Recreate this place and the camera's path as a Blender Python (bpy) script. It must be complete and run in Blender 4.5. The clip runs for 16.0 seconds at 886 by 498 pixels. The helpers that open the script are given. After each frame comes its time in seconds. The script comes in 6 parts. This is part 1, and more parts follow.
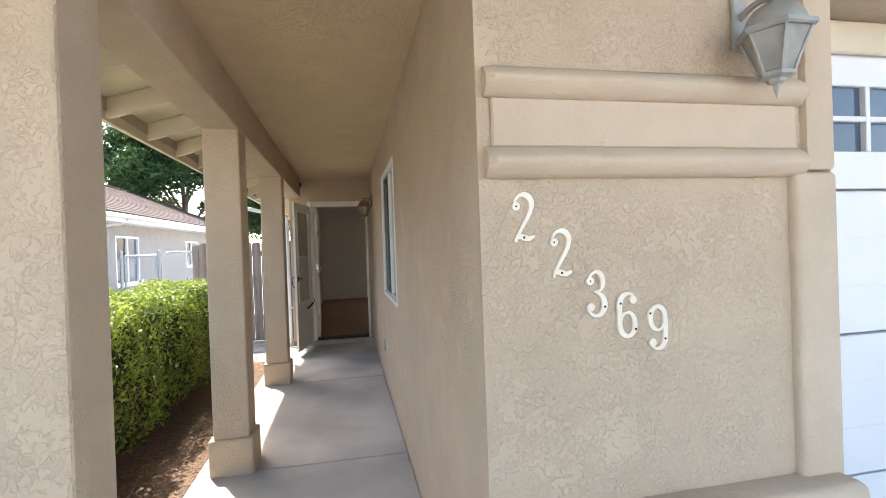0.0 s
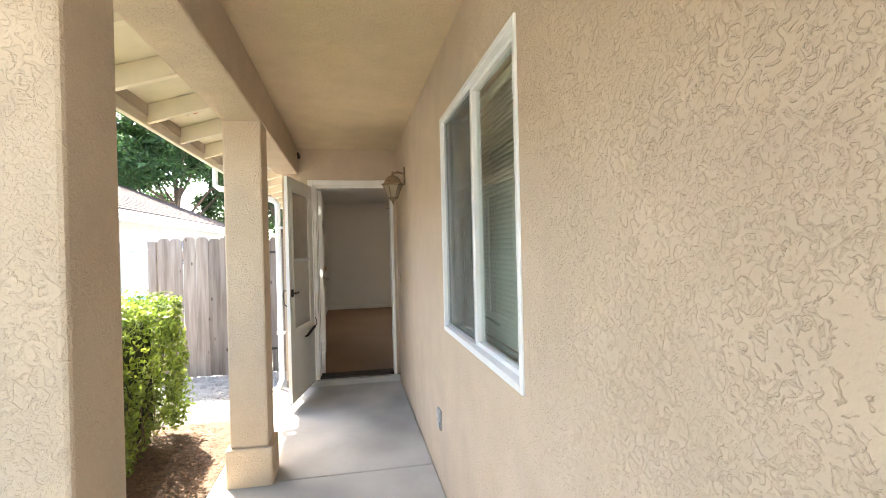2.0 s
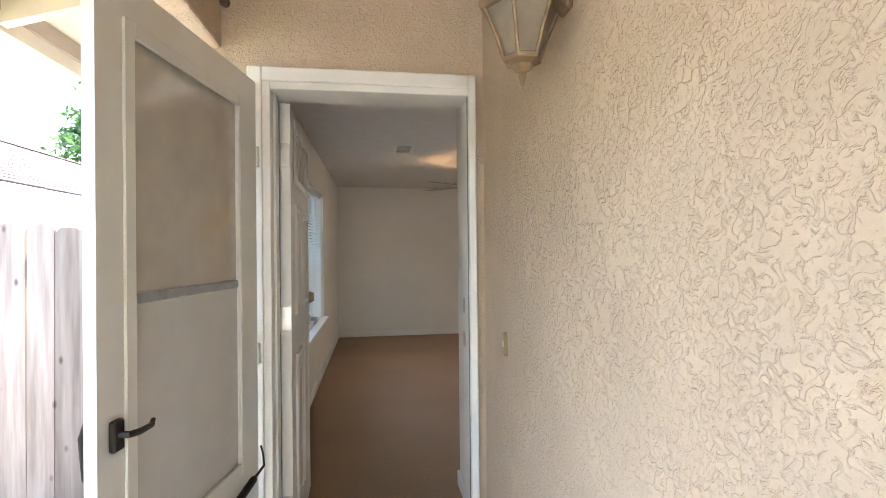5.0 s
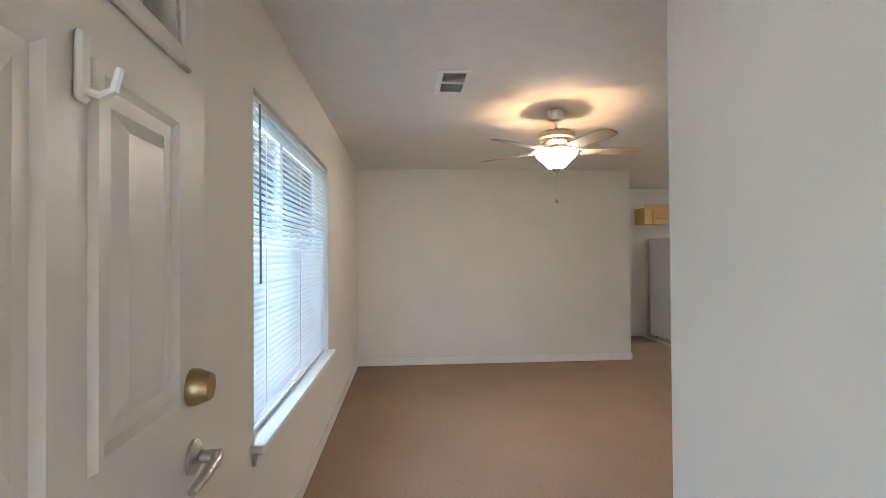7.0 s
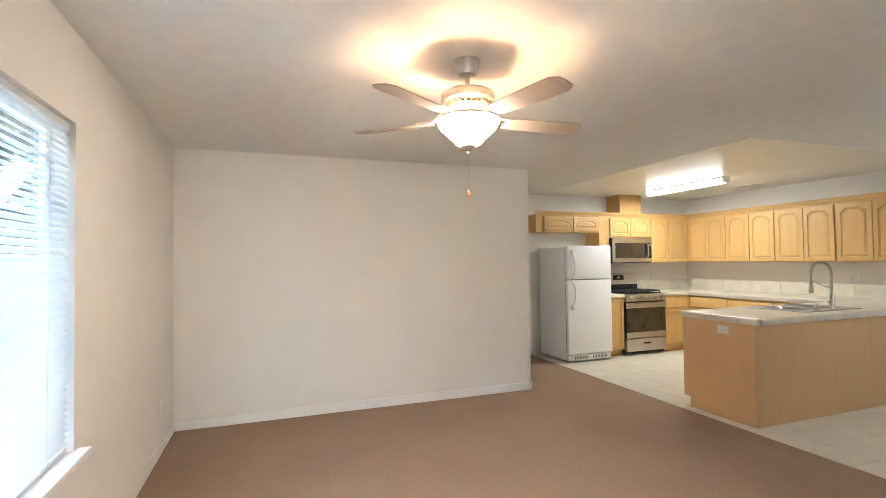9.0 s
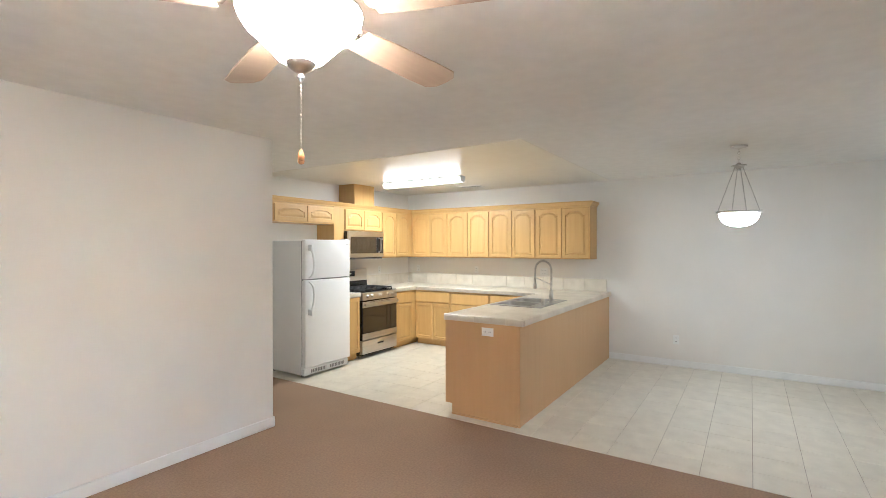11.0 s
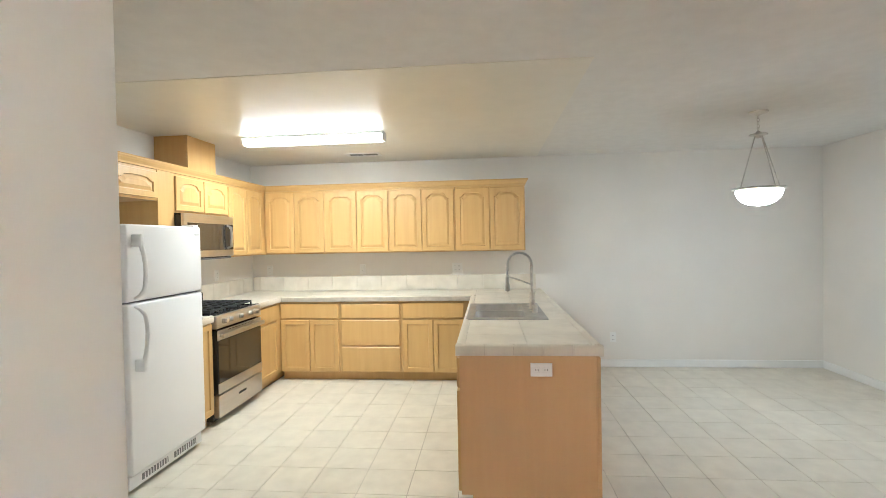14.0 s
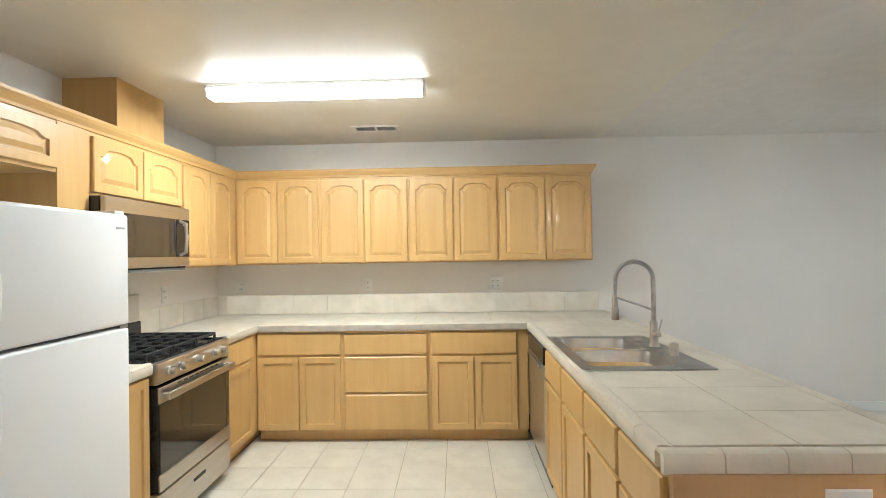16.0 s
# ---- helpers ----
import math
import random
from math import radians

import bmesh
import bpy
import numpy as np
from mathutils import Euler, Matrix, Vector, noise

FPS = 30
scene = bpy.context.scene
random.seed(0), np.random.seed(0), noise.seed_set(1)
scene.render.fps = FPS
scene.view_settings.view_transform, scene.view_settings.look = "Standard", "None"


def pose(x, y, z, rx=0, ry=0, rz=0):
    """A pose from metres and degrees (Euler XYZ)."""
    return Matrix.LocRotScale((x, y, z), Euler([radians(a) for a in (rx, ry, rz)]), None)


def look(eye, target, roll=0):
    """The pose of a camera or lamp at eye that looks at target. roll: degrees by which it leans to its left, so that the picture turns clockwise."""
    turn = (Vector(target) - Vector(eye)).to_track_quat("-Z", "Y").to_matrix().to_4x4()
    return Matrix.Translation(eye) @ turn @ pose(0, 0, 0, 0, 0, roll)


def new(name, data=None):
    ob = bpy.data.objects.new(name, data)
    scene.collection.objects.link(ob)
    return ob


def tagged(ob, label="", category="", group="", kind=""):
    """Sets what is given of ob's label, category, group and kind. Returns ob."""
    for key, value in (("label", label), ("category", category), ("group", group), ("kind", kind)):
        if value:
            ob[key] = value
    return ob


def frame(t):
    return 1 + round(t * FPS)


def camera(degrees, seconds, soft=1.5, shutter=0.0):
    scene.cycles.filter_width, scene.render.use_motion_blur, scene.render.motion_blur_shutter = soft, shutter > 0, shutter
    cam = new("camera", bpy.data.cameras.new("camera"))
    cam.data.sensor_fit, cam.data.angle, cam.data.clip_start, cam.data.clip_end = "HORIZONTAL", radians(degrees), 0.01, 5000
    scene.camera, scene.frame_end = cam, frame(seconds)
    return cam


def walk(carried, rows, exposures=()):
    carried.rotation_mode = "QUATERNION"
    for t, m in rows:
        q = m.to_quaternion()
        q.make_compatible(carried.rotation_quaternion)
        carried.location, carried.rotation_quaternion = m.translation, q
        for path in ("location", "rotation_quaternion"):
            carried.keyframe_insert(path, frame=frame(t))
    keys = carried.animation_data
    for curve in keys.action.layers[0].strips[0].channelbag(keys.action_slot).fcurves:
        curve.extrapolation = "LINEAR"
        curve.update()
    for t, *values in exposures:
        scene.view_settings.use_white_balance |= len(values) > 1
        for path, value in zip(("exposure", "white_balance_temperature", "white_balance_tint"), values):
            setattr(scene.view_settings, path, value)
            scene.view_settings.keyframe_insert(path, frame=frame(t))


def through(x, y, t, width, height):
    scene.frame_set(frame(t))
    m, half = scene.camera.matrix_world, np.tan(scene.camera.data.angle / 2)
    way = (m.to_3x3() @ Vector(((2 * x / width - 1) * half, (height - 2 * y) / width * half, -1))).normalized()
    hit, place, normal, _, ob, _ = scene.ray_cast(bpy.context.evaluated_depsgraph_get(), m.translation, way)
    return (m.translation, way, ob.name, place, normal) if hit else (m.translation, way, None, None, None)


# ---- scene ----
cam = camera(86.2, 16.0, soft=0.6)

PATH = [
    (0, (-0.425, -7.504, 1.368), (-0.025, -5.545, 1.355), -2.0),
    (0.5, (-0.49, -6.939, 1.403), (-0.103, -4.977, 1.39), -2.0),
    (1, (-0.548, -6.371, 1.387), (-0.179, -4.405, 1.38), -1.4),
    (1.5, (-0.556, -5.792, 1.393), (-0.178, -3.828, 1.38), -1.9),
    (2, (-0.564, -5.223, 1.367), (-0.178, -3.261, 1.36), -1.4),
    (2.5, (-0.547, -4.683, 1.355), (-0.148, -2.723, 1.35), -1.6),
    (3, (-0.513, -4.122, 1.381), (-0.119, -2.161, 1.375), -1.2),
    (3.5, (-0.545, -3.576, 1.381), (-0.161, -1.613, 1.382), -0.8),
    (4, (-0.534, -3.046, 1.386), (-0.159, -1.082, 1.389), -0.8),
    (6.3, (-0.491, -0.607, 1.392), (-0.328, 1.387, 1.397), -0.7),
    (6.6, (-0.496, -0.346, 1.39), (-0.338, 1.648, 1.389), -0.9),
    (7, (-0.502, -0.001, 1.367), (-0.343, 1.993, 1.391), -0.4),
    (7.5, (-0.516, 0.36, 1.361), (-0.343, 2.352, 1.422), -0.6),
    (8, (-0.445, 0.71, 1.412), (-0.162, 2.689, 1.464), -0.8),
    (8.5, (-0.33, 1.023, 1.444), (0.129, 2.969, 1.494), -1.1),
    (9, (-0.309, 1.274, 1.425), (0.374, 3.153, 1.477), -0.7),
    (9.5, (-0.31, 1.525, 1.461), (0.65, 3.279, 1.505), -0.3),
    (10, (-0.256, 1.812, 1.499), (1.006, 3.363, 1.516), -0.5),
    (10.2, (-0.233, 1.911, 1.507), (1.13, 3.375, 1.521), -0.5),
    (12.3, (-0.094, 3.640, 1.548), (1.82, 4.222, 1.516), 0.0),
    (12.5, (-0.036, 3.783, 1.531), (1.891, 4.316, 1.502), -0.3),
    (13, (0.246, 4.122, 1.515), (2.205, 4.519, 1.47), -0.4),
    (13.5, (0.571, 4.434, 1.486), (2.552, 4.706, 1.439), -0.8),
    (14, (0.936, 4.696, 1.484), (2.927, 4.886, 1.448), -1.1),
    (14.5, (1.348, 4.894, 1.474), (3.343, 5.041, 1.445), -1.2),
    (15, (1.670, 5.112, 1.434), (3.666, 5.237, 1.430), -1.0),
    (15.5, (1.961, 5.290, 1.425), (3.959, 5.389, 1.437), -0.8),
    (16, (2.260, 5.408, 1.432), (4.259, 5.463, 1.451), -0.9),
]
walk(cam, [(t, look(e, g, r)) for t, e, g, r in PATH],
     exposures=((0.0, 2.42, 6850, 13), (0.5, 2.78, 6950, 11), (1.5, 3.33, 7050, 10), (3.0, 3.86, 6750, 11), (4.2, 4.08, 6650, 10),
                (5.4, 4.4, 6100, 10), (6.4, 4.9, 5600, 7), (7.0, 5.05, 5900, 9), (7.5, 5.2, 6350, 12), (8.0, 5.25, 6200, 11), (9.0, 5.78, 6000, 10), (10.0, 5.94, 5750, 10),
                (12.3, 6.10, 5600, 7), (14.0, 6.05, 5600, 6), (16.0, 5.82, 5650, 7)))

# ---------------- light ----------------
SUN_WAY = Vector((0.89, -1.5, -2.42)).normalized()
world = bpy.data.worlds.new("sky")
scene.world = world
world.use_nodes = True
wn = world.node_tree
sky = wn.nodes.new("ShaderNodeTexSky")
sky.sky_type = 'NISHITA'
sky.sun_disc = False
sky.sun_elevation = math.asin(-SUN_WAY.z)
sky.sun_rotation = math.atan2(-SUN_WAY.x, -SUN_WAY.y)
sky.air_density = 1.0
sky.dust_density = 2.0
wn.links.new(sky.outputs[0], wn.nodes["Background"].inputs[0])
wn.nodes["Background"].inputs[1].default_value = 0.15

sun_data = bpy.data.lights.new("sun", 'SUN')
sun_data.energy = 3.6
sun_data.angle = radians(0.55)
sun_data.color = (1.0, 0.95, 0.86)
sun_ob = new("sun", sun_data)
sun_ob.rotation_mode = 'QUATERNION'
sun_ob.rotation_quaternion = SUN_WAY.to_track_quat('-Z', 'Y')


def lamp(name, kind, place, energy, color, size=0.1, size_y=None, down=None):
    d = bpy.data.lights.new(name, kind)
    d.energy, d.color = energy, color
    if kind == 'AREA':
        d.size = size
        if size_y:
            d.shape, d.size_y = 'RECTANGLE', size_y
    else:
        d.shadow_soft_size = size
    ob = new(name, d)
    ob.location = place
    if down:
        ob.rotation_mode = 'QUATERNION'
        ob.rotation_quaternion = Vector(down).to_track_quat('-Z', 'Y')
    return ob


# tubes of the kitchen fixture, bulbs of the fan, daylight in the window
lamp("kitchen_tubes", 'AREA', (5.012, 6.215, 2.350), 0.62, (0.98, 0.97, 0.88), 0.085, 1.2, (0, 0, -1))
for k in range(3):
    a_ = 2.094 * k + 0.5
    lamp("fan_bulb", 'POINT', (0.632 + 0.028 * math.cos(a_), 3.467 + 0.028 * math.sin(a_), 2.045), 0.20, (1.0, 0.56, 0.28), 0.014)

lamp("window_daylight", 'AREA', (-1.30, 2.81, 1.34), 1.1, (0.80, 0.91, 1.0), 1.6, 1.3, (1, 0, -0.1))

# ---------------- materials ----------------


def material(name, color, rough=0.6, metal=0.0, color2=None, scale=8.0, detail=4.0, bump=0.0, bump_scale=60.0,
             stretch=(1, 1, 1), vary=0.0, emit=0.0, emit_color=None, spec=0.5, big=0.0, coat=0.0, bump_dist=0.01):
    """Principled surface with mottling at two scales, grain relief, and small differences between pieces."""
    m = bpy.data.materials.new(name)
    m.use_nodes = True
    n, l = m.node_tree.nodes, m.node_tree.links
    b = n["Principled BSDF"]
    b.inputs["Roughness"].default_value = rough
    b.inputs["Metallic"].default_value = metal
    b.inputs["Specular IOR Level"].default_value = spec
    b.inputs["Coat Weight"].default_value = coat
    co = n.new("ShaderNodeTexCoord")
    mp = n.new("ShaderNodeMapping")
    mp.inputs["Scale"].default_value = stretch
    geo = n.new("ShaderNodeNewGeometry")
    l.new(geo.outputs["Position"], mp.inputs["Vector"])
    base = (*color, 1)
    c2 = (*(color2 or [c * 0.82 for c in color]), 1)
    tex = n.new("ShaderNodeTexNoise")
    tex.inputs["Scale"].default_value = scale
    tex.inputs["Detail"].default_value = detail
    l.new(mp.outputs[0], tex.inputs["Vector"])
    ramp = n.new("ShaderNodeValToRGB")
    ramp.color_ramp.elements[0].position, ramp.color_ramp.elements[1].position = 0.32, 0.68
    ramp.color_ramp.elements[0].color, ramp.color_ramp.elements[1].color = c2, base
    l.new(tex.outputs["Fac"], ramp.inputs[0])
    out = ramp.outputs[0]
    if big:
        t2 = n.new("ShaderNodeTexNoise")
        t2.inputs["Scale"].default_value = 0.9
        t2.inputs["Detail"].default_value = 3
        l.new(geo.outputs["Position"], t2.inputs["Vector"])
        r2 = n.new("ShaderNodeMapRange")
        r2.inputs["From Min"].default_value, r2.inputs["From Max"].default_value = 0.3, 0.7
        r2.inputs["To Min"].default_value, r2.inputs["To Max"].default_value = 1 - big, 1 + big
        l.new(t2.outputs["Fac"], r2.inputs["Value"])
        mx = n.new("ShaderNodeVectorMath")
        mx.operation = 'SCALE'
        l.new(out, mx.inputs[0])
        l.new(r2.outputs[0], mx.inputs["Scale"])
        out = mx.outputs[0]
    if vary:
        oi = n.new("ShaderNodeObjectInfo")
        r3 = n.new("ShaderNodeMapRange")
        r3.inputs["To Min"].default_value, r3.inputs["To Max"].default_value = 1 - vary, 1 + vary
        l.new(oi.outputs["Random"], r3.inputs["Value"])
        mx = n.new("ShaderNodeVectorMath")
        mx.operation = 'SCALE'
        l.new(out, mx.inputs[0])
        l.new(r3.outputs[0], mx.inputs["Scale"])
        out = mx.outputs[0]
    l.new(out, b.inputs["Base Color"])
    if bump:
        t3 = n.new("ShaderNodeTexNoise")
        t3.inputs["Scale"].default_value = bump_scale
        t3.inputs["Detail"].default_value = 5
        l.new(mp.outputs[0], t3.inputs["Vector"])
        bp = n.new("ShaderNodeBump")
        bp.inputs["Strength"].default_value = bump
        bp.inputs["Distance"].default_value = bump_dist
        l.new(t3.outputs["Fac"], bp.inputs["Height"])
        l.new(bp.outputs[0], b.inputs["Normal"])
    if emit:
        b.inputs["Emission Color"].default_value = (*(emit_color or color), 1)
        b.inputs["Emission Strength"].default_value = emit
    return m


def stucco(name, color, scale=70.0, strength=0.6):
    """Skip-trowel stucco: crisp torn islands of several sizes, in patches, over a sandy ground."""
    m = material(name, color, 0.92, color2=[c * 0.91 for c in color], scale=5, big=0.05, spec=0.2)
    n, l = m.node_tree.nodes, m.node_tree.links
    geo = n.new("ShaderNodeNewGeometry")

    def noise(sc, detail, distort=0.0):
        t = n.new("ShaderNodeTexNoise")
        t.inputs["Scale"].default_value, t.inputs["Detail"].default_value = sc, detail
        t.inputs["Distortion"].default_value = distort
        l.new(geo.outputs["Position"], t.inputs["Vector"])
        return t.outputs["Fac"]

    def calc(op, a, b, c=None):
        q = n.new("ShaderNodeMath")
        q.operation = op
        for k, v in enumerate((a, b, c)):
            if v is None:
                continue
            if isinstance(v, (int, float)):
                q.inputs[k].default_value = v
            else:
                l.new(v, q.inputs[k])
        return q.outputs[0]

    def step(v, lo, hi):
        r = n.new("ShaderNodeMapRange")
        r.interpolation_type = 'SMOOTHSTEP'
        r.inputs["From Min"].default_value, r.inputs["From Max"].default_value = lo, hi
        l.new(v, r.inputs["Value"])
        return r.outputs[0]
    patch = noise(scale * 0.06, 2)
    coarse = step(calc('MULTIPLY_ADD', patch, 0.75, noise(scale * 0.42, 4, 1.1)), 0.895, 0.965)
    fine = step(calc('MULTIPLY_ADD', patch, -0.5, noise(scale * 0.95, 4, 0.8)), 0.285, 0.365)
    isl = calc('MULTIPLY_ADD', fine, 0.55, coarse)
    relief = calc('MULTIPLY_ADD', noise(150, 3), 0.30, isl)
    relief = calc('MULTIPLY_ADD', noise(scale * 0.2, 3), 0.8, relief)
    bp = n.new("ShaderNodeBump")
    bp.inputs["Strength"].default_value = strength
    bp.inputs["Distance"].default_value = 0.0055
    l.new(relief, bp.inputs["Height"])
    l.new(bp.outputs[0], n["Principled BSDF"].inputs["Normal"])
    # the trowelled caps are a little paler than the ground between them
    bs = n["Principled BSDF"]
    sc_ = n.new("ShaderNodeVectorMath")
    sc_.operation = 'SCALE'
    l.new(bs.inputs["Base Color"].links[0].from_socket, sc_.inputs[0])
    l.new(calc('MULTIPLY_ADD', isl, 0.025, 0.985), sc_.inputs["Scale"])
    l.new(sc_.outputs[0], bs.inputs["Base Color"])
    return m


def wood(name, light, dark, rough=0.38, axis=2, vary=0.06, coat=0.15):
    st = [22.0, 22.0, 22.0]
    st[axis] = 1.6
    m = material(name, light, rough, color2=dark, scale=1.0, detail=6, stretch=st, vary=vary, bump=0.06, bump_scale=3.0,
                 coat=coat, big=0.05)
    return m


def glass(name, tint=(1, 1, 1), rough=0.0, alpha=0.12, gloss=0.5):
    """Thin pane: mostly clear, with a mirror sheen that grows at grazing angles."""
    m = bpy.data.materials.new(name)
    m.use_nodes = True
    n, l = m.node_tree.nodes, m.node_tree.links
    n.remove(n["Principled BSDF"])
    tr = n.new("ShaderNodeBsdfTransparent")
    tr.inputs[0].default_value = (*tint, 1)
    gl = n.new("ShaderNodeBsdfGlossy")
    gl.inputs["Roughness"].default_value = rough
    lw_ = n.new("ShaderNodeLayerWeight")
    lw_.inputs[0].default_value = 0.5
    pw = n.new("ShaderNodeMath")
    pw.operation = 'POWER'
    pw.inputs[1].default_value = 4.0
    l.new(lw_.outputs["Facing"], pw.inputs[0])
    fr = n.new("ShaderNodeMath")
    fr.operation = 'MULTIPLY_ADD'
    fr.inputs[1].default_value, fr.inputs[2].default_value = 0.85, 0.04
    l.new(pw.outputs[0], fr.inputs[0])
    mx = n.new("ShaderNodeMixShader")
    l.new(fr.outputs[0], mx.inputs[0])
    l.new(tr.outputs[0], mx.inputs[1])
    l.new(gl.outputs[0], mx.inputs[2])
    l.new(mx.outputs[0], n["Material Output"].inputs[0])
    return m


M = {}
M["stucco"] = stucco("tan_stucco", (0.585, 0.462, 0.335), 106, 0.63)
M["stucco_soft"] = stucco("sand_finish_moulding", (0.60, 0.485, 0.36), 60, 0.25)
M["ceiling_stucco"] = stucco("porch_ceiling_stucco", (0.63, 0.495, 0.325), 106, 0.7)
M["eave"] = material("cream_eave_paint", (0.66, 0.58, 0.44), 0.7, scale=3, bump=0.1, bump_scale=40, big=0.05)
M["eave_trim"] = material("tan_fascia_paint", (0.42, 0.34, 0.26), 0.7, scale=3, bump=0.1, bump_scale=40)
M["concrete"] = material("broom_finish_concrete", (0.47, 0.45, 0.405), 0.85, color2=(0.33, 0.315, 0.285), scale=1.7, detail=8,
                         bump=0.25, bump_scale=160, big=0.2, bump_dist=0.003)
M["gravel"] = material("grey_gravel", (0.46, 0.435, 0.40), 0.95, color2=(0.30, 0.285, 0.265), scale=60, detail=2, bump=0.8,
                       bump_scale=70, big=0.1)
M["stone"] = material("crushed_grey_rock", (0.46, 0.44, 0.42), 0.95, color2=(0.27, 0.26, 0.25), scale=9, vary=0.0)
M["soil"] = material("brown_bark_mulch", (0.15, 0.095, 0.06), 0.95, color2=(0.07, 0.045, 0.03), scale=26, detail=6, bump=1.0,
                     bump_scale=55, bump_dist=0.02)
M["chip"] = material("bark_chips", (0.20, 0.12, 0.075), 0.95, color2=(0.10, 0.06, 0.04), scale=30)
M["white_trim"] = material("white_door_trim_paint", (0.80, 0.78, 0.73), 0.45, color2=(0.72, 0.70, 0.65), scale=6, bump=0.05,
                           bump_scale=60, big=0.03)
M["vinyl"] = material("white_vinyl_window", (0.80, 0.80, 0.78), 0.4, color2=(0.75, 0.75, 0.73), scale=6)
M["storm"] = material("white_aluminium_storm_door", (0.74, 0.72, 0.66), 0.42, color2=(0.68, 0.66, 0.60), scale=5, big=0.03)
M["door"] = material("white_painted_steel_door", (0.78, 0.75, 0.69), 0.36, color2=(0.73, 0.70, 0.64), scale=4, bump=0.04,
                     bump_scale=90, big=0.03)
M["wall"] = material("off_white_wall_paint", (0.765, 0.735, 0.68), 0.75, color2=(0.74, 0.71, 0.655), scale=2.5, bump=0.12,
                     bump_scale=55, big=0.02, bump_dist=0.004)
M["ceil"] = material("white_textured_ceiling", (0.78, 0.765, 0.73), 0.9, color2=(0.74, 0.725, 0.69), scale=9, bump=0.28,
                     bump_scale=38, bump_dist=0.005)
M["ceil_k"] = material("cream_semigloss_ceiling", (0.765, 0.73, 0.64), 0.31, color2=(0.735, 0.70, 0.61), scale=6, bump=0.15,
                       bump_scale=38, bump_dist=0.003, big=0.03)
M["base"] = material("white_baseboard_paint", (0.82, 0.81, 0.78), 0.45, scale=5, color2=(0.77, 0.76, 0.73))
M["carpet"] = material("brown_cut_pile_carpet", (0.36, 0.25, 0.172), 1.0, color2=(0.30, 0.208, 0.143), scale=70, detail=4,
                       bump=0.6, bump_scale=260, big=0.09, spec=0.1, bump_dist=0.006)
M["tile"] = material("cream_ceramic_floor_tile", (0.70, 0.655, 0.55), 0.32, color2=(0.61, 0.565, 0.47), scale=7, detail=7,
                     vary=0.035, bump=0.05, bump_scale=30)
M["grout"] = material("beige_grout", (0.30, 0.25, 0.20), 0.95, scale=20, bump=0.3, bump_scale=120)
M["ct_grout"] = material("pale_counter_grout", (0.50, 0.44, 0.36), 0.9, scale=20, bump=0.3, bump_scale=120)
M["ctile"] = material("grey_cream_counter_tile", (0.72, 0.665, 0.56), 0.34, color2=(0.60, 0.545, 0.45), scale=6, detail=7, vary=0.03,
                      bump=0.05, bump_scale=40)
M["maple"] = wood("honey_maple_cabinet", (0.615, 0.395, 0.150), (0.575, 0.355, 0.128))
M["maple_h"] = wood("honey_maple_horizontal", (0.615, 0.395, 0.150), (0.575, 0.355, 0.128), axis=0)
M["maple_hy"] = wood("honey_maple_cross_grain", (0.615, 0.395, 0.150), (0.575, 0.355, 0.128), axis=1)
M["panel"] = wood("reddish_maple_veneer", (0.60, 0.372, 0.178), (0.58, 0.352, 0.164), 0.42, vary=0.02)
M["fridge"] = material("white_pebbled_enamel", (0.80, 0.81, 0.82), 0.33, color2=(0.78, 0.79, 0.80), scale=3, bump=0.06,
                       bump_scale=320, bump_dist=0.002)
M["plastic_w"] = material("white_plastic", (0.80, 0.80, 0.77), 0.4, scale=5, color2=(0.76, 0.76, 0.73))
M["gasket"] = material("grey_rubber_gasket", (0.22, 0.23, 0.24), 0.6)
M["black"] = material("black_enamel", (0.018, 0.018, 0.02), 0.25, color2=(0.012, 0.012, 0.013))
M["iron"] = material("black_cast_iron", (0.02, 0.02, 0.021), 0.65, color2=(0.012, 0.012, 0.012), bump=0.2, bump_scale=200)
M["oven_glass"] = material("dark_oven_glass", (0.035, 0.028, 0.022), 0.06, color2=(0.03, 0.024, 0.018), coat=0.6)
M["steel"] = material("brushed_stainless_steel", (0.60, 0.57, 0.53), 0.32, 1.0, color2=(0.53, 0.50, 0.46), scale=4,
                      stretch=(1, 1, 40), bump=0.03, bump_scale=40)
M["sink"] = material("satin_stainless_sink", (0.48, 0.475, 0.465), 0.44, 1.0, color2=(0.38, 0.375, 0.36), scale=9)
M["nickel"] = material("satin_nickel", (0.64, 0.61, 0.56), 0.3, 1.0, color2=(0.48, 0.45, 0.41), scale=20)
M["brass"] = material("antique_brass", (0.50, 0.40, 0.22), 0.35, 1.0, color2=(0.42, 0.33, 0.17), scale=20)
M["dark_metal"] = material("dark_bronze", (0.05, 0.042, 0.036), 0.5, 0.7, color2=(0.035, 0.03, 0.026), scale=20)
M["bronze"] = material("aged_bronze_lantern", (0.30, 0.215, 0.13), 0.5, 0.4, color2=(0.20, 0.14, 0.085), scale=25, bump=0.15)
M["patina"] = material("faded_grey_lantern", (0.42, 0.42, 0.39), 0.6, 0.2, color2=(0.33, 0.335, 0.32), scale=18, bump=0.15)
M["frost"] = material("frosted_lantern_glass", (0.68, 0.68, 0.64), 0.35, color2=(0.48, 0.48, 0.45), scale=15)
M["amber"] = material("seeded_lantern_glass", (0.50, 0.43, 0.33), 0.3, color2=(0.40, 0.34, 0.25), scale=15)
M["glass"] = glass("window_glass", (0.93, 0.97, 0.95))
# tint added to dim the glaring view through the living room window
M["dimming_glass"] = glass("view_dimming_glass", (0.44, 0.51, 0.56))
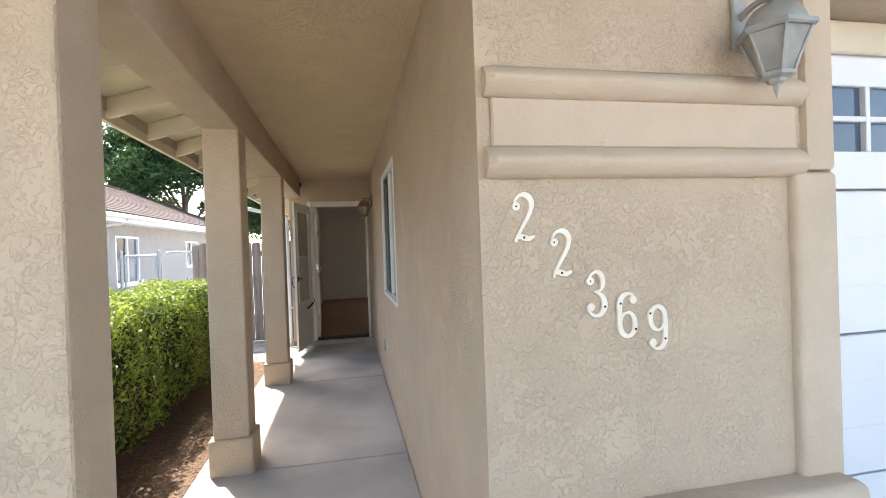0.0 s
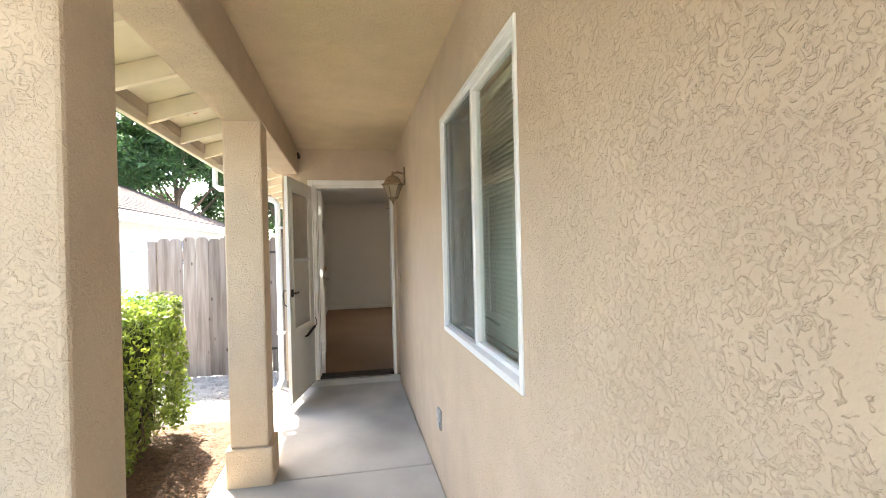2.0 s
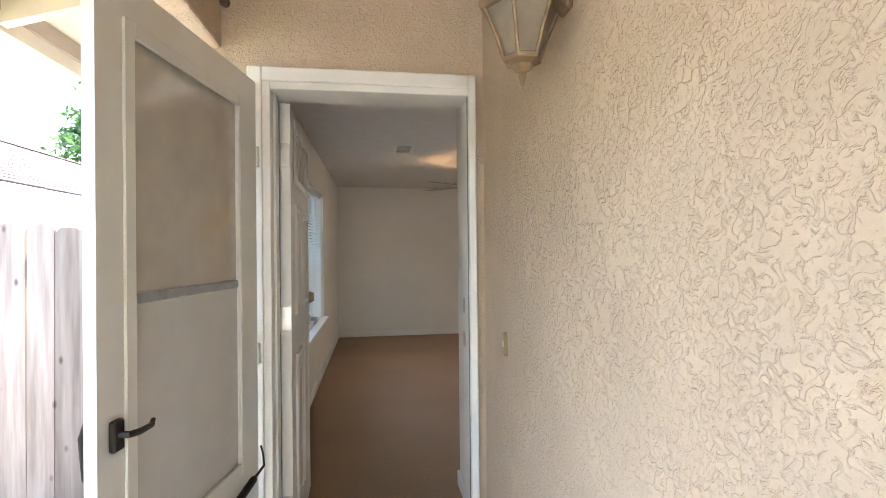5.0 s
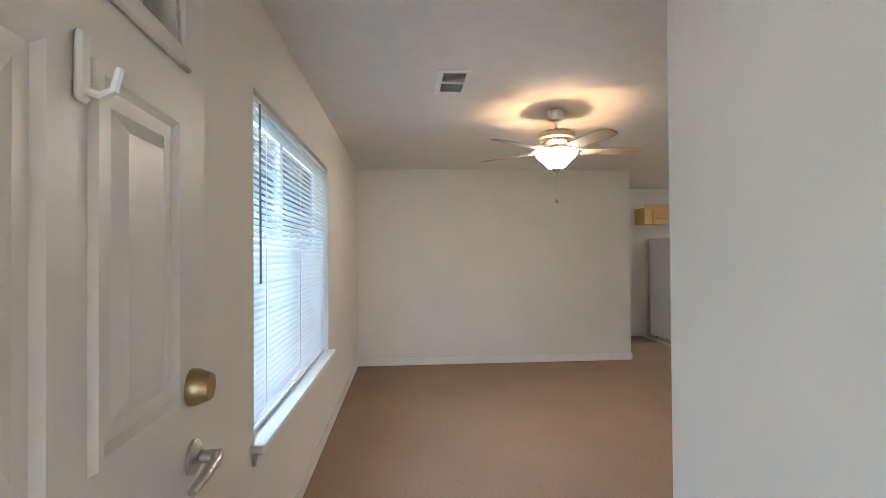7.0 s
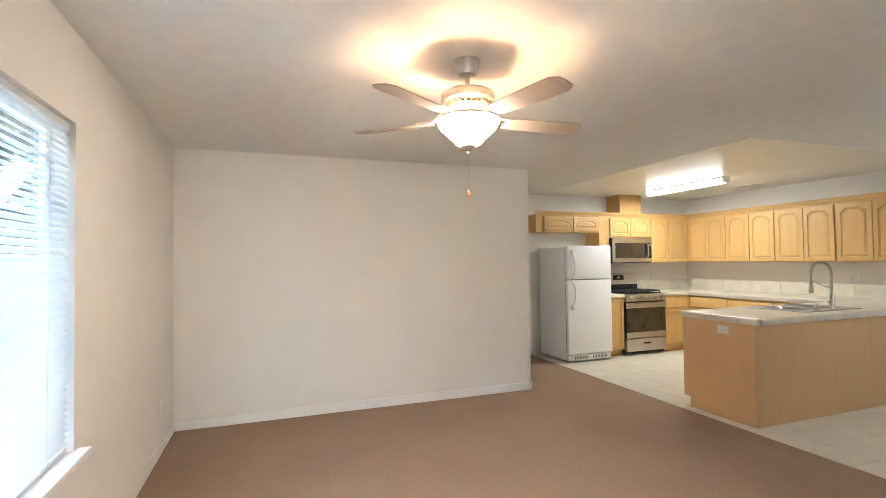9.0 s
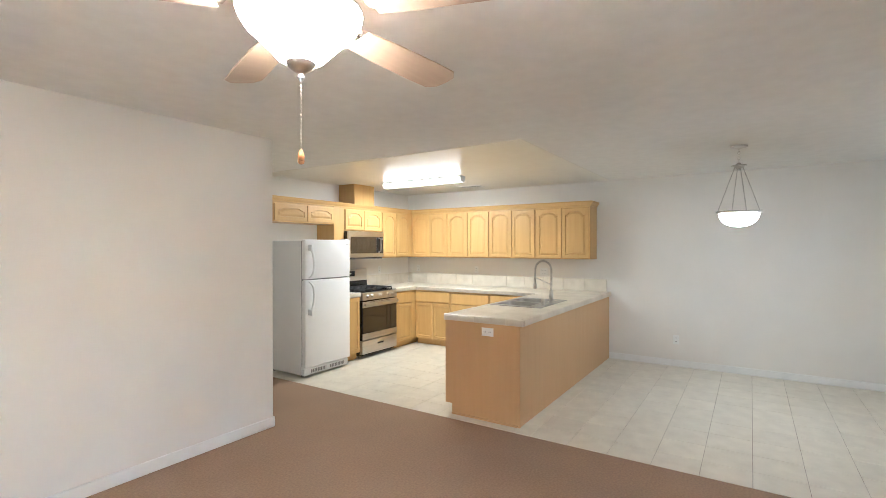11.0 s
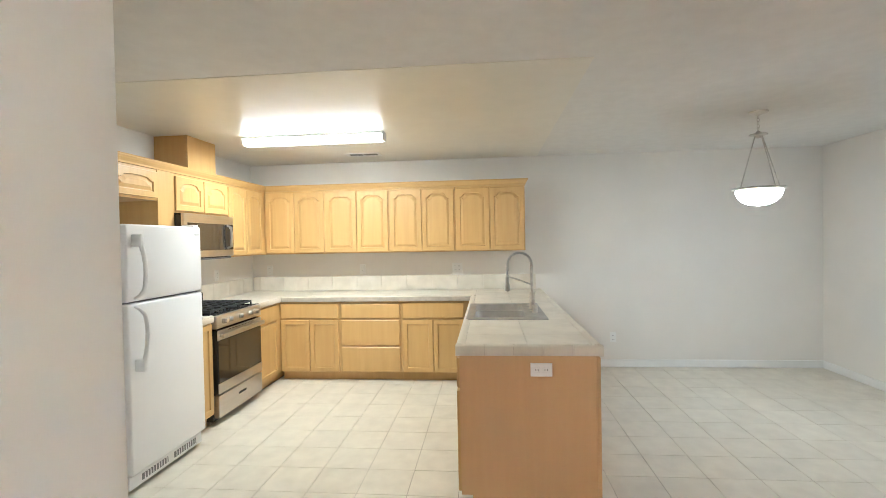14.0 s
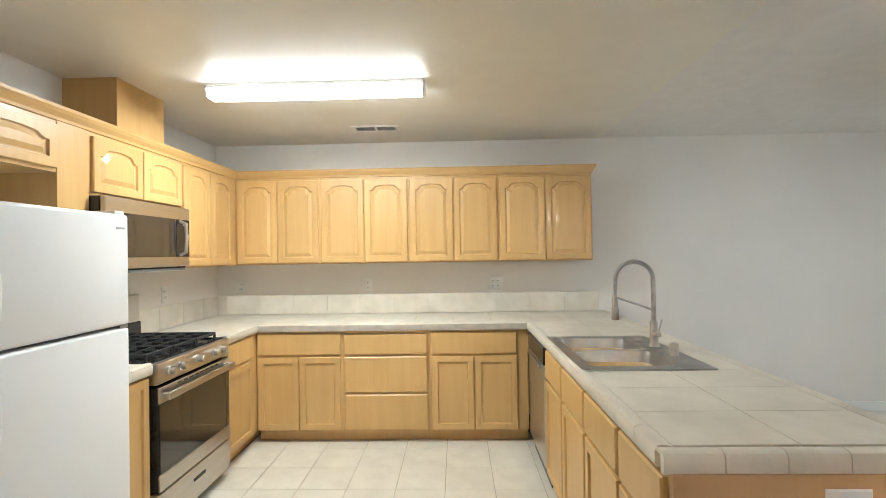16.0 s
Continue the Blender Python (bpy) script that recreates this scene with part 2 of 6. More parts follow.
# opaque tan: the stucco wall's reflection is put into the pane's colour
M["tan_reflection"] = material("painted_reflection_glass", (0.54, 0.49, 0.41), 0.06, color2=(0.48, 0.43, 0.36), scale=9, coat=1.0, spec=0.8)
M["lower_sash"] = material("frosted_lower_sash", (0.62, 0.60, 0.55), 0.25, color2=(0.57, 0.55, 0.50), scale=7, coat=0.4)
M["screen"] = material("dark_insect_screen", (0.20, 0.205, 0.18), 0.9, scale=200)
M["slat"] = material("white_vinyl_blind_slat", (0.82, 0.83, 0.82), 0.5, scale=3, color2=(0.79, 0.80, 0.79))
M["slat_old"] = material("grey_green_blind_slat", (0.74, 0.77, 0.70), 0.55, scale=3, color2=(0.70, 0.73, 0.66))


def let_through(m, share):
    n, l = m.node_tree.nodes, m.node_tree.links
    bs = n["Principled BSDF"]
    tl = n.new("ShaderNodeBsdfTranslucent")
    l.new(bs.inputs["Base Color"].links[0].from_socket, tl.inputs[0])
    mx = n.new("ShaderNodeMixShader")
    mx.inputs[0].default_value = share
    l.new(bs.outputs[0], mx.inputs[1])
    l.new(tl.outputs[0], mx.inputs[2])
    l.new(mx.outputs[0], n["Material Output"].inputs[0])


def see_through(m, share):
    """Woven mesh: part cloth, part open."""
    n, l = m.node_tree.nodes, m.node_tree.links
    tr = n.new("ShaderNodeBsdfTransparent")
    mx = n.new("ShaderNodeMixShader")
    mx.inputs[0].default_value = share
    l.new(n["Principled BSDF"].outputs[0], mx.inputs[1])
    l.new(tr.outputs[0], mx.inputs[2])
    l.new(mx.outputs[0], n["Material Output"].inputs[0])


see_through(M["screen"], 0.7)
let_through(M["slat"], 0.16)
M["lens"] = material("lit_acrylic_lens", (1, 1, 1), 0.4, emit=0.60, emit_color=(0.98, 0.97, 0.88))
M["bowl_warm"] = material("lit_alabaster_bowl", (1, 0.95, 0.88), 0.4, emit=2.6, emit_color=(1.0, 0.82, 0.64))
M["bowl_cool"] = material("lit_frosted_bowl", (0.95, 0.98, 1.0), 0.4, emit=0.85, emit_color=(0.94, 0.98, 1.0))
M["bowl_liner"] = material("opaque_bowl_liner", (0.42, 0.40, 0.36), 0.5, scale=6)
M["blade"] = wood("pale_birch_fan_blade", (0.46, 0.35, 0.26), (0.40, 0.30, 0.22), 0.5, axis=0, coat=0.05)
M["knob_wood"] = material("orange_wood_pull", (0.55, 0.24, 0.09), 0.4, scale=30)
M["fence"] = wood("weathered_grey_cedar", (0.31, 0.26, 0.222), (0.17, 0.132, 0.106), 0.9, vary=0.2, coat=0.0)


def knots(m, color, scale=5.0, size=0.13):
    """Dark knots scattered over the boards."""
    n, l = m.node_tree.nodes, m.node_tree.links
    bs = n["Principled BSDF"]
    src = bs.inputs["Base Color"].links[0].from_socket
    geo = n.new("ShaderNodeNewGeometry")
    mp = n.new("ShaderNodeMapping")
    mp.inputs["Scale"].default_value = (1.6, 1.6, 0.8)
    l.new(geo.outputs["Position"], mp.inputs["Vector"])
    v = n.new("ShaderNodeTexVoronoi")
    v.inputs["Scale"].default_value = scale
    l.new(mp.outputs[0], v.inputs["Vector"])
    r = n.new("ShaderNodeMapRange")
    r.inputs["From Min"].default_value, r.inputs["From Max"].default_value = size * 0.5, size
    r.inputs["To Min"].default_value, r.inputs["To Max"].default_value = 0.85, 0.0
    l.new(v.outputs["Distance"], r.inputs["Value"])
    mx = n.new("ShaderNodeMix")
    mx.data_type = 'RGBA'
    l.new(r.outputs[0], mx.inputs[0])
    l.new(src, mx.inputs[6])
    mx.inputs[7].default_value = (*color, 1)
    l.new(mx.outputs[2], bs.inputs["Base Color"])


knots(M["fence"], (0.05, 0.03, 0.02))
M["galv"] = material("galvanised_steel", (0.50, 0.52, 0.53), 0.45, 0.8, color2=(0.42, 0.44, 0.45), scale=30)
# white walls with a greyed base colour, so they don't burn out
M["house_white_dimmed"] = material("dimmed_white_stucco", (0.37, 0.36, 0.34), 0.9, color2=(0.33, 0.32, 0.30), scale=6, bump=0.3,
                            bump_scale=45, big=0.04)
M["house_trim"] = material("white_neighbour_fascia", (0.80, 0.80, 0.79), 0.6, scale=4)
M["shingle"] = material("red_brown_shingle", (0.062, 0.038, 0.031), 0.95, color2=(0.04, 0.025, 0.02), scale=12, vary=0.14, bump=0.3)
M["roof_dark"] = material("brown_roofing", (0.075, 0.05, 0.04), 0.95, scale=9, bump=0.3, bump_scale=30)
M["dark_pane"] = material("dark_window_pane", (0.05, 0.06, 0.065), 0.05, color2=(0.04, 0.05, 0.055), scale=2)
M["blue_pane"] = material("blue_grey_garage_pane", (0.10, 0.14, 0.20), 0.12, color2=(0.08, 0.11, 0.16), scale=2)
M["garage"] = material("white_garage_steel", (0.80, 0.81, 0.82), 0.45, color2=(0.76, 0.77, 0.78), scale=3, bump=0.05, bump_scale=80)
M["number"] = material("cream_painted_numeral", (0.86, 0.80, 0.68), 0.4, color2=(0.76, 0.69, 0.56), scale=18)
M["bark"] = material("grey_brown_bark", (0.16, 0.12, 0.09), 0.95, color2=(0.09, 0.065, 0.05), scale=14, bump=0.8, bump_scale=24)
M["twig"] = material("brown_twigs", (0.13, 0.085, 0.055), 0.9, color2=(0.08, 0.05, 0.035), scale=20)
M["red"] = material("faded_red_plastic", (0.50, 0.07, 0.04), 0.6, scale=30)
M["blue_bin"] = material("blue_plastic_bin", (0.02, 0.10, 0.33), 0.45, scale=5)
M["teal_bin"] = material("teal_plastic_bin", (0.01, 0.20, 0.20), 0.45, scale=5)
M["sky_blue"] = material("light_blue_plastic", (0.06, 0.35, 0.62), 0.45, scale=5)


def leaf_material(name, a, b, through):
    m = material(name, a, 0.45, color2=b, scale=2.5, spec=0.4)
    n, l = m.node_tree.nodes, m.node_tree.links
    bs = n["Principled BSDF"]
    src = bs.inputs["Base Color"].links[0].from_socket
    geo = n.new("ShaderNodeNewGeometry")
    r = n.new("ShaderNodeMapRange")
    r.inputs["To Min"].default_value, r.inputs["To Max"].default_value = 0.6, 1.45
    l.new(geo.outputs["Random Per Island"], r.inputs["Value"])
    sc = n.new("ShaderNodeVectorMath")
    sc.operation = 'SCALE'
    l.new(src, sc.inputs[0])
    l.new(r.outputs[0], sc.inputs["Scale"])
    l.new(sc.outputs[0], bs.inputs["Base Color"])
    tl = n.new("ShaderNodeBsdfTranslucent")
    l.new(sc.outputs[0], tl.inputs[0])
    mx = n.new("ShaderNodeMixShader")
    mx.inputs[0].default_value = through
    l.new(bs.outputs[0], mx.inputs[1])
    l.new(tl.outputs[0], mx.inputs[2])
    l.new(mx.outputs[0], n["Material Output"].inputs[0])
    return m


M["hedge"] = leaf_material("privet_leaf", (0.24, 0.31, 0.05), (0.12, 0.18, 0.03), 0.45)
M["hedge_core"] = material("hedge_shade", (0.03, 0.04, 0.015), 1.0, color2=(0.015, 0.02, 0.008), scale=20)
M["tree"] = leaf_material("tree_leaf", (0.055, 0.115, 0.03), (0.025, 0.06, 0.016), 0.35)

# ---------------- builders ----------------
BASE = {}


def thing(name, base, label, category, group="", kind=""):
    ob = new(name)
    ob.empty_display_size = 0.05
    ob.location = base
    BASE[ob.name] = Vector(base)
    return tagged(ob, label, category, group, kind)


def finish(name, bm, mat, shift=None, smooth=False):
    if shift is not None and shift.length:
        bmesh.ops.translate(bm, vec=-shift, verts=bm.verts)
    bmesh.ops.recalc_face_normals(bm, faces=bm.faces)
    me = bpy.data.meshes.new(name)
    bm.to_mesh(me)
    bm.free()
    me.materials.append(mat)
    if smooth:
        me.shade_smooth()
        me.set_sharp_from_angle(angle=radians(38))
    return me


def part(name, bm, mat, parent, label="", smooth=False):
    """Links a bmesh, built in the place's own metres, as one mesh under a thing or a part."""
    shift = BASE.get(parent.name, Vector())
    ob = new(name, finish(name, bm, mat, shift, smooth))
    ob.parent = parent
    BASE[ob.name] = shift
    if label:
        ob["label"] = label
    return ob


def whole(name, bm, mat, label, category, kind="", group="", smooth=False):
    """A thing or a piece of the setting that is one mesh."""
    ob = new(name, finish(name, bm, mat, None, smooth))
    BASE[ob.name] = Vector()
    return tagged(ob, label, category, group, kind)


def box(*spans, bevel=0.0, seg=1):
    """One or more boxes (x0, x1, y0, y1, z0, z1) in one bmesh, with eased edges."""
    bm = bmesh.new()
    for x0, x1, y0, y1, z0, z1 in spans:
        v = [bm.verts.new(p) for p in ((x0, y0, z0), (x1, y0, z0), (x1, y1, z0), (x0, y1, z0),
                                       (x0, y0, z1), (x1, y0, z1), (x1, y1, z1), (x0, y1, z1))]
        for f in ((0, 3, 2, 1), (4, 5, 6, 7), (0, 1, 5, 4), (1, 2, 6, 5), (2, 3, 7, 6), (3, 0, 4, 7)):
            bm.faces.new([v[i] for i in f])
    if bevel:
        bmesh.ops.bevel(bm, geom=bm.edges[:], offset=bevel, segments=seg, profile=0.5, affect='EDGES')
    return bm


def turned(bm, m):
    bmesh.ops.transform(bm, matrix=m, verts=bm.verts)
    return bm


def join(*bms):
    out = bmesh.new()
    for b in bms:
        me = bpy.data.meshes.new("tmp")
        b.to_mesh(me)
        b.free()
        out.from_mesh(me)
        bpy.data.meshes.remove(me)
    return out


def lathe(profile, seg=24, at=(0, 0, 0), close=True):
    """Turns (radius, height) pairs about an upright axis."""
    bm = bmesh.new()
    rings = []
    for r, z in profile:
        if r < 1e-5:
            rings.append([bm.verts.new((at[0], at[1], at[2] + z))])
        else:
            rings.append([bm.verts.new((at[0] + r * math.cos(a), at[1] + r * math.sin(a), at[2] + z))
                          for a in (2 * math.pi * i / seg for i in range(seg))])
    for a, b in zip(rings, rings[1:]):
        for i in range(seg):
            j = (i + 1) % seg
            q = [a[i % len(a)], a[j % len(a)], b[j % len(b)], b[i % len(b)]]
            q = list(dict.fromkeys(q))
            if len(q) > 2:
                bm.faces.new(q)
    if close:
        for r in (rings[0], rings[-1]):
            if len(r) > 2:
                bm.faces.new(r)
    return bm


def tube(points, r, seg=8):
    """A round bar along a line of points; r is one radius or one for each point."""
    bm = bmesh.new()
    pts = [Vector(p) for p in points]
    rs = r if isinstance(r, (list, tuple)) else [r] * len(pts)
    rings, side = [], None
    for i, p in enumerate(pts):
        d = (pts[min(i + 1, len(pts) - 1)] - pts[max(i - 1, 0)]).normalized()
        if side is None:
            side = d.orthogonal().normalized()
        side = (side - d * side.dot(d)).normalized()
        up = d.cross(side)
        rings.append([bm.verts.new(p + rs[i] * (math.cos(a) * side + math.sin(a) * up))
                      for a in (2 * math.pi * k / seg for k in range(seg))])
    for a, b in zip(rings, rings[1:]):
        for i in range(seg):
            bm.faces.new((a[i], a[(i + 1) % seg], b[(i + 1) % seg], b[i]))
    bm.faces.new(rings[0][::-1])
    bm.faces.new(rings[-1])
    return bm


def extruded(outline, depth, m=None, bevel=0.0):
    """A flat outline (u, v) in the x-z plane, given thickness along y."""
    bm = bmesh.new()
    f = bm.faces.new([bm.verts.new((u, 0, v)) for u, v in outline])
    g = bmesh.ops.extrude_face_region(bm, geom=[f])
    bmesh.ops.translate(bm, vec=(0, depth, 0), verts=[e for e in g["geom"] if isinstance(e, bmesh.types.BMVert)])
    bmesh.ops.recalc_face_normals(bm, faces=bm.faces)
    if bevel:
        bmesh.ops.bevel(bm, geom=[e for e in bm.edges if abs(e.verts[0].co.y - e.verts[1].co.y) < 1e-6], offset=bevel,
                        segments=1, affect='EDGES')
    return turned(bm, m) if m else bm


def loops(rows, cap_back=True):
    """Skins closed loops of equal length one to the next and closes the last."""
    bm = bmesh.new()
    rings = [[bm.verts.new(p) for p in row] for row in rows]
    n = len(rings[0])
    for a, b in zip(rings, rings[1:]):
        for i in range(n):
            bm.faces.new((a[i], a[(i + 1) % n], b[(i + 1) % n], b[i]))
    bm.faces.new(rings[-1])
    if cap_back:
        bm.faces.new(rings[0][::-1])
    return bm


def framed_panel(w, h, t=0.019, rail=0.055, arch=0.0, raised=True):
    """A cabinet or house door leaf with a raised field; its top may rise in a cathedral arch. Front at y = -t."""
    k = 18 if arch else 1

    def loop(inset, y, a):
        pts = [(inset, inset), (w - inset, inset)]
        for i in range(k + 1):
            s = 1 - i / k
            u = inset + s * (w - 2 * inset)
            c = abs(2 * s - 1)
            drop = a * (0.30 * min(c / 0.72, 1.0) ** 2 + 0.70 * (0.5 - 0.5 * math.cos(math.pi * min(1.0, max(0.0, (c - 0.62) / 0.26))))) if a else 0
            pts.append((u, h - inset - drop))
        return [(u, y, v) for u, v in pts]
    rows = [loop(0, 0, 0), loop(0, -t + 0.004, 0), loop(0.004, -t, 0), loop(rail, -t, arch), loop(rail + 0.005, -t + 0.011, arch)]
    if raised:
        rows += [loop(rail + 0.011, -t + 0.011, arch), loop(rail + 0.034, -t + 0.001, arch)]
    return loops(rows)


def slab_front(w, h, t=0.019):
    def loop(i, y):
        return [(i, y, i), (w - i, y, i), (w - i, y, h - i), (i, y, h - i)]
    return loops([loop(0, 0), loop(0, -t + 0.006), loop(0.007, -t)])


FACE_S = lambda x, y, z: pose(x, y, z)
FACE_W = lambda x, y, z: pose(x, y, z, 0, 0, -90)
FACE_N = lambda x, y, z: pose(x, y, z, 0, 0, 180)

# ---------------- the setting: ground, porch, house shell ----------------
PZ = -0.07      # porch slab
NW = -6.205     # plane of the wall with the house numbers
GZ = -0.13      # gravel and earth around it
HX = -0.05      # stucco face of the house beside the porch
CZ = 2.44       # ceilings
FARX, KY, BY = 6.50, 7.58, 5.905   # east wall, kitchen north wall, living-room north wall
WX = -1.10      # living-room west wall
DY = 1.04       # dining south wall

whole("ground", box((-400, 400, -400, 400, GZ - 0.3, GZ)), M["gravel"], "grey gravel and dry earth side yard", "ground", "structure")
whole("soil_bed", box((-3.05, -1.43, -14, -0.8, GZ - 0.05, GZ + 0.035), bevel=0.02), M["soil"],
      "dark brown bark mulch planting bed under the hedge", "soil bed", "structure")

slab = whole("porch_floor", box((-1.43, HX + 0.1, -14, 0.0, GZ - 0.15, PZ - 0.012)), M["concrete"],
             "grey broom-finished concrete porch walk", "floor", "structure")
cuts = [-14, -10.5, -8.4, -6.3, -4.2, -2.12, -0.004]
for y0, y1 in zip(cuts, cuts[1:]):
    part("concrete_panel", box((-1.43, HX - 0.002, y0 + 0.004, y1 - 0.004, PZ - 0.06, PZ), bevel=0.006), M["concrete"], slab)
whole("driveway", box((HX + 0.004, 9, -14, -5.6, GZ - 0.1, PZ - 0.01)), M["concrete"], "pale concrete driveway before the garage",
      "driveway", "structure")
whole("door_step", box((-1.04, HX - 0.002, -0.075, 0.14, PZ - 0.05, -0.012), bevel=0.008), M["concrete"],
      "low concrete step at the front door", "step", "structure")

# stucco wall beside the porch, with its window opening
wy0, wy1, wz0, wz1 = -3.85, -2.63, 0.905, 2.08
whole("wall_porch", box((HX, 0.14, NW + 0.22, wy0, GZ, 2.7), (HX, 0.14, wy1, 0.0, GZ, 2.7),
                        (HX, 0.14, wy0, wy1, GZ, wz0), (HX, 0.14, wy0, wy1, wz1, 2.7)),
      M["stucco"], "tan skip-trowel stucco house wall beside the porch", "wall", "structure")
# stucco wall that holds the front door
dx0, dx1, dz1 = -0.905, -0.115, 2.03
whole("wall_entry", box((-1.25, dx0 - 0.03, 0.0, 0.14, GZ, 2.7), (dx1 + 0.03, 0.14, 0.0, 0.14, GZ, 2.7),
                        (dx0 - 0.03, dx1 + 0.03, 0.0, 0.14, dz1 + 0.03, 2.7)),
      M["stucco"], "tan stucco wall around the front door", "wall", "structure")
whole("porch_ceiling", box((-1.10, HX + 0.004, -6.24, 0.004, 2.45, 2.5)), M["ceiling_stucco"], "tan stucco porch ceiling", "ceiling",
      "structure")
whole("porch_beam", box((-1.315, -1.085, -9.0, -0.004, 2.178, 2.62), bevel=0.012, seg=2), M["stucco"],
      "tan stucco beam carried by the porch pillars", "beam", "structure")

# garage front with its mouldings
whole("wall_garage_front", box((HX, 1.18, NW, NW + 0.22, GZ, 3.0)), M["stucco"],
      "tan stucco garage front with house numbers", "wall", "structure")
whole("wall_garage_header", box((1.18, 6.0, NW + 0.02, -5.6, 2.215, 3.0)), M["stucco"], "tan stucco header above the garage door", "wall",
      "structure")
whole("garage_trim", box((1.18, 6.0, NW - 0.04, NW + 0.03, 2.215, 2.34), bevel=0.03, seg=3), M["stucco_soft"],
      "rounded tan stucco moulding over the garage door", "trim", "structure", smooth=True)


def moulding(z0, z1, x0, x1):
    h = (z1 - z0) / 2
    prof = [(-h, 0.0), (-h, 0.02)] + [(-h + 2 * h * i / 8, 0.02 + 0.04 * math.sin(math.pi * i / 8)) for i in range(1, 8)] + [(h, 0.02), (h, 0.0)]
    bm = bmesh.new()
    rings = []
    for x, s in ((x0, 0.7), (x0 + 0.02, 1), (x1 - 0.02, 1), (x1, 0.7)):
        rings.append([bm.verts.new((x, NW - d * s, (z0 + z1) / 2 + u * (0.88 + 0.12 * s))) for u, d in prof])
    n = len(prof)
    for a, b in zip(rings, rings[1:]):
        for i in range(n - 1):
            bm.faces.new((a[i], a[i + 1], b[i + 1], b[i]))
    bm.faces.new(rings[0])
    bm.faces.new(rings[-1][::-1])
    return bm


for z0, z1 in ((1.785, 1.872), (1.555, 1.645)):
    whole("stucco_moulding", moulding(z0, z1, -0.03, 1.05), M["stucco_soft"], "rounded tan stucco band across the garage front",
          "moulding", "structure", smooth=True)
whole("stucco_band", box((-0.01, 1.03, NW - 0.016, NW + 0.01, 1.643, 1.787), bevel=0.006), M["stucco_soft"],
      "smooth tan band between two stucco mouldings", "moulding", "structure")
whole("stucco_pilaster", box((1.004, 1.174, NW - 0.032, NW + 0.1, PZ - 0.03, 1.57), bevel=0.022, seg=3), M["stucco_soft"],
      "rounded tan stucco pilaster beside the garage door", "pilaster", "structure", smooth=True)
whole("stucco_pilaster", box((1.06, 1.178, NW - 0.025, NW + 0.1, 1.572, 2.9), bevel=0.02, seg=2), M["stucco_soft"],
      "plain upper tan stucco pilaster by the garage door", "pilaster", "structure", smooth=True)
whole("stucco_ledge", box((HX + 0.004, 1.17, NW - 0.12, NW + 0.05, 0.44, 0.578), bevel=0.035, seg=3), M["stucco_soft"],
      "rounded tan stucco ledge under the number panel", "ledge", "structure", smooth=True)
whole("stucco_plinth", box((HX + 0.01, 1.12, NW - 0.08, NW + 0.05, PZ - 0.03, 0.442)), M["stucco"], "tan stucco base under the ledge", "wall",
      "structure")

# eave: rafter tails, soffit boards, fascia and roof
eave = thing("porch_eave", (-1.83, -3, 2.3), "cream painted exposed eave with rafter tails over the porch side", "eave", kind="structure")
tilt = math.atan(0.30)


def sloped(x0, x1, y0, y1, z_at_x0, thick, slope=0.30):
    bm = bmesh.new()
    v = []
    for y in (y0, y1):
        for x, dz in ((x0, 0), (x1, 0), (x1, thick), (x0, thick)):
            v.append(bm.verts.new((x, y, z_at_x0 + (x - x0) * slope + dz)))
    for f in ((0, 1, 2, 3), (7, 6, 5, 4), (0, 4, 5, 1), (1, 5, 6, 2), (2, 6, 7, 3), (3, 7, 4, 0)):
        bm.faces.new([v[i] for i in f])
    return bm


part("soffit", sloped(-1.83, -1.20, -9.0, 8.2, 2.335, 0.02), M["eave"], eave)
yy = -8.50
while yy < 8.0:
    part("rafter_tail", sloped(-1.825, -1.22, yy - 0.022, yy + 0.022, 2.215, 0.118), M["eave"], eave)
    yy += 0.605
part("fascia", box((-1.865, -1.83, -9.0, 8.2, 2.20, 2.36), bevel=0.003), M["eave"], eave, "cream painted fascia board")
part("gutter", box((-1.955, -1.868, -9.0, 0.10, 2.262, 2.355), bevel=0.012, seg=2), M["house_trim"], eave, "white gutter")
part("blocking_board", box((-1.828, -1.815, -9.0, 8.2, 2.262, 2.334)), M["eave_trim"], eave, "tan board between the rafter tails")
part("roof_edge", sloped(-1.90, 4.2, -9.0, 8.6, 2.357, 0.05), M["roof_dark"], eave, "brown shingle roof")
part("roof_back", sloped(4.2, 10.2, -9.0, 8.6, 2.357 + 6.1 * 0.3, 0.05, -0.30), M["roof_dark"], eave, "brown shingle roof")

# house shell, interior faces
lz0, lz1, ly0, ly1 = 0.63, 2.04, 1.925, 3.725     # living-room window
whole("wall_west", box((-1.25, WX, 0.14, ly0, GZ, 2.5), (-1.25, WX, ly1, BY + 0.1, GZ, 2.5),
                       (-1.25, WX, ly0, ly1, GZ, lz0), (-1.25, WX, ly0, ly1, lz1, 2.5)),
      M["wall"], "off-white painted living room wall with a wide window", "wall", "structure")
whole("wall_north", box((-1.25, 2.392, BY, KY + 0.15, GZ, 2.5)), M["wall"], "off-white painted living room end wall", "wall", "structure")
whole("wall_kitchen", box((2.392, FARX + 0.15, KY, KY + 0.15, GZ, 2.5)), M["wall"], "off-white kitchen wall behind fridge and range", "wall",
      "structure")
whole("wall_east", box((FARX, FARX + 0.15, DY - 0.2, KY, GZ, 2.5)), M["wall"], "off-white kitchen and dining wall", "wall", "structure")
whole("wall_entry_side", box((-0.016, 3.0, 0.14, 0.835, GZ, 2.5), (2.9, FARX, 0.14, DY, GZ, 2.5)), M["wall"],
      "off-white wall between entry and dining area", "wall", "structure")
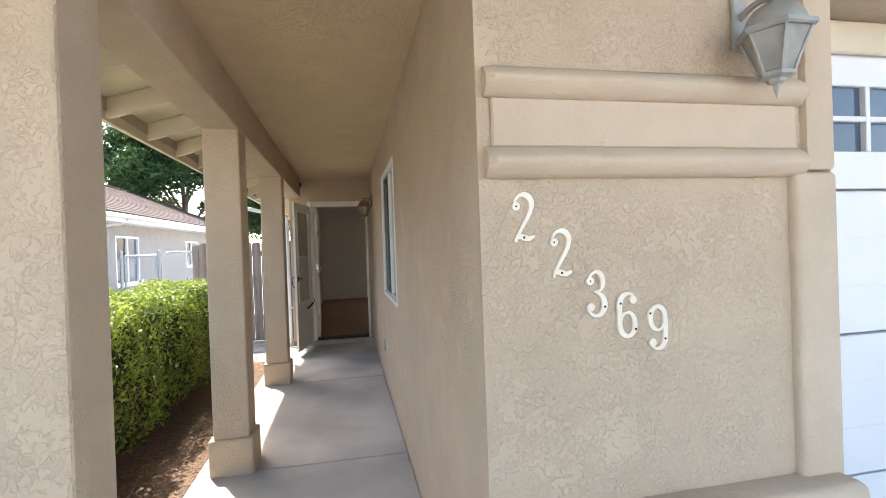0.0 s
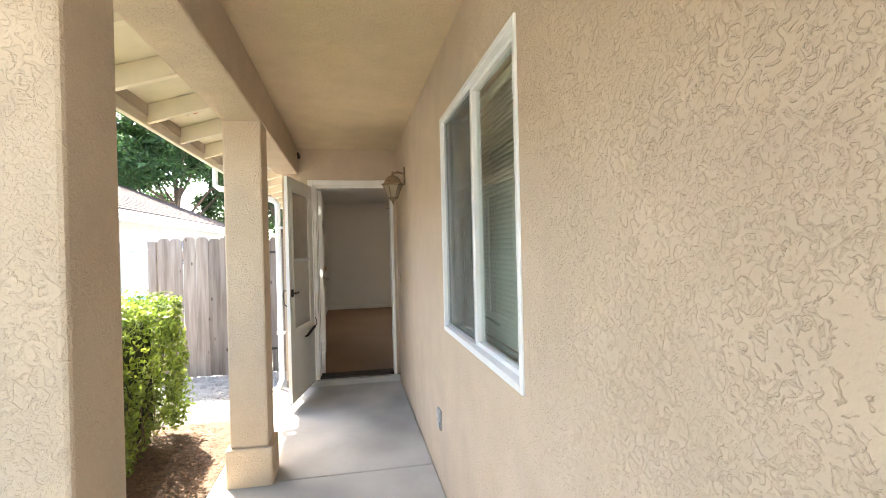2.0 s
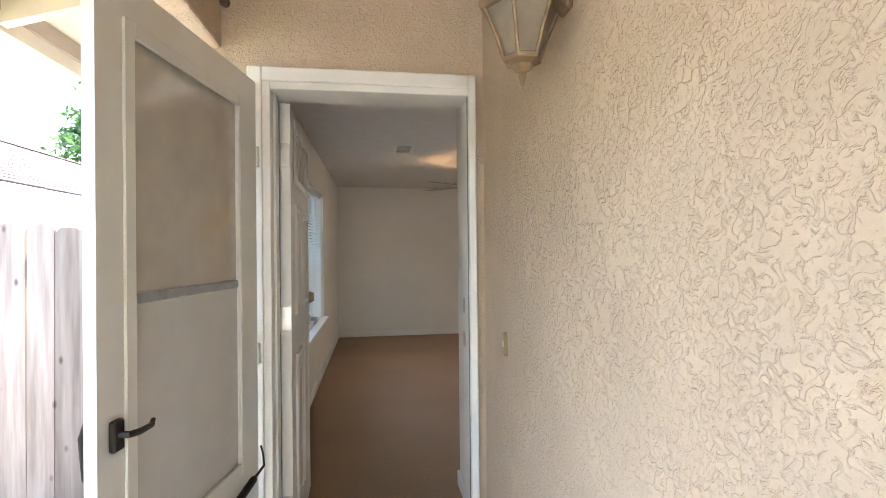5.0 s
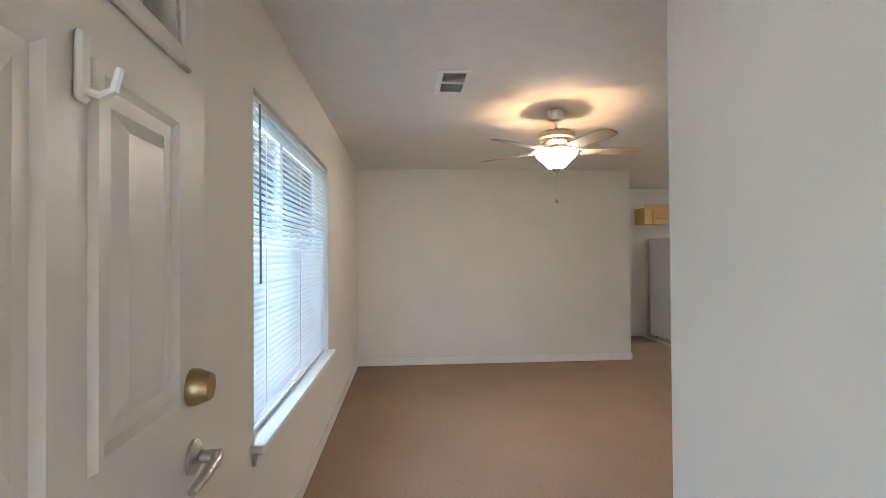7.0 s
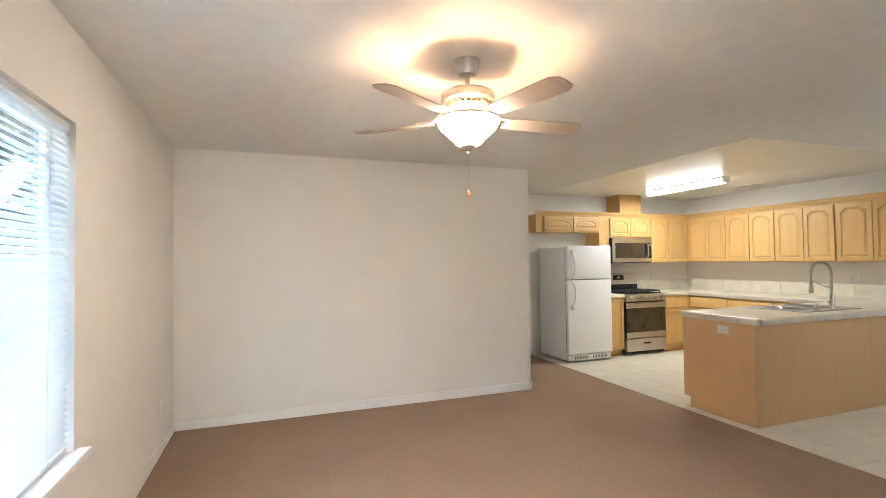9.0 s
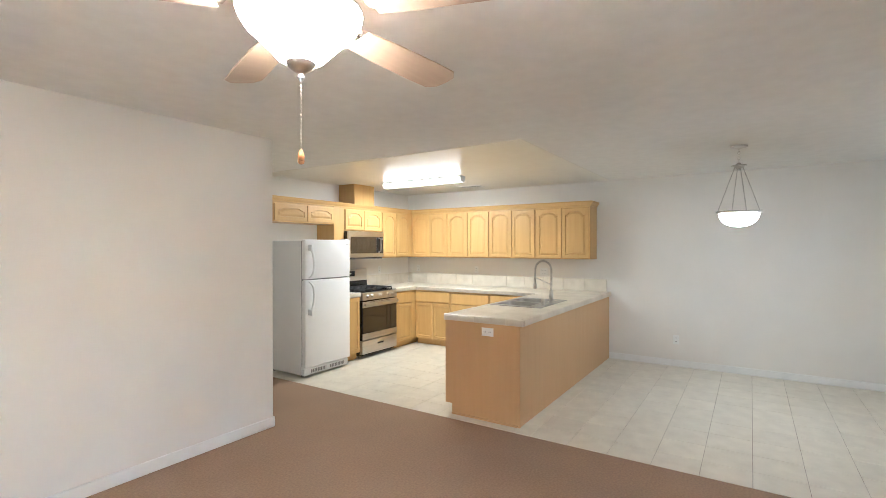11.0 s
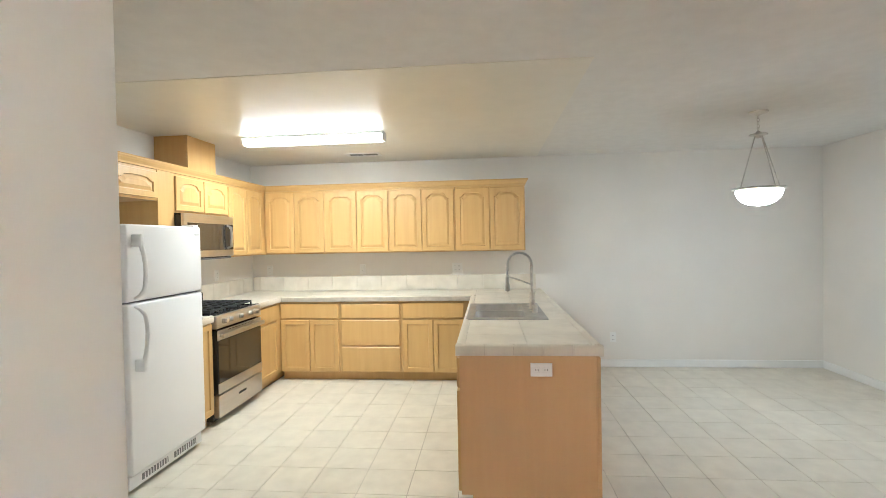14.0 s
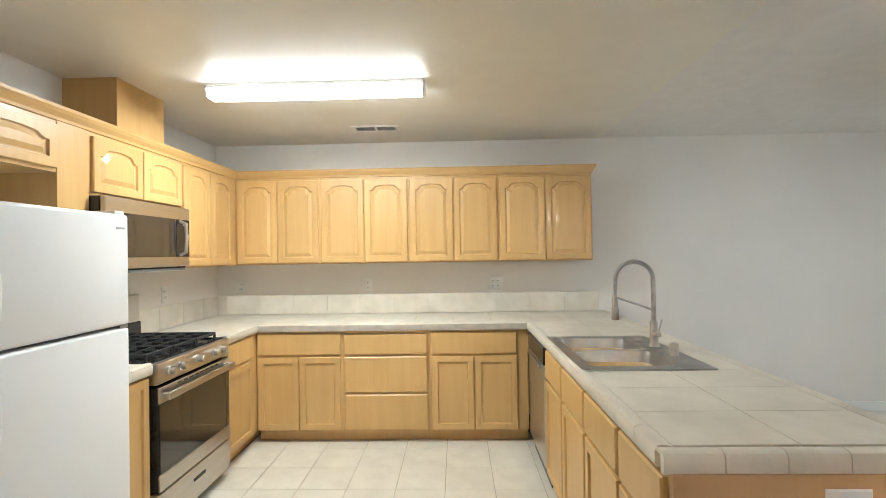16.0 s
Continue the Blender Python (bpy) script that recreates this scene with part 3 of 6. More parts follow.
whole("wall_entry_inner", box((-1.10, dx0 - 0.03, 0.138, 0.150, 0, 2.44), (dx1 + 0.03, -0.016, 0.138, 0.150, 0, 2.44),
                              (dx0 - 0.03, dx1 + 0.03, 0.138, 0.150, dz1 + 0.03, 2.44)),
      M["wall"], "off-white inner face of the front door wall", "wall", "structure")
whole("kitchen_ceiling", box((3.52, FARX - 0.003, 4.12, KY - 0.003, CZ - 0.003, CZ + 0.01)), M["ceil_k"], "cream semi-gloss painted kitchen ceiling", "ceiling", "structure")
whole("ceiling", box((-1.25, FARX + 0.15, 0.10, KY + 0.15, CZ, 2.56)), M["ceil"], "white lightly textured ceiling", "ceiling", "structure")
whole("floor", box((-1.25, FARX + 0.15, -0.01, KY + 0.15, -0.12, -0.004)), M["grout"], "tile bedding and grout under the floors", "floor",
      "structure")
whole("carpet", box((WX, 3.375, 0.135, KY, -0.013, 0.0)), M["carpet"], "brown cut-pile wall-to-wall carpet", "carpet", "structure")
# plain room behind the porch window and garage, closing the house
whole("wall_bedroom", box((0.14, 4.0, -4.6, -4.5, GZ, 2.5), (3.9, 4.0, -4.5, 0.0, GZ, 2.5), (0.14, 4.0, -0.05, 0.0, GZ, 2.5),
                          (0.14, 4.0, -4.6, 0.0, 2.45, 2.5), (0.14, 4.0, -4.6, 0.0, GZ, 0.0)),
      M["wall"], "plain off-white bedroom behind the porch window", "wall", "structure")


def skirting(name, x0, x1, y0, y1):
    h = 0.085
    whole(name, box((x0, x1, y0, y1, 0.0, h), bevel=0.004), M["base"], "white painted baseboard", "baseboard", "structure")


skirting("baseboard", WX, 2.392, BY - 0.013, BY + 0.002)
skirting("baseboard", WX - 0.002, WX + 0.013, 0.15, BY - 0.013)
skirting("baseboard", 2.390, 2.405, BY - 0.013, KY)
skirting("baseboard", 2.405, 3.46, KY - 0.013, KY + 0.002)
skirting("baseboard", FARX - 0.013, FARX + 0.002, DY, 4.115)
skirting("baseboard", 2.9, FARX - 0.013, DY - 0.002, DY + 0.013)
skirting("baseboard", -0.03, -0.014, 0.15, 0.835)
skirting("baseboard", -0.03, 2.9, 0.833, 0.848)

# ---------------- porch ----------------


def pillar(y):
    p = thing("porch_pillar", (-1.2, y, PZ), "square tan stucco porch pillar on a wider base", "pillar", "porch pillars")
    part("base", box((-1.337, -1.063, y - 0.137, y + 0.137, PZ - 0.02, 0.165), bevel=0.014, seg=2), M["stucco"], p)
    part("shaft", box((-1.312, -1.088, y - 0.112, y + 0.112, 0.16, 2.185), bevel=0.012, seg=2), M["stucco"], p)
    return p


for y in (-6.10, -4.10, -2.02):
    pillar(y)

# porch window: white vinyl slider with insect screen and blind
win = thing("window_1", (0.0, -3.24, wz0), "white vinyl sliding window with grey-green blind closed behind", "window", kind="structure")
fx0, fx1 = HX - 0.008, 0.0
part("window_frame", box((fx0, fx1, wy0, wy0 + 0.026, wz0, wz1), (fx0, fx1, wy1 - 0.026, wy1, wz0, wz1),
                         (fx0, fx1, wy0 + 0.026, wy1 - 0.026, wz1 - 0.026, wz1), (fx0, fx1, wy0 + 0.026, wy1 - 0.026, wz0, wz0 + 0.026),
                         bevel=0.003), M["vinyl"], win)
part("window_sill", box((fx0 - 0.005, 0.03, wy0 + 0.026, wy1 - 0.026, wz0 + 0.024, wz0 + 0.034), bevel=0.002), M["vinyl"], win)
part("meeting_rail", box((-0.038, 0.0, -3.256, -3.230, wz0 + 0.0265, wz1 - 0.0265), bevel=0.003), M["vinyl"], win)
part("sash_frame", box((-0.034, 0.0, -3.823, -3.803, wz0 + 0.027, wz1 - 0.027), (-0.034, 0.0, -3.803, -3.2565, wz1 - 0.047, wz1 - 0.027),
                       (-0.034, 0.0, -3.803, -3.2565, wz0 + 0.0345, wz0 + 0.054), bevel=0.002), M["vinyl"], win)
part("pane", box((-0.010, -0.006, -3.230, -2.657, wz0 + 0.03, wz1 - 0.03)), M["glass"], win)
pane = part("pane", box((-0.018, -0.014, -3.805, -3.254, wz0 + 0.05, wz1 - 0.045)), M["glass"], win)
part("screen_frame", box((-0.038, -0.022, -3.229, -3.216, wz0 + 0.035, wz1 - 0.027), (-0.038, -0.022, -2.670, -2.657, wz0 + 0.035, wz1 - 0.027),
                         (-0.038, -0.022, -3.216, -2.670, wz1 - 0.040, wz1 - 0.027), (-0.038, -0.022, -3.216, -2.670, wz0 + 0.035, wz0 + 0.048),
                         bevel=0.002), M["galv"], win, "grey metal screen frame")


def blinds(parent, x, y0, y1, z0, z1, step, depth, angle, mat, face):
    """A stack of tilted slats with head rail, bottom rail and ladder cords."""
    part("head_rail", box((x - 0.015, x + 0.015, y0, y1, z1 - 0.03, z1), bevel=0.003), mat, parent)
    c, s = math.cos(angle), math.sin(angle)
    bm = bmesh.new()
    rows = []
    for i in range(5):
        d = (i / 4 - 0.5) * depth
        bow = depth * 0.09 * (1 - (2 * i / 4 - 1) ** 2)
        rows.append((d * c - bow * s, d * s + bow * c))
    a = [bm.verts.new((u, 0, w)) for u, w in rows]
    b = [bm.verts.new((u, y1 - y0, w)) for u, w in rows]
    for i in range(4):
        bm.faces.new((a[i], a[i + 1], b[i + 1], b[i]))
    bmesh.ops.solidify(bm, geom=bm.faces[:], thickness=0.0012)
    me = finish("slat", bm, mat, None, False)
    base = BASE[parent.name]
    z = z1 - 0.04
    while z > z0 + 0.03:
        ob = new("slat", me)
        ob.parent = parent
        ob.location = Vector((x, y0, z)) - base
        z -= step
    part("bottom_rail", box((x - 0.012, x + 0.012, y0, y1, z0, z0 + 0.018), bevel=0.003), mat, parent)
    for t in (0.12, 0.5, 0.88):
        y = y0 + (y1 - y0) * t
        part("ladder_cord", box((x + face * (depth / 2 + 0.002), x + face * (depth / 2 + 0.004), y - 0.0015, y + 0.0015, z0 + 0.015, z1 - 0.02)),
             mat, parent)


bl = thing("window_blind", (0.075, -3.24, wz0), "grey-green horizontal mini blind, closed, behind window glass", "blind")
blinds(bl, 0.078, -3.84, -2.64, wz0 + 0.01, wz1 - 0.005, 0.0215, 0.026, radians(66), M["slat_old"], -1)
sc = part("insect_screen", box((-0.031, -0.029, -3.216, -2.670, wz0 + 0.048, wz1 - 0.040)), M["screen"], win, "dark woven insect screen")

# front door frame and trim
fr = thing("door_frame", (-0.51, 0, 0), "white painted front door frame and brick moulding", "door frame", kind="structure")
for x0, x1, z0, z1 in ((dx0 - 0.085, dx0 - 0.03, -0.012, dz1 + 0.085), (dx1 - 0.004, dx1 + 0.028, -0.012, dz1 + 0.085),
                       (dx0 - 0.03, dx1 - 0.004, dz1 + 0.03, dz1 + 0.085)):
    part("brick_moulding", box((x0, x1, -0.03, 0.004, z0, z1), bevel=0.006, seg=2), M["white_trim"], fr)
part("jamb", box((dx0 - 0.03, dx0, -0.02, 0.152, -0.012, dz1 + 0.03), bevel=0.002), M["white_trim"], fr)
part("jamb", box((dx1, dx1 + 0.03, -0.02, 0.152, -0.012, dz1 + 0.03), bevel=0.002), M["white_trim"], fr)
part("head_jamb", box((dx0, dx1, -0.02, 0.152, dz1, dz1 + 0.03), bevel=0.002), M["white_trim"], fr)
part("stop", box((dx1 - 0.003, dx1, 0.012, 0.085, 0.0, dz1), bevel=0.001), M["white_trim"], fr)
part("weather_strip", box((dx1 - 0.005, dx1 - 0.0002, -0.010, 0.008, 0.0, dz1)), M["gasket"], fr, "dark strip, weather strip east, painted hinge gap shade west")
part("stop", box((dx0, dx0 + 0.010, 0.035, 0.095, 0.0, dz1), bevel=0.002), M["white_trim"], fr)
# no seal on this jamb: the strip paints the dark of the hinge gap
part("weather_strip", box((dx0 - 0.0005, dx0 + 0.003, 0.116, 0.1515, 0.02, dz1)), M["gasket"], fr, "dark strip, weather strip east, painted hinge gap shade west")
part("threshold", box((dx0, dx1, -0.02, 0.15, -0.012, 0.014), bevel=0.005), M["dark_metal"], fr, "dark metal threshold")
part("inner_casing", box((dx1 + 0.03, dx1 + 0.085, 0.149, 0.162, 0.0, dz1 + 0.085), bevel=0.003), M["white_trim"], fr)
part("inner_casing", box((dx0 - 0.085, dx0 - 0.03, 0.149, 0.162, 0.0, dz1 + 0.085), bevel=0.003), M["white_trim"], fr)
part("inner_casing", box((dx0 - 0.03, dx1 + 0.03, 0.149, 0.162, dz1 + 0.03, dz1 + 0.085), bevel=0.003), M["white_trim"], fr)
for z in (0.30, 1.105, 1.80):
    part("hinge_leaf", box((dx0 + 0.003, dx0 + 0.006, 0.112, 0.146, z - 0.05, z + 0.05), bevel=0.001), M["nickel"], fr, "satin nickel hinge leaf")
for z in (1.0, 1.147):
    part("strike_plate", box((dx1 - 0.004, dx1 + 0.004, 0.102, 0.136, z - 0.032, z + 0.032), bevel=0.001), M["nickel"], fr, "satin nickel strike plate")

# entry door: six panels below a row of lights, swung into the room. Built closed along +x, then turned.
DW, DH = 0.81, 2.02
ed = thing("door_1", (0, 0, 0), "white panelled front door standing open, with small top lights", "door", kind="structure")
LEAF = 0.045
lite0, lite1 = 1.725, 1.945


def leaf_with_panels(w, h, t, fields, windows):
    """Solid leaf built of stiles and rails around its openings, so that the lights go through."""
    spans = []
    xs = sorted({0.0, w, *[a for f in windows for a in f[:2]]})
    zs = sorted({0.0, h, *[a for f in windows for a in f[2:]]})
    for x0, x1 in zip(xs, xs[1:]):
        for z0, z1 in zip(zs, zs[1:]):
            if not any(a <= x0 and x1 <= b and c <= z0 and z1 <= d for a, b, c, d in windows):
                spans.append((x0, x1, 0.0, t, z0, z1))
    return box(*spans)


lite_w = (DW - 0.24) / 4
lites = [(0.12 + i * lite_w + 0.008, 0.12 + (i + 1) * lite_w - 0.008, lite0, lite1) for i in range(4)]
part("leaf", leaf_with_panels(DW, DH, LEAF, [], lites), M["door"], ed)
for i, (a, b, c, d) in enumerate(lites):
    part("pane", box((a, b, 0.02, 0.024, c, d)), M["glass"], ed)


def ring_panel(x0, x1, z0, z1, sign):
    """Pressed panel: a moulded ridge round a raised field, on either face of the leaf."""
    y = LEAF if sign > 0 else 0.0

    def loop(i, d):
        return [(x0 + i, y + sign * d, z0 + i), (x1 - i, y + sign * d, z0 + i), (x1 - i, y + sign * d, z1 - i), (x0 + i, y + sign * d, z1 - i)]
    return loops([loop(0, -0.002), loop(0.006, 0.010), loop(0.018, 0.010), loop(0.028, -0.0005), loop(0.048, -0.0005), loop(0.075, 0.009)])


for sign in (1, -1):
    for x0, x1 in ((0.135, 0.375), (0.440, 0.690)):
        for z0, z1 in ((0.20, 0.925), (1.10, 1.605)):
            part("panel", ring_panel(x0, x1, z0, z1, sign), M["door"], ed)
    y = LEAF if sign > 0 else 0.0
    ya, yb = (y, y + 0.012) if sign > 0 else (-0.012, 0)
    part("light_frame", box((0.085, 0.122, ya, yb, lite0 - 0.035, lite1 + 0.035), (DW - 0.122, DW - 0.085, ya, yb, lite0 - 0.035, lite1 + 0.035),
                            (0.122, DW - 0.122, ya, yb, lite0 - 0.035, lite0), (0.122, DW - 0.122, ya, yb, lite1, lite1 + 0.035), bevel=0.004),
         M["door"], ed)
for sign in (-1,):
    lev = part("lever_handle", turned(join(lathe([(0.031, 0), (0.031, 0.006), (0.024, 0.012), (0.012, 0.016), (0.012, 0.05)], 20),
                                           turned(tube([(0, 0, 0.045), (-0.03, 0, 0.05), (-0.075, -0.006, 0.048), (-0.115, -0.012, 0.044)],
                                                       [0.011, 0.0105, 0.009, 0.007], 10), Matrix.Identity(4))),
                                      pose(DW - 0.062, 0, 0.998, 90)), M["nickel"], ed, "satin nickel lever handle", smooth=True)
    part("deadbolt", turned(lathe([(0.034, 0), (0.033, 0.012), (0.026, 0.03), (0.024, 0.034), (0, 0.034)], 20), pose(DW - 0.062, 0, 1.125, 90)),
         M["brass"], ed, "antique brass deadbolt", smooth=True)
part("coat_hook", join(box((0.411, 0.433, -0.010, 0.0, 1.542, 1.625), bevel=0.004),
                       tube([(0.422, -0.008, 1.556), (0.422, -0.024, 1.549), (0.422, -0.040, 1.556), (0.422, -0.047, 1.582)], 0.0055, 8)),
     M["plastic_w"], ed, "white plastic stick-on coat hook", smooth=True)
for z in (0.30, 1.105, 1.80):
    part("hinge", join(box((-0.003, 0.002, 0.002, 0.041, z - 0.05, z + 0.05), bevel=0.001), tube([(-0.005, LEAF + 0.008, z - 0.052), (-0.005, LEAF + 0.008, z + 0.052)], 0.007, 8),
                       *[turned(lathe([(0, 0.0015), (0.004, 0.001), (0.0045, 0)], 8), pose(-0.003, 0.021 + dy, z + dz, 0, -90)) for dy, dz in ((-0.010, -0.033), (0.008, 0.0), (-0.010, 0.033))]),
         M["nickel"], ed, "satin nickel hinge")
# hinge pin at the west jamb: leaf turned 92.5 degrees inward
ed.matrix_basis = pose(dx0 + 0.046, 0.152, 0.004, 0, 0, 92.5)

# storm door, swung out against the pillar side. Built closed along +x, then turned.
SW, SH = 0.784, 2.03
sd = thing("storm_door", (0, 0, 0), "white aluminium storm door with glass and screen, standing open", "door")
g0, g1, gz0, gz1 = 0.135, 0.675, 0.645, 1.905
part("leaf", leaf_with_panels(SW, SH, 0.03, [], [(g0, g1, gz0, gz1)]), M["storm"], sd)
for y0, y1 in ((-0.008, 0.0), (0.03, 0.038)):
    part("glazing_frame", box((g0 - 0.03, g0 + 0.008, y0, y1, gz0 - 0.03, gz1 + 0.03), (g1 - 0.008, g1 + 0.03, y0, y1, gz0 - 0.03, gz1 + 0.03),
                              (g0 + 0.008, g1 - 0.008, y0, y1, gz1 - 0.008, gz1 + 0.03), (g0 + 0.008, g1 - 0.008, y0, y1, gz0 - 0.03, gz0 + 0.008), bevel=0.003),
         M["storm"], sd)
part("pane", box((g0, g1, 0.012, 0.016, 1.275, gz1)), M["tan_reflection"], sd, "glass pane with the stucco reflection painted tan")
part("lower_pane", box((g0, g1, 0.015, 0.019, gz0, 1.28)), M["lower_sash"], sd, "frosted white lower panel")
part("meeting_rail", box((g0, g1, 0.005, 0.025, 1.262, 1.290), bevel=0.002), M["galv"], sd)
part("pull_handle", join(box((SW - 0.062, SW - 0.034, -0.012, 0.0, 0.94, 1.02), bevel=0.003),
                         tube([(SW - 0.048, 0, 1.005), (SW - 0.048, -0.035, 1.005), (SW - 0.052, -0.05, 0.97), (SW - 0.048, -0.038, 0.88), (SW - 0.048, 0, 0.85)], 0.006, 8)),
     M["dark_metal"], sd, "black outer pull handle", smooth=True)
part("inner_latch", join(box((SW - 0.064, SW - 0.030, 0.03, 0.046, 0.945, 1.015), bevel=0.004),
                         tube([(SW - 0.047, 0.04, 0.982), (SW - 0.047, 0.066, 0.982), (SW - 0.070, 0.074, 0.980), (SW - 0.118, 0.070, 0.978), (SW - 0.128, 0.068, 0.990)], [0.008, 0.008, 0.008, 0.007, 0.005], 8)),
     M["dark_metal"], sd, "black inner latch lever", smooth=True)
part("closer", join(tube([(0.335, 0.05, 0.528), (0.105, 0.06, 0.578)], 0.0135, 10), tube([(0.36, 0.034, 0.522), (0.335, 0.05, 0.528)], 0.008, 8),
                    tube([(0.105, 0.06, 0.578), (0.03, 0.065, 0.594)], 0.005, 8), tube([(0.03, 0.065, 0.594), (0.015, 0.055, 0.63), (0.0, 0.04, 0.655)], 0.004, 8)),
     M["dark_metal"], sd, "black pneumatic door closer", smooth=True)
part("sweep", box((0.0, SW, 0.004, 0.026, -0.012, 0.0)), M["gasket"], sd, "black bottom sweep")
for z in (0.3, 1.0, 1.75):
    part("hinge", box((-0.02, 0.0, -0.004, 0.034, z - 0.04, z + 0.04), bevel=0.002), M["storm"], sd)
sd.matrix_basis = pose(-0.978, -0.058, 0.006, 0, 0, -100.8)


def lantern(at, s, metal, pane_mat, wall_dir, label):
    """Six-sided hanging wall lantern on an arched arm. at: centre of the glass top; wall_dir: towards the wall."""
    x, y, z = at
    d = Vector(wall_dir)
    L = thing("wall_lantern", at, label, "wall lamp")
    def hexring(profile):
        return lathe([(r * s, h * s) for r, h in profile], 6, at)
    part("roof", lathe([(r * s, h * s) for r, h in ((0.0, 0.108), (0.022, 0.107), (0.046, 0.100), (0.070, 0.084), (0.088, 0.060), (0.098, 0.034), (0.103, 0.012), (0.0, 0.010))], 24, at), metal, L, smooth=True)
    part("roof_rim", hexring([(0.100, 0.022), (0.128, 0.012), (0.130, -0.004), (0.122, -0.010), (0.0, -0.006)]), metal, L)
    part("finial", lathe([(0, 0.165 * s), (0.012 * s, 0.15 * s), (0.006 * s, 0.135 * s), (0.016 * s, 0.122 * s), (0.016 * s, 0.105 * s)], 12, at), metal, L, smooth=True)
    part("bottom_cap", hexring([(0.056, -0.145), (0.062, -0.15), (0.058, -0.162), (0.035, -0.172), (0.03, -0.182), (0.012, -0.192), (0.012, -0.205), (0.0, -0.24)]), metal, L)
    for i in range(6):
        a0, a1 = math.pi * i / 3, math.pi * (i + 1) / 3
        p = [Vector((x + r * s * math.cos(a), y + r * s * math.sin(a), z + h * s)) for r, h, a in
             ((0.108, -0.004, a0), (0.108, -0.004, a1), (0.053, -0.147, a1), (0.053, -0.147, a0))]
        bm = bmesh.new()
        bm.faces.new([bm.verts.new(q) for q in p])
        bmesh.ops.solidify(bm, geom=bm.faces[:], thickness=0.003 * s)
        part("glass_panel", bm, pane_mat, L, "frosted glass")
        mid = Vector((x + 0.078 * s * math.cos(a0), y + 0.078 * s * math.sin(a0), z - 0.085 * s))
        part("rib", tube([(x + 0.114 * s * math.cos(a0), y + 0.114 * s * math.sin(a0), z - 0.003 * s), mid, (x + 0.056 * s * math.cos(a0), y + 0.056 * s * math.sin(a0), z - 0.15 * s)], 0.006 * s, 6), metal, L)
    w = Vector(at) + d
    side = Vector((-d.y, d.x, 0)).normalized() * 0.035 * s
    n = d.normalized() * 0.02 * s
    a = w - n
    lo = [min(a[i] - abs(side[i]), w[i] - abs(side[i]), a[i], w[i]) for i in range(2)]
    hi = [max(a[i] + abs(side[i]), w[i] + abs(side[i]), a[i], w[i]) for i in range(2)]
    part("back_plate", box((lo[0], hi[0], lo[1], hi[1], z - 0.005 * s, z + 0.21 * s), bevel=0.006 * s), metal, L)
    pts = []
    for i in range(9):
        f = i / 8
        q = w.lerp(Vector(at), f)
        pts.append((q.x, q.y, z + s * (0.085 + 0.06 * math.sin(math.pi * (0.15 + 0.6 * f)))))
    part("arm", tube(pts, 0.013 * s, 8), metal, L, smooth=True)
    return L


lantern((-0.165, -0.885, 1.950), 0.78, M["bronze"], M["amber"], (0.115, 0, 0), "aged bronze six-sided wall lantern beside the front door")
lantern((0.828, NW - 0.135, 1.958), 0.80, M["patina"], M["frost"], (0.0, 0.135, 0), "weathered grey wall lantern on the garage front")

# house numbers: cut metal strokes that swell and thin, with round terminals
def arc_pts(cx, cz, rx, rz, a0, a1, n):
    return [(cx + rx * math.cos(radians(a0 + (a1 - a0) * k / n)), cz + rz * math.sin(radians(a0 + (a1 - a0) * k / n))) for k in range(n + 1)]


def stroke(pts, widths):
    """Flat bar of varying width along a line in the x-z plane, bevelled to the front."""
    p = [Vector((u, 0, v)) for u, v in pts]
    left, right = [], []
    for k, q in enumerate(p):
        d = (p[min(k + 1, len(p) - 1)] - p[max(k - 1, 0)]).normalized()
        f = k / (len(p) - 1) * (len(widths) - 1)
        a = min(int(f), len(widths) - 2)
        w = (widths[a] + (widths[a + 1] - widths[a]) * (f - a)) / 2
        side = Vector((-d.z, 0, d.x))
        left.append((q + side * w, q + side * max(w - 0.0012, 0.0005)))
        right.append((q - side * w, q - side * max(w - 0.0012, 0.0005)))
    bm = bmesh.new()
    rows = []
    for (l0, l1), (r0, r1) in zip(left, right):
        rows.append([bm.verts.new(v) for v in (l0 + Vector((0, 0.008, 0)), l0 + Vector((0, -0.0004, 0)), l1 + Vector((0, -0.0016, 0)), r1 + Vector((0, -0.0016, 0)), r0 + Vector((0, -0.0004, 0)), r0 + Vector((0, 0.008, 0)))])
    for a, b in zip(rows, rows[1:]):
        for k in range(6):
            bm.faces.new((a[k], a[(k + 1) % 6], b[(k + 1) % 6], b[k]))
    bm.faces.new(rows[0][::-1])
    bm.faces.new(rows[-1])
    return bm


def dot(u, v, r):
    return turned(lathe([(r, -0.008), (r, 0.0008), (r - 0.0012, 0.002), (0, 0.002)], 16), pose(u, 0, v, 90))


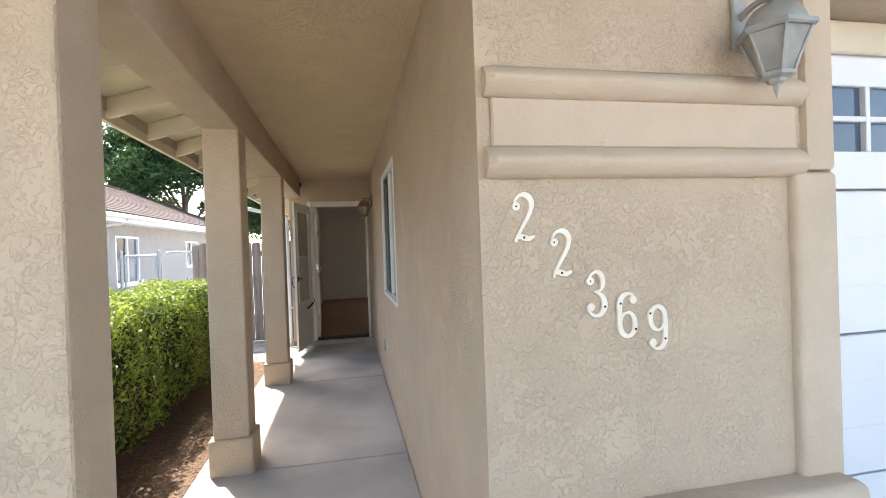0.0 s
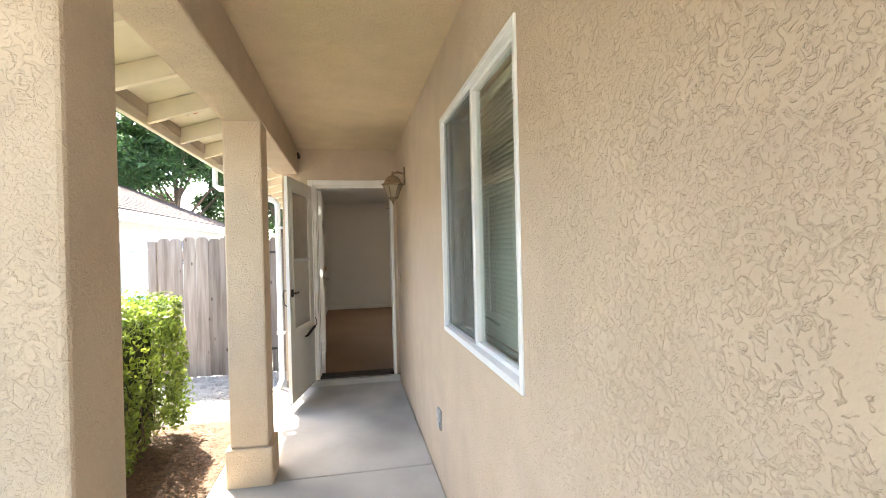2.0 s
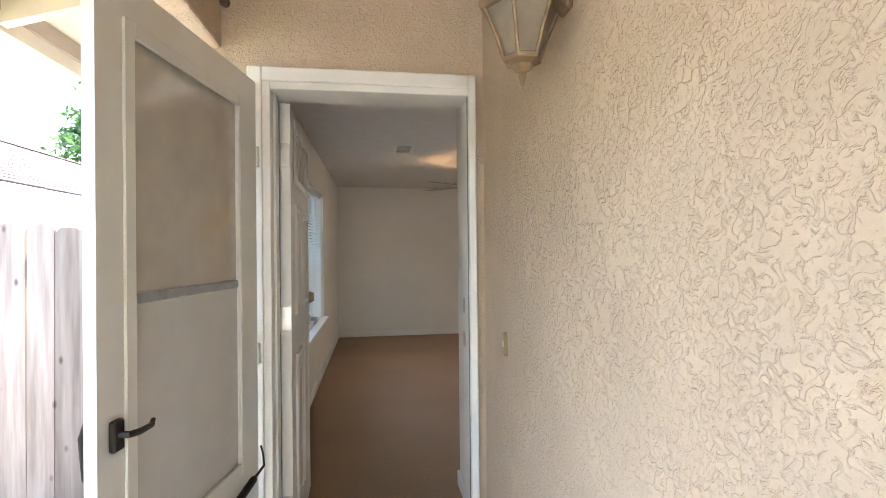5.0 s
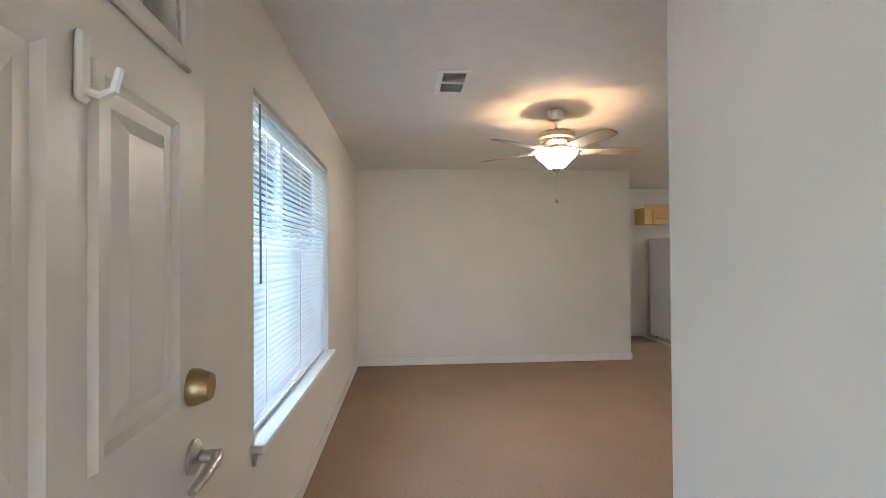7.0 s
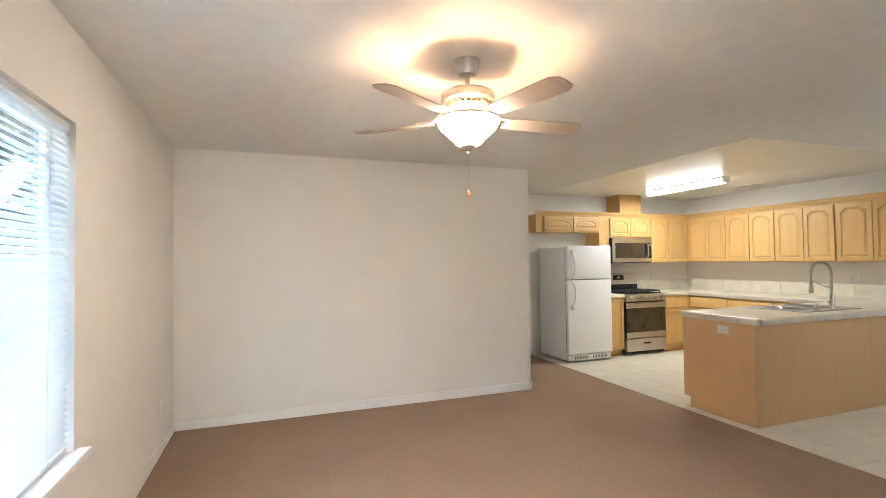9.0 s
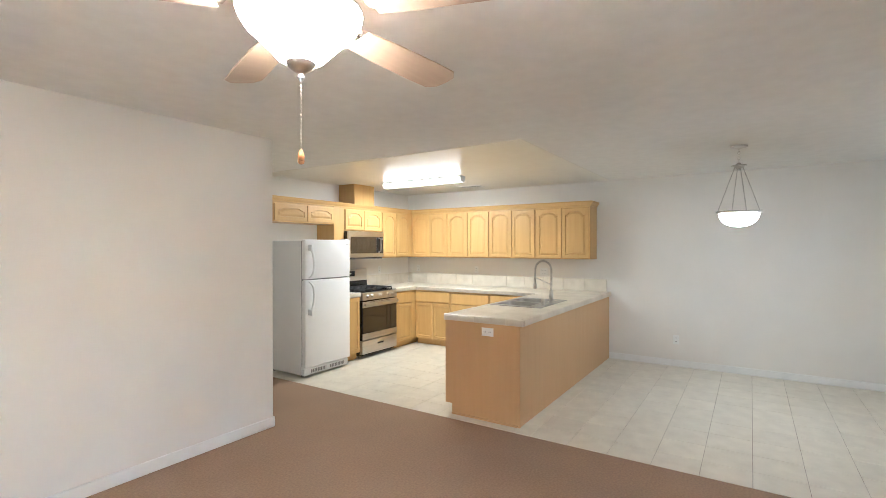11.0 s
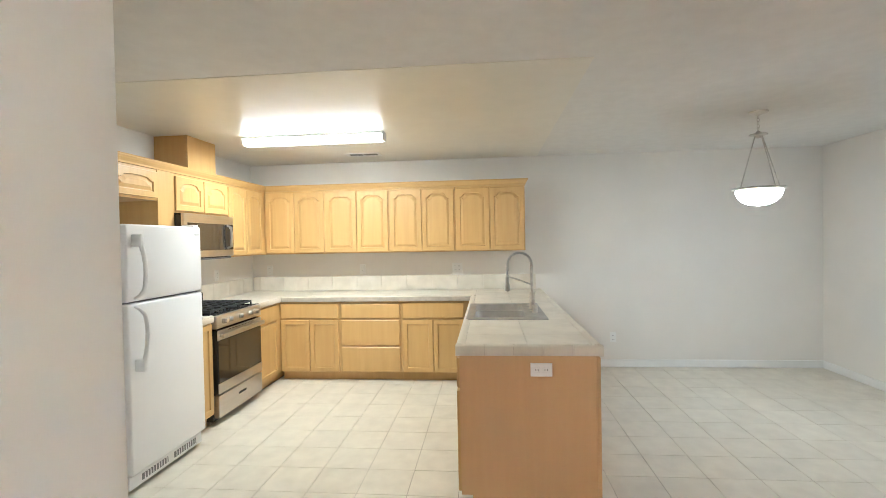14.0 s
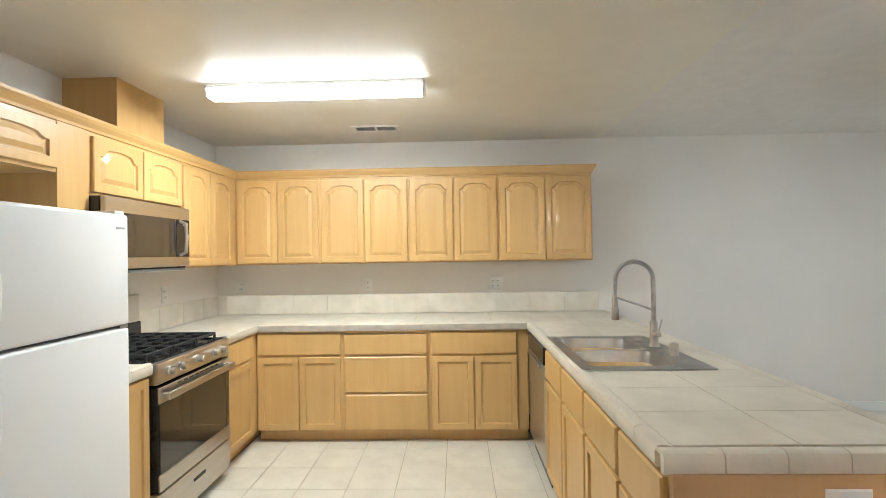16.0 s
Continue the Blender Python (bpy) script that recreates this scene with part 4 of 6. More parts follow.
def digit(ch):
    """Strokes of one numeral, 0.068 wide and 0.145 high, and the places of its two screws."""
    if ch == "2":
        top = arc_pts(0.034, 0.110, 0.0265, 0.029, 165, -12, 14)
        curve = top + [(0.055, 0.088), (0.045, 0.069), (0.033, 0.050), (0.022, 0.032), (0.013, 0.015), (0.009, 0.002)]
        foot = [(0.010, 0.013), (0.022, 0.019), (0.036, 0.014), (0.050, 0.011), (0.066, 0.019)]
        return [stroke(curve, [0.008, 0.010, 0.018, 0.017, 0.012, 0.009]), stroke(foot, [0.008, 0.017, 0.019, 0.015, 0.008]), dot(0.0125, 0.105, 0.0125)], ((0.0125, 0.105), (0.034, 0.015))
    if ch == "3":
        up = arc_pts(0.032, 0.108, 0.023, 0.030, 160, -62, 14) + [(0.026, 0.078)]
        low = [(0.026, 0.079)] + arc_pts(0.030, 0.041, 0.0285, 0.034, 68, -158, 16)
        return [stroke(up, [0.008, 0.010, 0.017, 0.014, 0.007]), stroke(low, [0.007, 0.016, 0.019, 0.015, 0.010, 0.008]), dot(0.0125, 0.111, 0.0125), dot(0.0125, 0.034, 0.0125)], ((0.0125, 0.111), (0.058, 0.033))
    bowl = arc_pts(0.034, 0.044, 0.0255, 0.036, 100, 460, 26)
    stem = arc_pts(0.037, 0.098, 0.0285, 0.039, 38, 175, 12) + [(0.0085, 0.075), (0.0085, 0.045)]
    parts = [stroke(bowl, [0.009, 0.015, 0.017, 0.013, 0.017, 0.015, 0.009]), stroke(stem, [0.009, 0.010, 0.016, 0.017, 0.016]), dot(0.054, 0.117, 0.0125)]
    screws = ((0.0115, 0.108), (0.060, 0.028))
    if ch == "9":
        parts = [turned(b, pose(0.068, 0, 0.145, 0, 180)) for b in parts]
        screws = ((0.008, 0.117), (0.0565, 0.037))
    return parts, screws


for ch, x0, z0 in (("2", 0.044, 1.369), ("2", 0.157, 1.262), ("3", 0.268, 1.137), ("6", 0.366, 1.068), ("9", 0.469, 1.023)):
    num = thing("house_number", (x0, NW - 0.008, z0), "cream metal house number %s screwed to stucco" % ch, "house number", "house numbers")
    bms, screws = digit(ch)
    part("figure", turned(join(*[turned(b, pose(0, -0.0007 * k, 0)) for k, b in enumerate(bms)]), pose(x0, NW - 0.008, z0)), M["number"], num)
    for u, v in screws:
        part("screw", turned(lathe([(0.0036, 0.001), (0.0036, 0.003), (0.002, 0.0038), (0, 0.0038)], 10), pose(x0 + u, NW - 0.008, z0 + v, 90)), M["dark_metal"], num, "dark screw head")

# porch outlet and door bell
ol = thing("wall_outlet", (HX, -2.405, 0.33), "weathered grey outdoor outlet cover on stucco", "outlet")
part("cover", box((HX - 0.012, HX + 0.002, -2.445, -2.365, 0.27, 0.39), bevel=0.004), M["galv"], ol)
part("flap", box((HX - 0.018, HX - 0.011, -2.435, -2.375, 0.335, 0.38), bevel=0.003), M["galv"], ol)
part("flap", box((HX - 0.018, HX - 0.011, -2.435, -2.375, 0.28, 0.325), bevel=0.003), M["galv"], ol)
bell = thing("door_bell", (HX, -0.317, 1.06), "small yellowed doorbell button beside the door", "doorbell")
part("plate", box((HX - 0.01, HX + 0.002, -0.332, -0.302, 1.02, 1.10), bevel=0.003), M["brass"], bell)
part("button", box((HX - 0.014, HX - 0.009, -0.323, -0.311, 1.05, 1.07), bevel=0.002), M["plastic_w"], bell)

# garage door
gx0, gx1, gy = 1.19, 4.4, -5.95
gd = thing("garage_door", (2.9, gy, PZ), "white sectional garage door with a row of small windows", "garage door", kind="structure")
for z0, z1 in ((PZ, 0.369), (0.379, 0.946), (0.956, 1.532)):
    part("section", box((gx0, gx1, gy, gy + 0.05, z0, z1), bevel=0.004), M["garage"], gd)
    for k in range(1, 3):
        zz = z0 + (z1 - z0) * k / 3
        part("pressed_rib", box((gx0 + 0.02, gx1, gy - 0.003, gy + 0.001, zz - 0.004, zz + 0.004), bevel=0.001), M["garage"], gd)
cols = [gx0 + 0.07 + i * 0.22 for i in range(13)]
spans = [(gx0, gx1, gy, gy + 0.05, 1.542, 1.694), (gx0, gx1, gy, gy + 0.05, 1.96, 2.10), (gx0, gx0 + 0.07, gy, gy + 0.05, 1.694, 1.96)]
part("section", box(*spans, bevel=0.003), M["garage"], gd)
for i, c in enumerate(cols):
    part("muntin", box((c + 0.196, c + 0.22, gy - 0.004, gy + 0.04, 1.694, 1.96), bevel=0.003), M["garage"], gd)
    part("muntin", box((c, c + 0.196, gy - 0.004, gy + 0.04, 1.815, 1.838), bevel=0.003), M["garage"], gd)
    for z0, z1 in ((1.694, 1.817), (1.836, 1.96)):
        part("pane", box((c, c + 0.198, gy + 0.02, gy + 0.026, z0, z1)), M["blue_pane"], gd)
part("weather_strip", box((gx0 - 0.006, gx1, gy - 0.03, gy - 0.004, 2.08, 2.21), bevel=0.006), M["eave"], gd, "cream weather strip")

# ---------------- living room ----------------
lw = thing("window_2", (WX, 2.81, lz0), "wide white vinyl living room window with bright daylight behind", "window", kind="structure")
part("window_frame", box((-1.24, -1.19, ly0, ly0 + 0.045, lz0, lz1), (-1.24, -1.19, ly1 - 0.045, ly1, lz0, lz1),
                         (-1.24, -1.19, ly0 + 0.045, ly1 - 0.045, lz1 - 0.045, lz1), (-1.24, -1.19, ly0 + 0.045, ly1 - 0.045, lz0, lz0 + 0.045),
                         bevel=0.003), M["vinyl"], lw)
part("meeting_rail", box((-1.235, -1.195, 2.70, 2.755, lz0 + 0.045, lz1 - 0.045), bevel=0.003), M["vinyl"], lw)
for y0, y1 in ((ly0 + 0.045, 2.70), (2.755, ly1 - 0.045)):
    pn = part("pane", box((-1.217, -1.213, y0, y1, lz0 + 0.045, lz1 - 0.045)), M["dimming_glass"], lw, "glass pane, blue tint added to dim the view")
    pn.visible_shadow = False
ws = part("insect_screen", box((-1.232, -1.230, 2.757, ly1 - 0.046, lz0 + 0.046, lz1 - 0.046)), M["screen"], lw, "dark woven insect screen")
ws.visible_shadow = False
part("window_sill", box((-1.19, -1.045, ly0 - 0.05, ly1 + 0.05, lz0 - 0.024, lz0 + 0.006), bevel=0.006, seg=2), M["base"], lw, "white painted window sill")
part("apron", box((WX - 0.002, WX + 0.012, ly0 - 0.02, ly1 + 0.02, lz0 - 0.085, lz0 - 0.024), bevel=0.003), M["wall"], lw)
b2 = thing("window_blind", (-1.135, 2.81, lz0), "white horizontal blind lowered and half closed in the living room window", "blind")
blinds(b2, -1.135, ly0 + 0.006, ly1 - 0.006, lz0 + 0.010, lz1 - 0.004, 0.0285, 0.038, radians(-48), M["slat"], 1)
part("wand", tube([(-1.105, ly0 + 0.10, lz1 - 0.04), (-1.102, ly0 + 0.10, 1.25)], 0.005, 6), M["gasket"], b2, "grey tilt wand", smooth=True)


def grille(name, x0, x1, y0, y1, label):
    """White ceiling register with louvres."""
    g = thing(name, ((x0 + x1) / 2, (y0 + y1) / 2, CZ), label, "ceiling vent")
    b = 0.034
    part("frame", box((x0, x0 + b, y0, y1, CZ - 0.008, CZ + 0.002), (x1 - b, x1, y0, y1, CZ - 0.008, CZ + 0.002),
                      (x0 + b, x1 - b, y0, y0 + b, CZ - 0.008, CZ + 0.002), (x0 + b, x1 - b, y1 - b, y1, CZ - 0.008, CZ + 0.002),
                      (x0 + b, x1 - b, (y0 + y1) / 2 - 0.012, (y0 + y1) / 2 + 0.012, CZ - 0.008, CZ + 0.002), bevel=0.002), M["base"], g)
    # closed black sheet, painted shade in place of an open duct
    part("backing", box((x0 + b, x1 - b, y0 + b, y1 - b, CZ - 0.0046, CZ - 0.0036)), M["black"], g, "black sheet for the shade inside the duct")
    y = y0 + b + 0.008
    while y < y1 - b:
        if abs(y - (y0 + y1) / 2) > 0.018:
            part("slat", turned(box((x0 + b, x1 - b, -0.007, 0.007, -0.0008, 0.0008)), pose(0, y, CZ - 0.005, 42)), M["base"], g)
        y += 0.0175
    return g


grille("ceiling_vent", -0.305, -0.10, 2.72, 3.11, "white louvred register in the living room ceiling")
grille("ceiling_vent", 5.92, 6.10, 5.84, 6.22, "white louvred register in the kitchen ceiling")

# ceiling fan
FX, FY = 0.632, 3.467
fan = thing("ceiling_fan", (FX, FY, CZ), "brushed nickel ceiling fan, pale blades, lit glass bowl", "ceiling fan")
at = (FX, FY, 0)
part("canopy", lathe([(0.0, 2.44), (0.066, 2.44), (0.066, 2.425), (0.062, 2.40), (0.045, 2.368), (0.02, 2.36), (0, 2.36)], 28, at), M["nickel"], fan, smooth=True)
part("downrod", tube([(FX, FY, 2.365), (FX, FY, 2.285)], 0.012, 12), M["nickel"], fan, smooth=True)
part("motor_housing", lathe([(0, 2.290), (0.05, 2.290), (0.118, 2.279), (0.134, 2.268), (0.138, 2.258), (0.138, 2.232), (0.130, 2.225), (0.118, 2.222), (0.0, 2.222)], 36, at),
     M["nickel"], fan, smooth=True)
part("switch_housing", lathe([(0, 2.224), (0.085, 2.224), (0.09, 2.207), (0.062, 2.187), (0.05, 2.182), (0.05, 2.145), (0, 2.145)], 28, at), M["nickel"], fan, smooth=True)
for i in range(24):
    a = 2 * math.pi * i / 24
    part("cooling_fin", turned(box((0.088, 0.122, -0.0025, 0.0025, 2.210, 2.2235)), pose(FX, FY, 0, 0, 0, math.degrees(a))), M["nickel"], fan)
part("glass_bowl", lathe([(0.1575, 2.134), (0.154, 2.117), (0.139, 2.092), (0.110, 2.066), (0.080, 2.036), (0.060, 2.015), (0.045, 2.008), (0.0, 2.006)], 36, at, close=False),
     M["bowl_warm"], fan, "lit frosted glass bowl", smooth=True)
part("finial", lathe([(0.0, 2.012), (0.034, 2.012), (0.038, 2.005), (0.034, 1.995), (0.02, 1.985), (0.008, 1.978), (0.01, 1.968), (0.004, 1.958), (0, 1.958)], 20, at), M["nickel"], fan, smooth=True)
# added shell over the lip: keeps the glowing glass from lighting the ceiling
part("bowl_inside", lathe([(0.1595, 2.132), (0.1600, 2.140), (0.1560, 2.1445), (0.150, 2.140), (0.147, 2.117), (0.132, 2.094), (0.104, 2.069), (0.074, 2.039), (0.05, 2.019), (0.0, 2.014)], 36, at, close=False), M["bowl_liner"], fan, "added opaque liner that stops glow reaching the ceiling", smooth=True)
part("fitter_stem", lathe([(0, 2.150), (0.034, 2.150), (0.034, 2.118), (0.012, 2.112), (0.010, 2.012), (0, 2.012)], 18, at), M["nickel"], fan, smooth=True)
for i in range(3):
    a = 2 * math.pi * i / 3 + 0.4
    part("bowl_arm", tube([(FX + 0.05 * math.cos(a), FY + 0.05 * math.sin(a), 2.163), (FX + 0.11 * math.cos(a), FY + 0.11 * math.sin(a), 2.160), (FX + 0.15 * math.cos(a), FY + 0.15 * math.sin(a), 2.139)], 0.006, 8), M["nickel"], fan)
for i in range(5):
    ang = -3 + 72 * i
    outline = [(0.20, -0.048), (0.30, -0.058), (0.50, -0.066), (0.60, -0.066), (0.635, -0.04), (0.64, 0.0), (0.635, 0.04), (0.60, 0.066), (0.50, 0.066), (0.30, 0.058), (0.20, 0.048)]
    m = pose(FX, FY, 2.138, 0, 0, ang) @ pose(0, 0, 0, -11) @ pose(0, 0, 0, -90)
    bl_ = part("blade", extruded(outline, 0.006, m, 0.0015), M["blade"], fan, "pale birch blade")
    br = turned(join(tube([(0.10, 0, 0.074), (0.15, 0.0, 0.04), (0.19, 0.028, 0.006), (0.27, 0.03, 0.006)], 0.007, 8),
                     tube([(0.15, 0.0, 0.04), (0.19, -0.028, 0.006), (0.27, -0.03, 0.006)], 0.007, 8),
                     tube([(0.18, 0.0, 0.012), (0.25, 0.0, 0.006)], 0.006, 8)), pose(FX, FY, 2.138, 0, 0, ang) @ pose(0, 0, 0, -11))
    part("blade_bracket", br, M["nickel"], fan, smooth=True)
for dx, z1 in ((0.006, 1.770), (-0.006, 1.776)):
    ch = join(*[lathe([(0, 0.0042), (0.0012, 0.002), (0.0012, -0.002), (0, -0.0042)], 6, (FX + dx * 0.85, FY + dx, z)) for z in np.arange(z1 + 0.02, 1.965, 0.0105)])
    part("pull_chain", ch, M["nickel"], fan, "beaded pull chain")
    part("pull_knob", lathe([(0, 0.018), (0.003, 0.017), (0.006, 0.010), (0.0085, 0.002), (0.009, -0.005), (0.006, -0.011), (0, -0.013)], 14, (FX + dx * 0.85, FY + dx, z1 - 0.012)), M["knob_wood"], fan, "orange wooden pull", smooth=True)


def plate(kind, at, normal, w, h, rockers, label):
    """Wall plate with switches or sockets; normal is the way it faces."""
    x, y, z = at
    p = thing("light_switch" if kind == "switch" else "power_outlet", at, label, "light switch" if kind == "switch" else "outlet")
    m = {"-x": FACE_W, "-y": FACE_S, "+x": lambda a, b, c: pose(a, b, c, 0, 0, 90)}[normal](x, y, z)
    part("cover_plate", turned(loops([[(-w / 2, 0.002, -h / 2), (w / 2, 0.002, -h / 2), (w / 2, 0.002, h / 2), (-w / 2, 0.002, h / 2)],
                                      [(-w / 2, -0.003, -h / 2), (w / 2, -0.003, -h / 2), (w / 2, -0.003, h / 2), (-w / 2, -0.003, h / 2)],
                                      [(-w / 2 + 0.004, -0.006, -h / 2 + 0.004), (w / 2 - 0.004, -0.006, -h / 2 + 0.004), (w / 2 - 0.004, -0.006, h / 2 - 0.004), (-w / 2 + 0.004, -0.006, h / 2 - 0.004)]]), m),
         M["plastic_w"], p)
    for u, v in rockers:
        if kind == "switch":
            part("toggle", turned(box((u - 0.005, u + 0.005, -0.018, -0.004, v - 0.004, v + 0.014), bevel=0.002), m), M["plastic_w"], p)
            part("screw", turned(box((u - 0.003, u + 0.003, -0.0075, -0.005, v + 0.033, v + 0.039)), m), M["nickel"], p)
            part("screw", turned(box((u - 0.003, u + 0.003, -0.0075, -0.005, v - 0.039, v - 0.033)), m), M["nickel"], p)
        else:
            part("socket", turned(box((u - 0.017, u + 0.017, -0.0085, -0.004, v - 0.014, v + 0.014), bevel=0.003), m), M["plastic_w"], p)
            for d in (-0.006, 0.006):
                part("slot", turned(box((u + d - 0.0015, u + d + 0.0015, -0.0092, -0.008, v - 0.005, v + 0.006)), m), M["black"], p)
    return p


plate("switch", (-0.016, 0.374, 1.22), "-x", 0.118, 0.118, ((-0.023, 0.0), (0.023, 0.0)), "white two-gang light switch plate by the entry")
plate("outlet", (WX, 5.43, 0.335), "+x", 0.07, 0.115, ((0, 0.022), (0, -0.022)), "white wall outlet in the living room")
plate("outlet", (FARX, 3.29, 0.34), "-x", 0.07, 0.115, ((0, 0.022), (0, -0.022)), "white wall outlet in the dining area")
for y, w, rk in ((7.36, 0.07, ((0, 0.022), (0, -0.022))), (6.20, 0.07, ((0, 0.022), (0, -0.022))), (5.06, 0.118, ((-0.023, 0.022), (-0.023, -0.022), (0.023, 0.022), (0.023, -0.022)))):
    plate("outlet", (FARX, y, 1.16), "-x", w, 0.115, rk, "white outlet above the kitchen backsplash")
plate("outlet", (5.72, KY, 1.16), "-y", 0.07, 0.115, ((0, 0.022), (0, -0.022)), "white outlet beside the range")

# smoke alarm seen at the dining ceiling edge
al = thing("smoke_alarm", (4.20, 1.58, CZ), "round white smoke alarm on the dining ceiling", "smoke alarm")
part("body", lathe([(0, 0.0), (0.065, 0.0), (0.065, -0.018), (0.05, -0.032), (0, -0.034)], 24, (4.20, 1.58, CZ)), M["plastic_w"], al, smooth=True)

# dining pendant
PX, PY = 4.862, 2.583
pd = thing("pendant_lamp", (PX, PY, CZ), "brushed nickel pendant with lit white glass bowl", "pendant lamp")
at = (PX, PY, 0)
part("canopy", lathe([(0, 2.44), (0.07, 2.44), (0.068, 2.428), (0.03, 2.418), (0.012, 2.41), (0, 2.41)], 24, at), M["nickel"], pd, smooth=True)
part("chain", join(*[turned(tube([(0.009 * math.cos(t), 0, 0.016 * math.sin(t)) for t in np.linspace(0, 2 * math.pi, 11)], 0.0025, 6), pose(PX, PY, 2.40 - 0.024 * i, 0, 0, 90 * (i % 2))) for i in range(5)]), M["nickel"], pd, smooth=True)
part("hub", lathe([(0, 2.29), (0.012, 2.288), (0.02, 2.275), (0.062, 2.265), (0.064, 2.258), (0.03, 2.25), (0.022, 2.235), (0, 2.232)], 24, at), M["nickel"], pd, smooth=True)
for i in range(4):
    a = math.pi / 2 * i + 0.35
    c, s = math.cos(a), math.sin(a)
    part("rod", tube([(PX + 0.03 * c, PY + 0.03 * s, 2.255), (PX + 0.103 * c, PY + 0.103 * s, 2.05), (PX + 0.172 * c, PY + 0.172 * s, 1.850)], 0.004, 8), M["nickel"], pd, smooth=True)
part("rim", lathe([(0.148, 1.840), (0.178, 1.850), (0.184, 1.844), (0.177, 1.832), (0.152, 1.824)], 36, at, close=False), M["nickel"], pd, smooth=True)
part("glass_bowl", lathe([(0.160, 1.842), (0.155, 1.80), (0.138, 1.765), (0.107, 1.735), (0.062, 1.716), (0.0, 1.709)], 36, at, close=False), M["bowl_cool"], pd, "lit white glass bowl", smooth=True)
# added disc: stops the lit bowl from throwing a spot on the ceiling
part("bowl_cover", lathe([(0, 1.842), (0.154, 1.840), (0.154, 1.836), (0, 1.838)], 28, at), M["nickel"], pd, smooth=True)
part("finial", lathe([(0, 1.715), (0.016, 1.712), (0.011, 1.701), (0, 1.695)], 14, at), M["nickel"], pd, smooth=True)

# ---------------- kitchen ----------------
LX = 5.012
fl = thing("ceiling_light", (LX, 6.215, CZ), "lit narrow fluorescent strip fixture on the kitchen ceiling", "ceiling light")
part("channel", box((LX - 0.058, LX + 0.058, 5.575, 6.855, CZ - 0.026, CZ - 0.002), bevel=0.003), M["plastic_w"], fl, "white metal channel")
prof = [(-0.054, 2.415), (-0.056, 2.398), (-0.052, 2.376), (-0.040, 2.362), (0.040, 2.362), (0.052, 2.376), (0.056, 2.398), (0.054, 2.415)]
part("lens", loops([[(LX + u, y, z) for u, z in prof] for y in (5.592, 6.838)]), M["lens"], fl, "lit prismatic acrylic lens")
for y0, y1 in ((5.574, 5.592), (6.838, 6.856)):
    part("end_cap", loops([[(LX + u * 1.05, y, z - 0.002) for u, z in prof] for y in (y0, y1)]), M["plastic_w"], fl, "white end cap")


def unit(name, label, m, w, depth, z0, z1, fronts, toe=0.0, mat="maple", group="", skip_front=0.0):
    """One cabinet: local x runs along its front, y into it. fronts: (kind, u0, u1, v0, v1)."""
    c = new(name)
    c.empty_display_size = 0.05
    BASE[c.name] = Vector()
    tagged(c, label, "cabinet", group)
    spans = [(0.0005, w - 0.0005, 0.0, depth, z0 + toe, z1)]
    if toe:
        spans.append((0.0005, w - 0.0005, 0.06, depth, z0, z0 + toe))
    part("body", box(*spans), M[mat], c)
    hgrain = M["maple_h"]
    for kind, u0, u1, v0, v1 in fronts:
        if kind == "arch":
            bm, mt = framed_panel(u1 - u0, v1 - v0, 0.019, 0.046, min(0.045, (v1 - v0) * 0.16)), M["maple"]
        elif kind == "door":
            bm, mt = framed_panel(u1 - u0, v1 - v0, 0.019, 0.045, 0.0, raised=False), M["maple"]
        else:
            bm, mt = slab_front(u1 - u0, v1 - v0), M["maple"]
        turned(bm, pose(u0, 0, v0))
        part({"arch": "door", "door": "door", "drawer": "drawer_front", "board": "cutting_board"}[kind], bm, mt, c)
    c.matrix_basis = m
    return c


UZ0, UZ1 = 1.360, 2.095
UY, UXF = KY - 0.33, FARX - 0.33       # fronts of the wall cabinets
BF, BXF = 6.955, 5.865                 # fronts of the base cabinets

# wall cabinets along the north wall
unit("wall_cabinet", "short honey maple cabinet over the fridge, arched doors", FACE_S(3.30, UY, 0), 1.095, 0.33, 1.835, UZ1,
     [("arch", 0.13, 0.625, 1.852, 2.055), ("arch", 0.635, 1.085, 1.852, 2.055)], group="wall cabinets")
unit("wall_cabinet", "narrow plain honey maple filler cabinet between fridge and microwave", FACE_S(4.395, UY - 0.004, 0), 0.19, 0.334, UZ0 + 0.25, UZ1,
     [], group="wall cabinets")
unit("wall_cabinet", "short honey maple cabinet over the microwave, arched doors", FACE_S(4.585, UY, 0), 0.80, 0.33, 1.755, UZ1,
     [("arch", 0.015, 0.395, 1.772, 2.055), ("arch", 0.405, 0.785, 1.772, 2.055)], group="wall cabinets")
unit("wall_cabinet", "honey maple corner wall cabinet with two arched doors", FACE_S(5.385, UY, 0), FARX - 5.385, 0.33, UZ0, UZ1,
     [("arch", 0.012, 0.345, UZ0 + 0.012, 2.055), ("arch", 0.353, 0.70, UZ0 + 0.012, 2.055)], group="wall cabinets")
# wall cabinets along the east wall
ys = [(7.248, 6.535), (6.535, 5.795), (5.795, 5.055), (5.055, 4.29)]
for y1, y0 in ys:
    w = y1 - y0
    fr_ = [("arch", 0.012 if y1 < 7.2 else 0.02, w / 2 - 0.004, UZ0 + 0.012, 2.055), ("arch", w / 2 + 0.004, w - 0.012, UZ0 + 0.012, 2.055)]
    unit("wall_cabinet", "honey maple wall cabinet with two arched doors" + (", end side exposed" if y0 < 4.5 else ""), FACE_W(UXF, y1, 0), w, 0.33 if y1 < 7.2 else 0.328, UZ0, UZ1, fr_, group="wall cabinets")


def crown(run, label, face):
    c = whole("crown_moulding", run, M["maple_hy"] if face == "w" else M["maple_h"], label, "crown moulding")
    return c


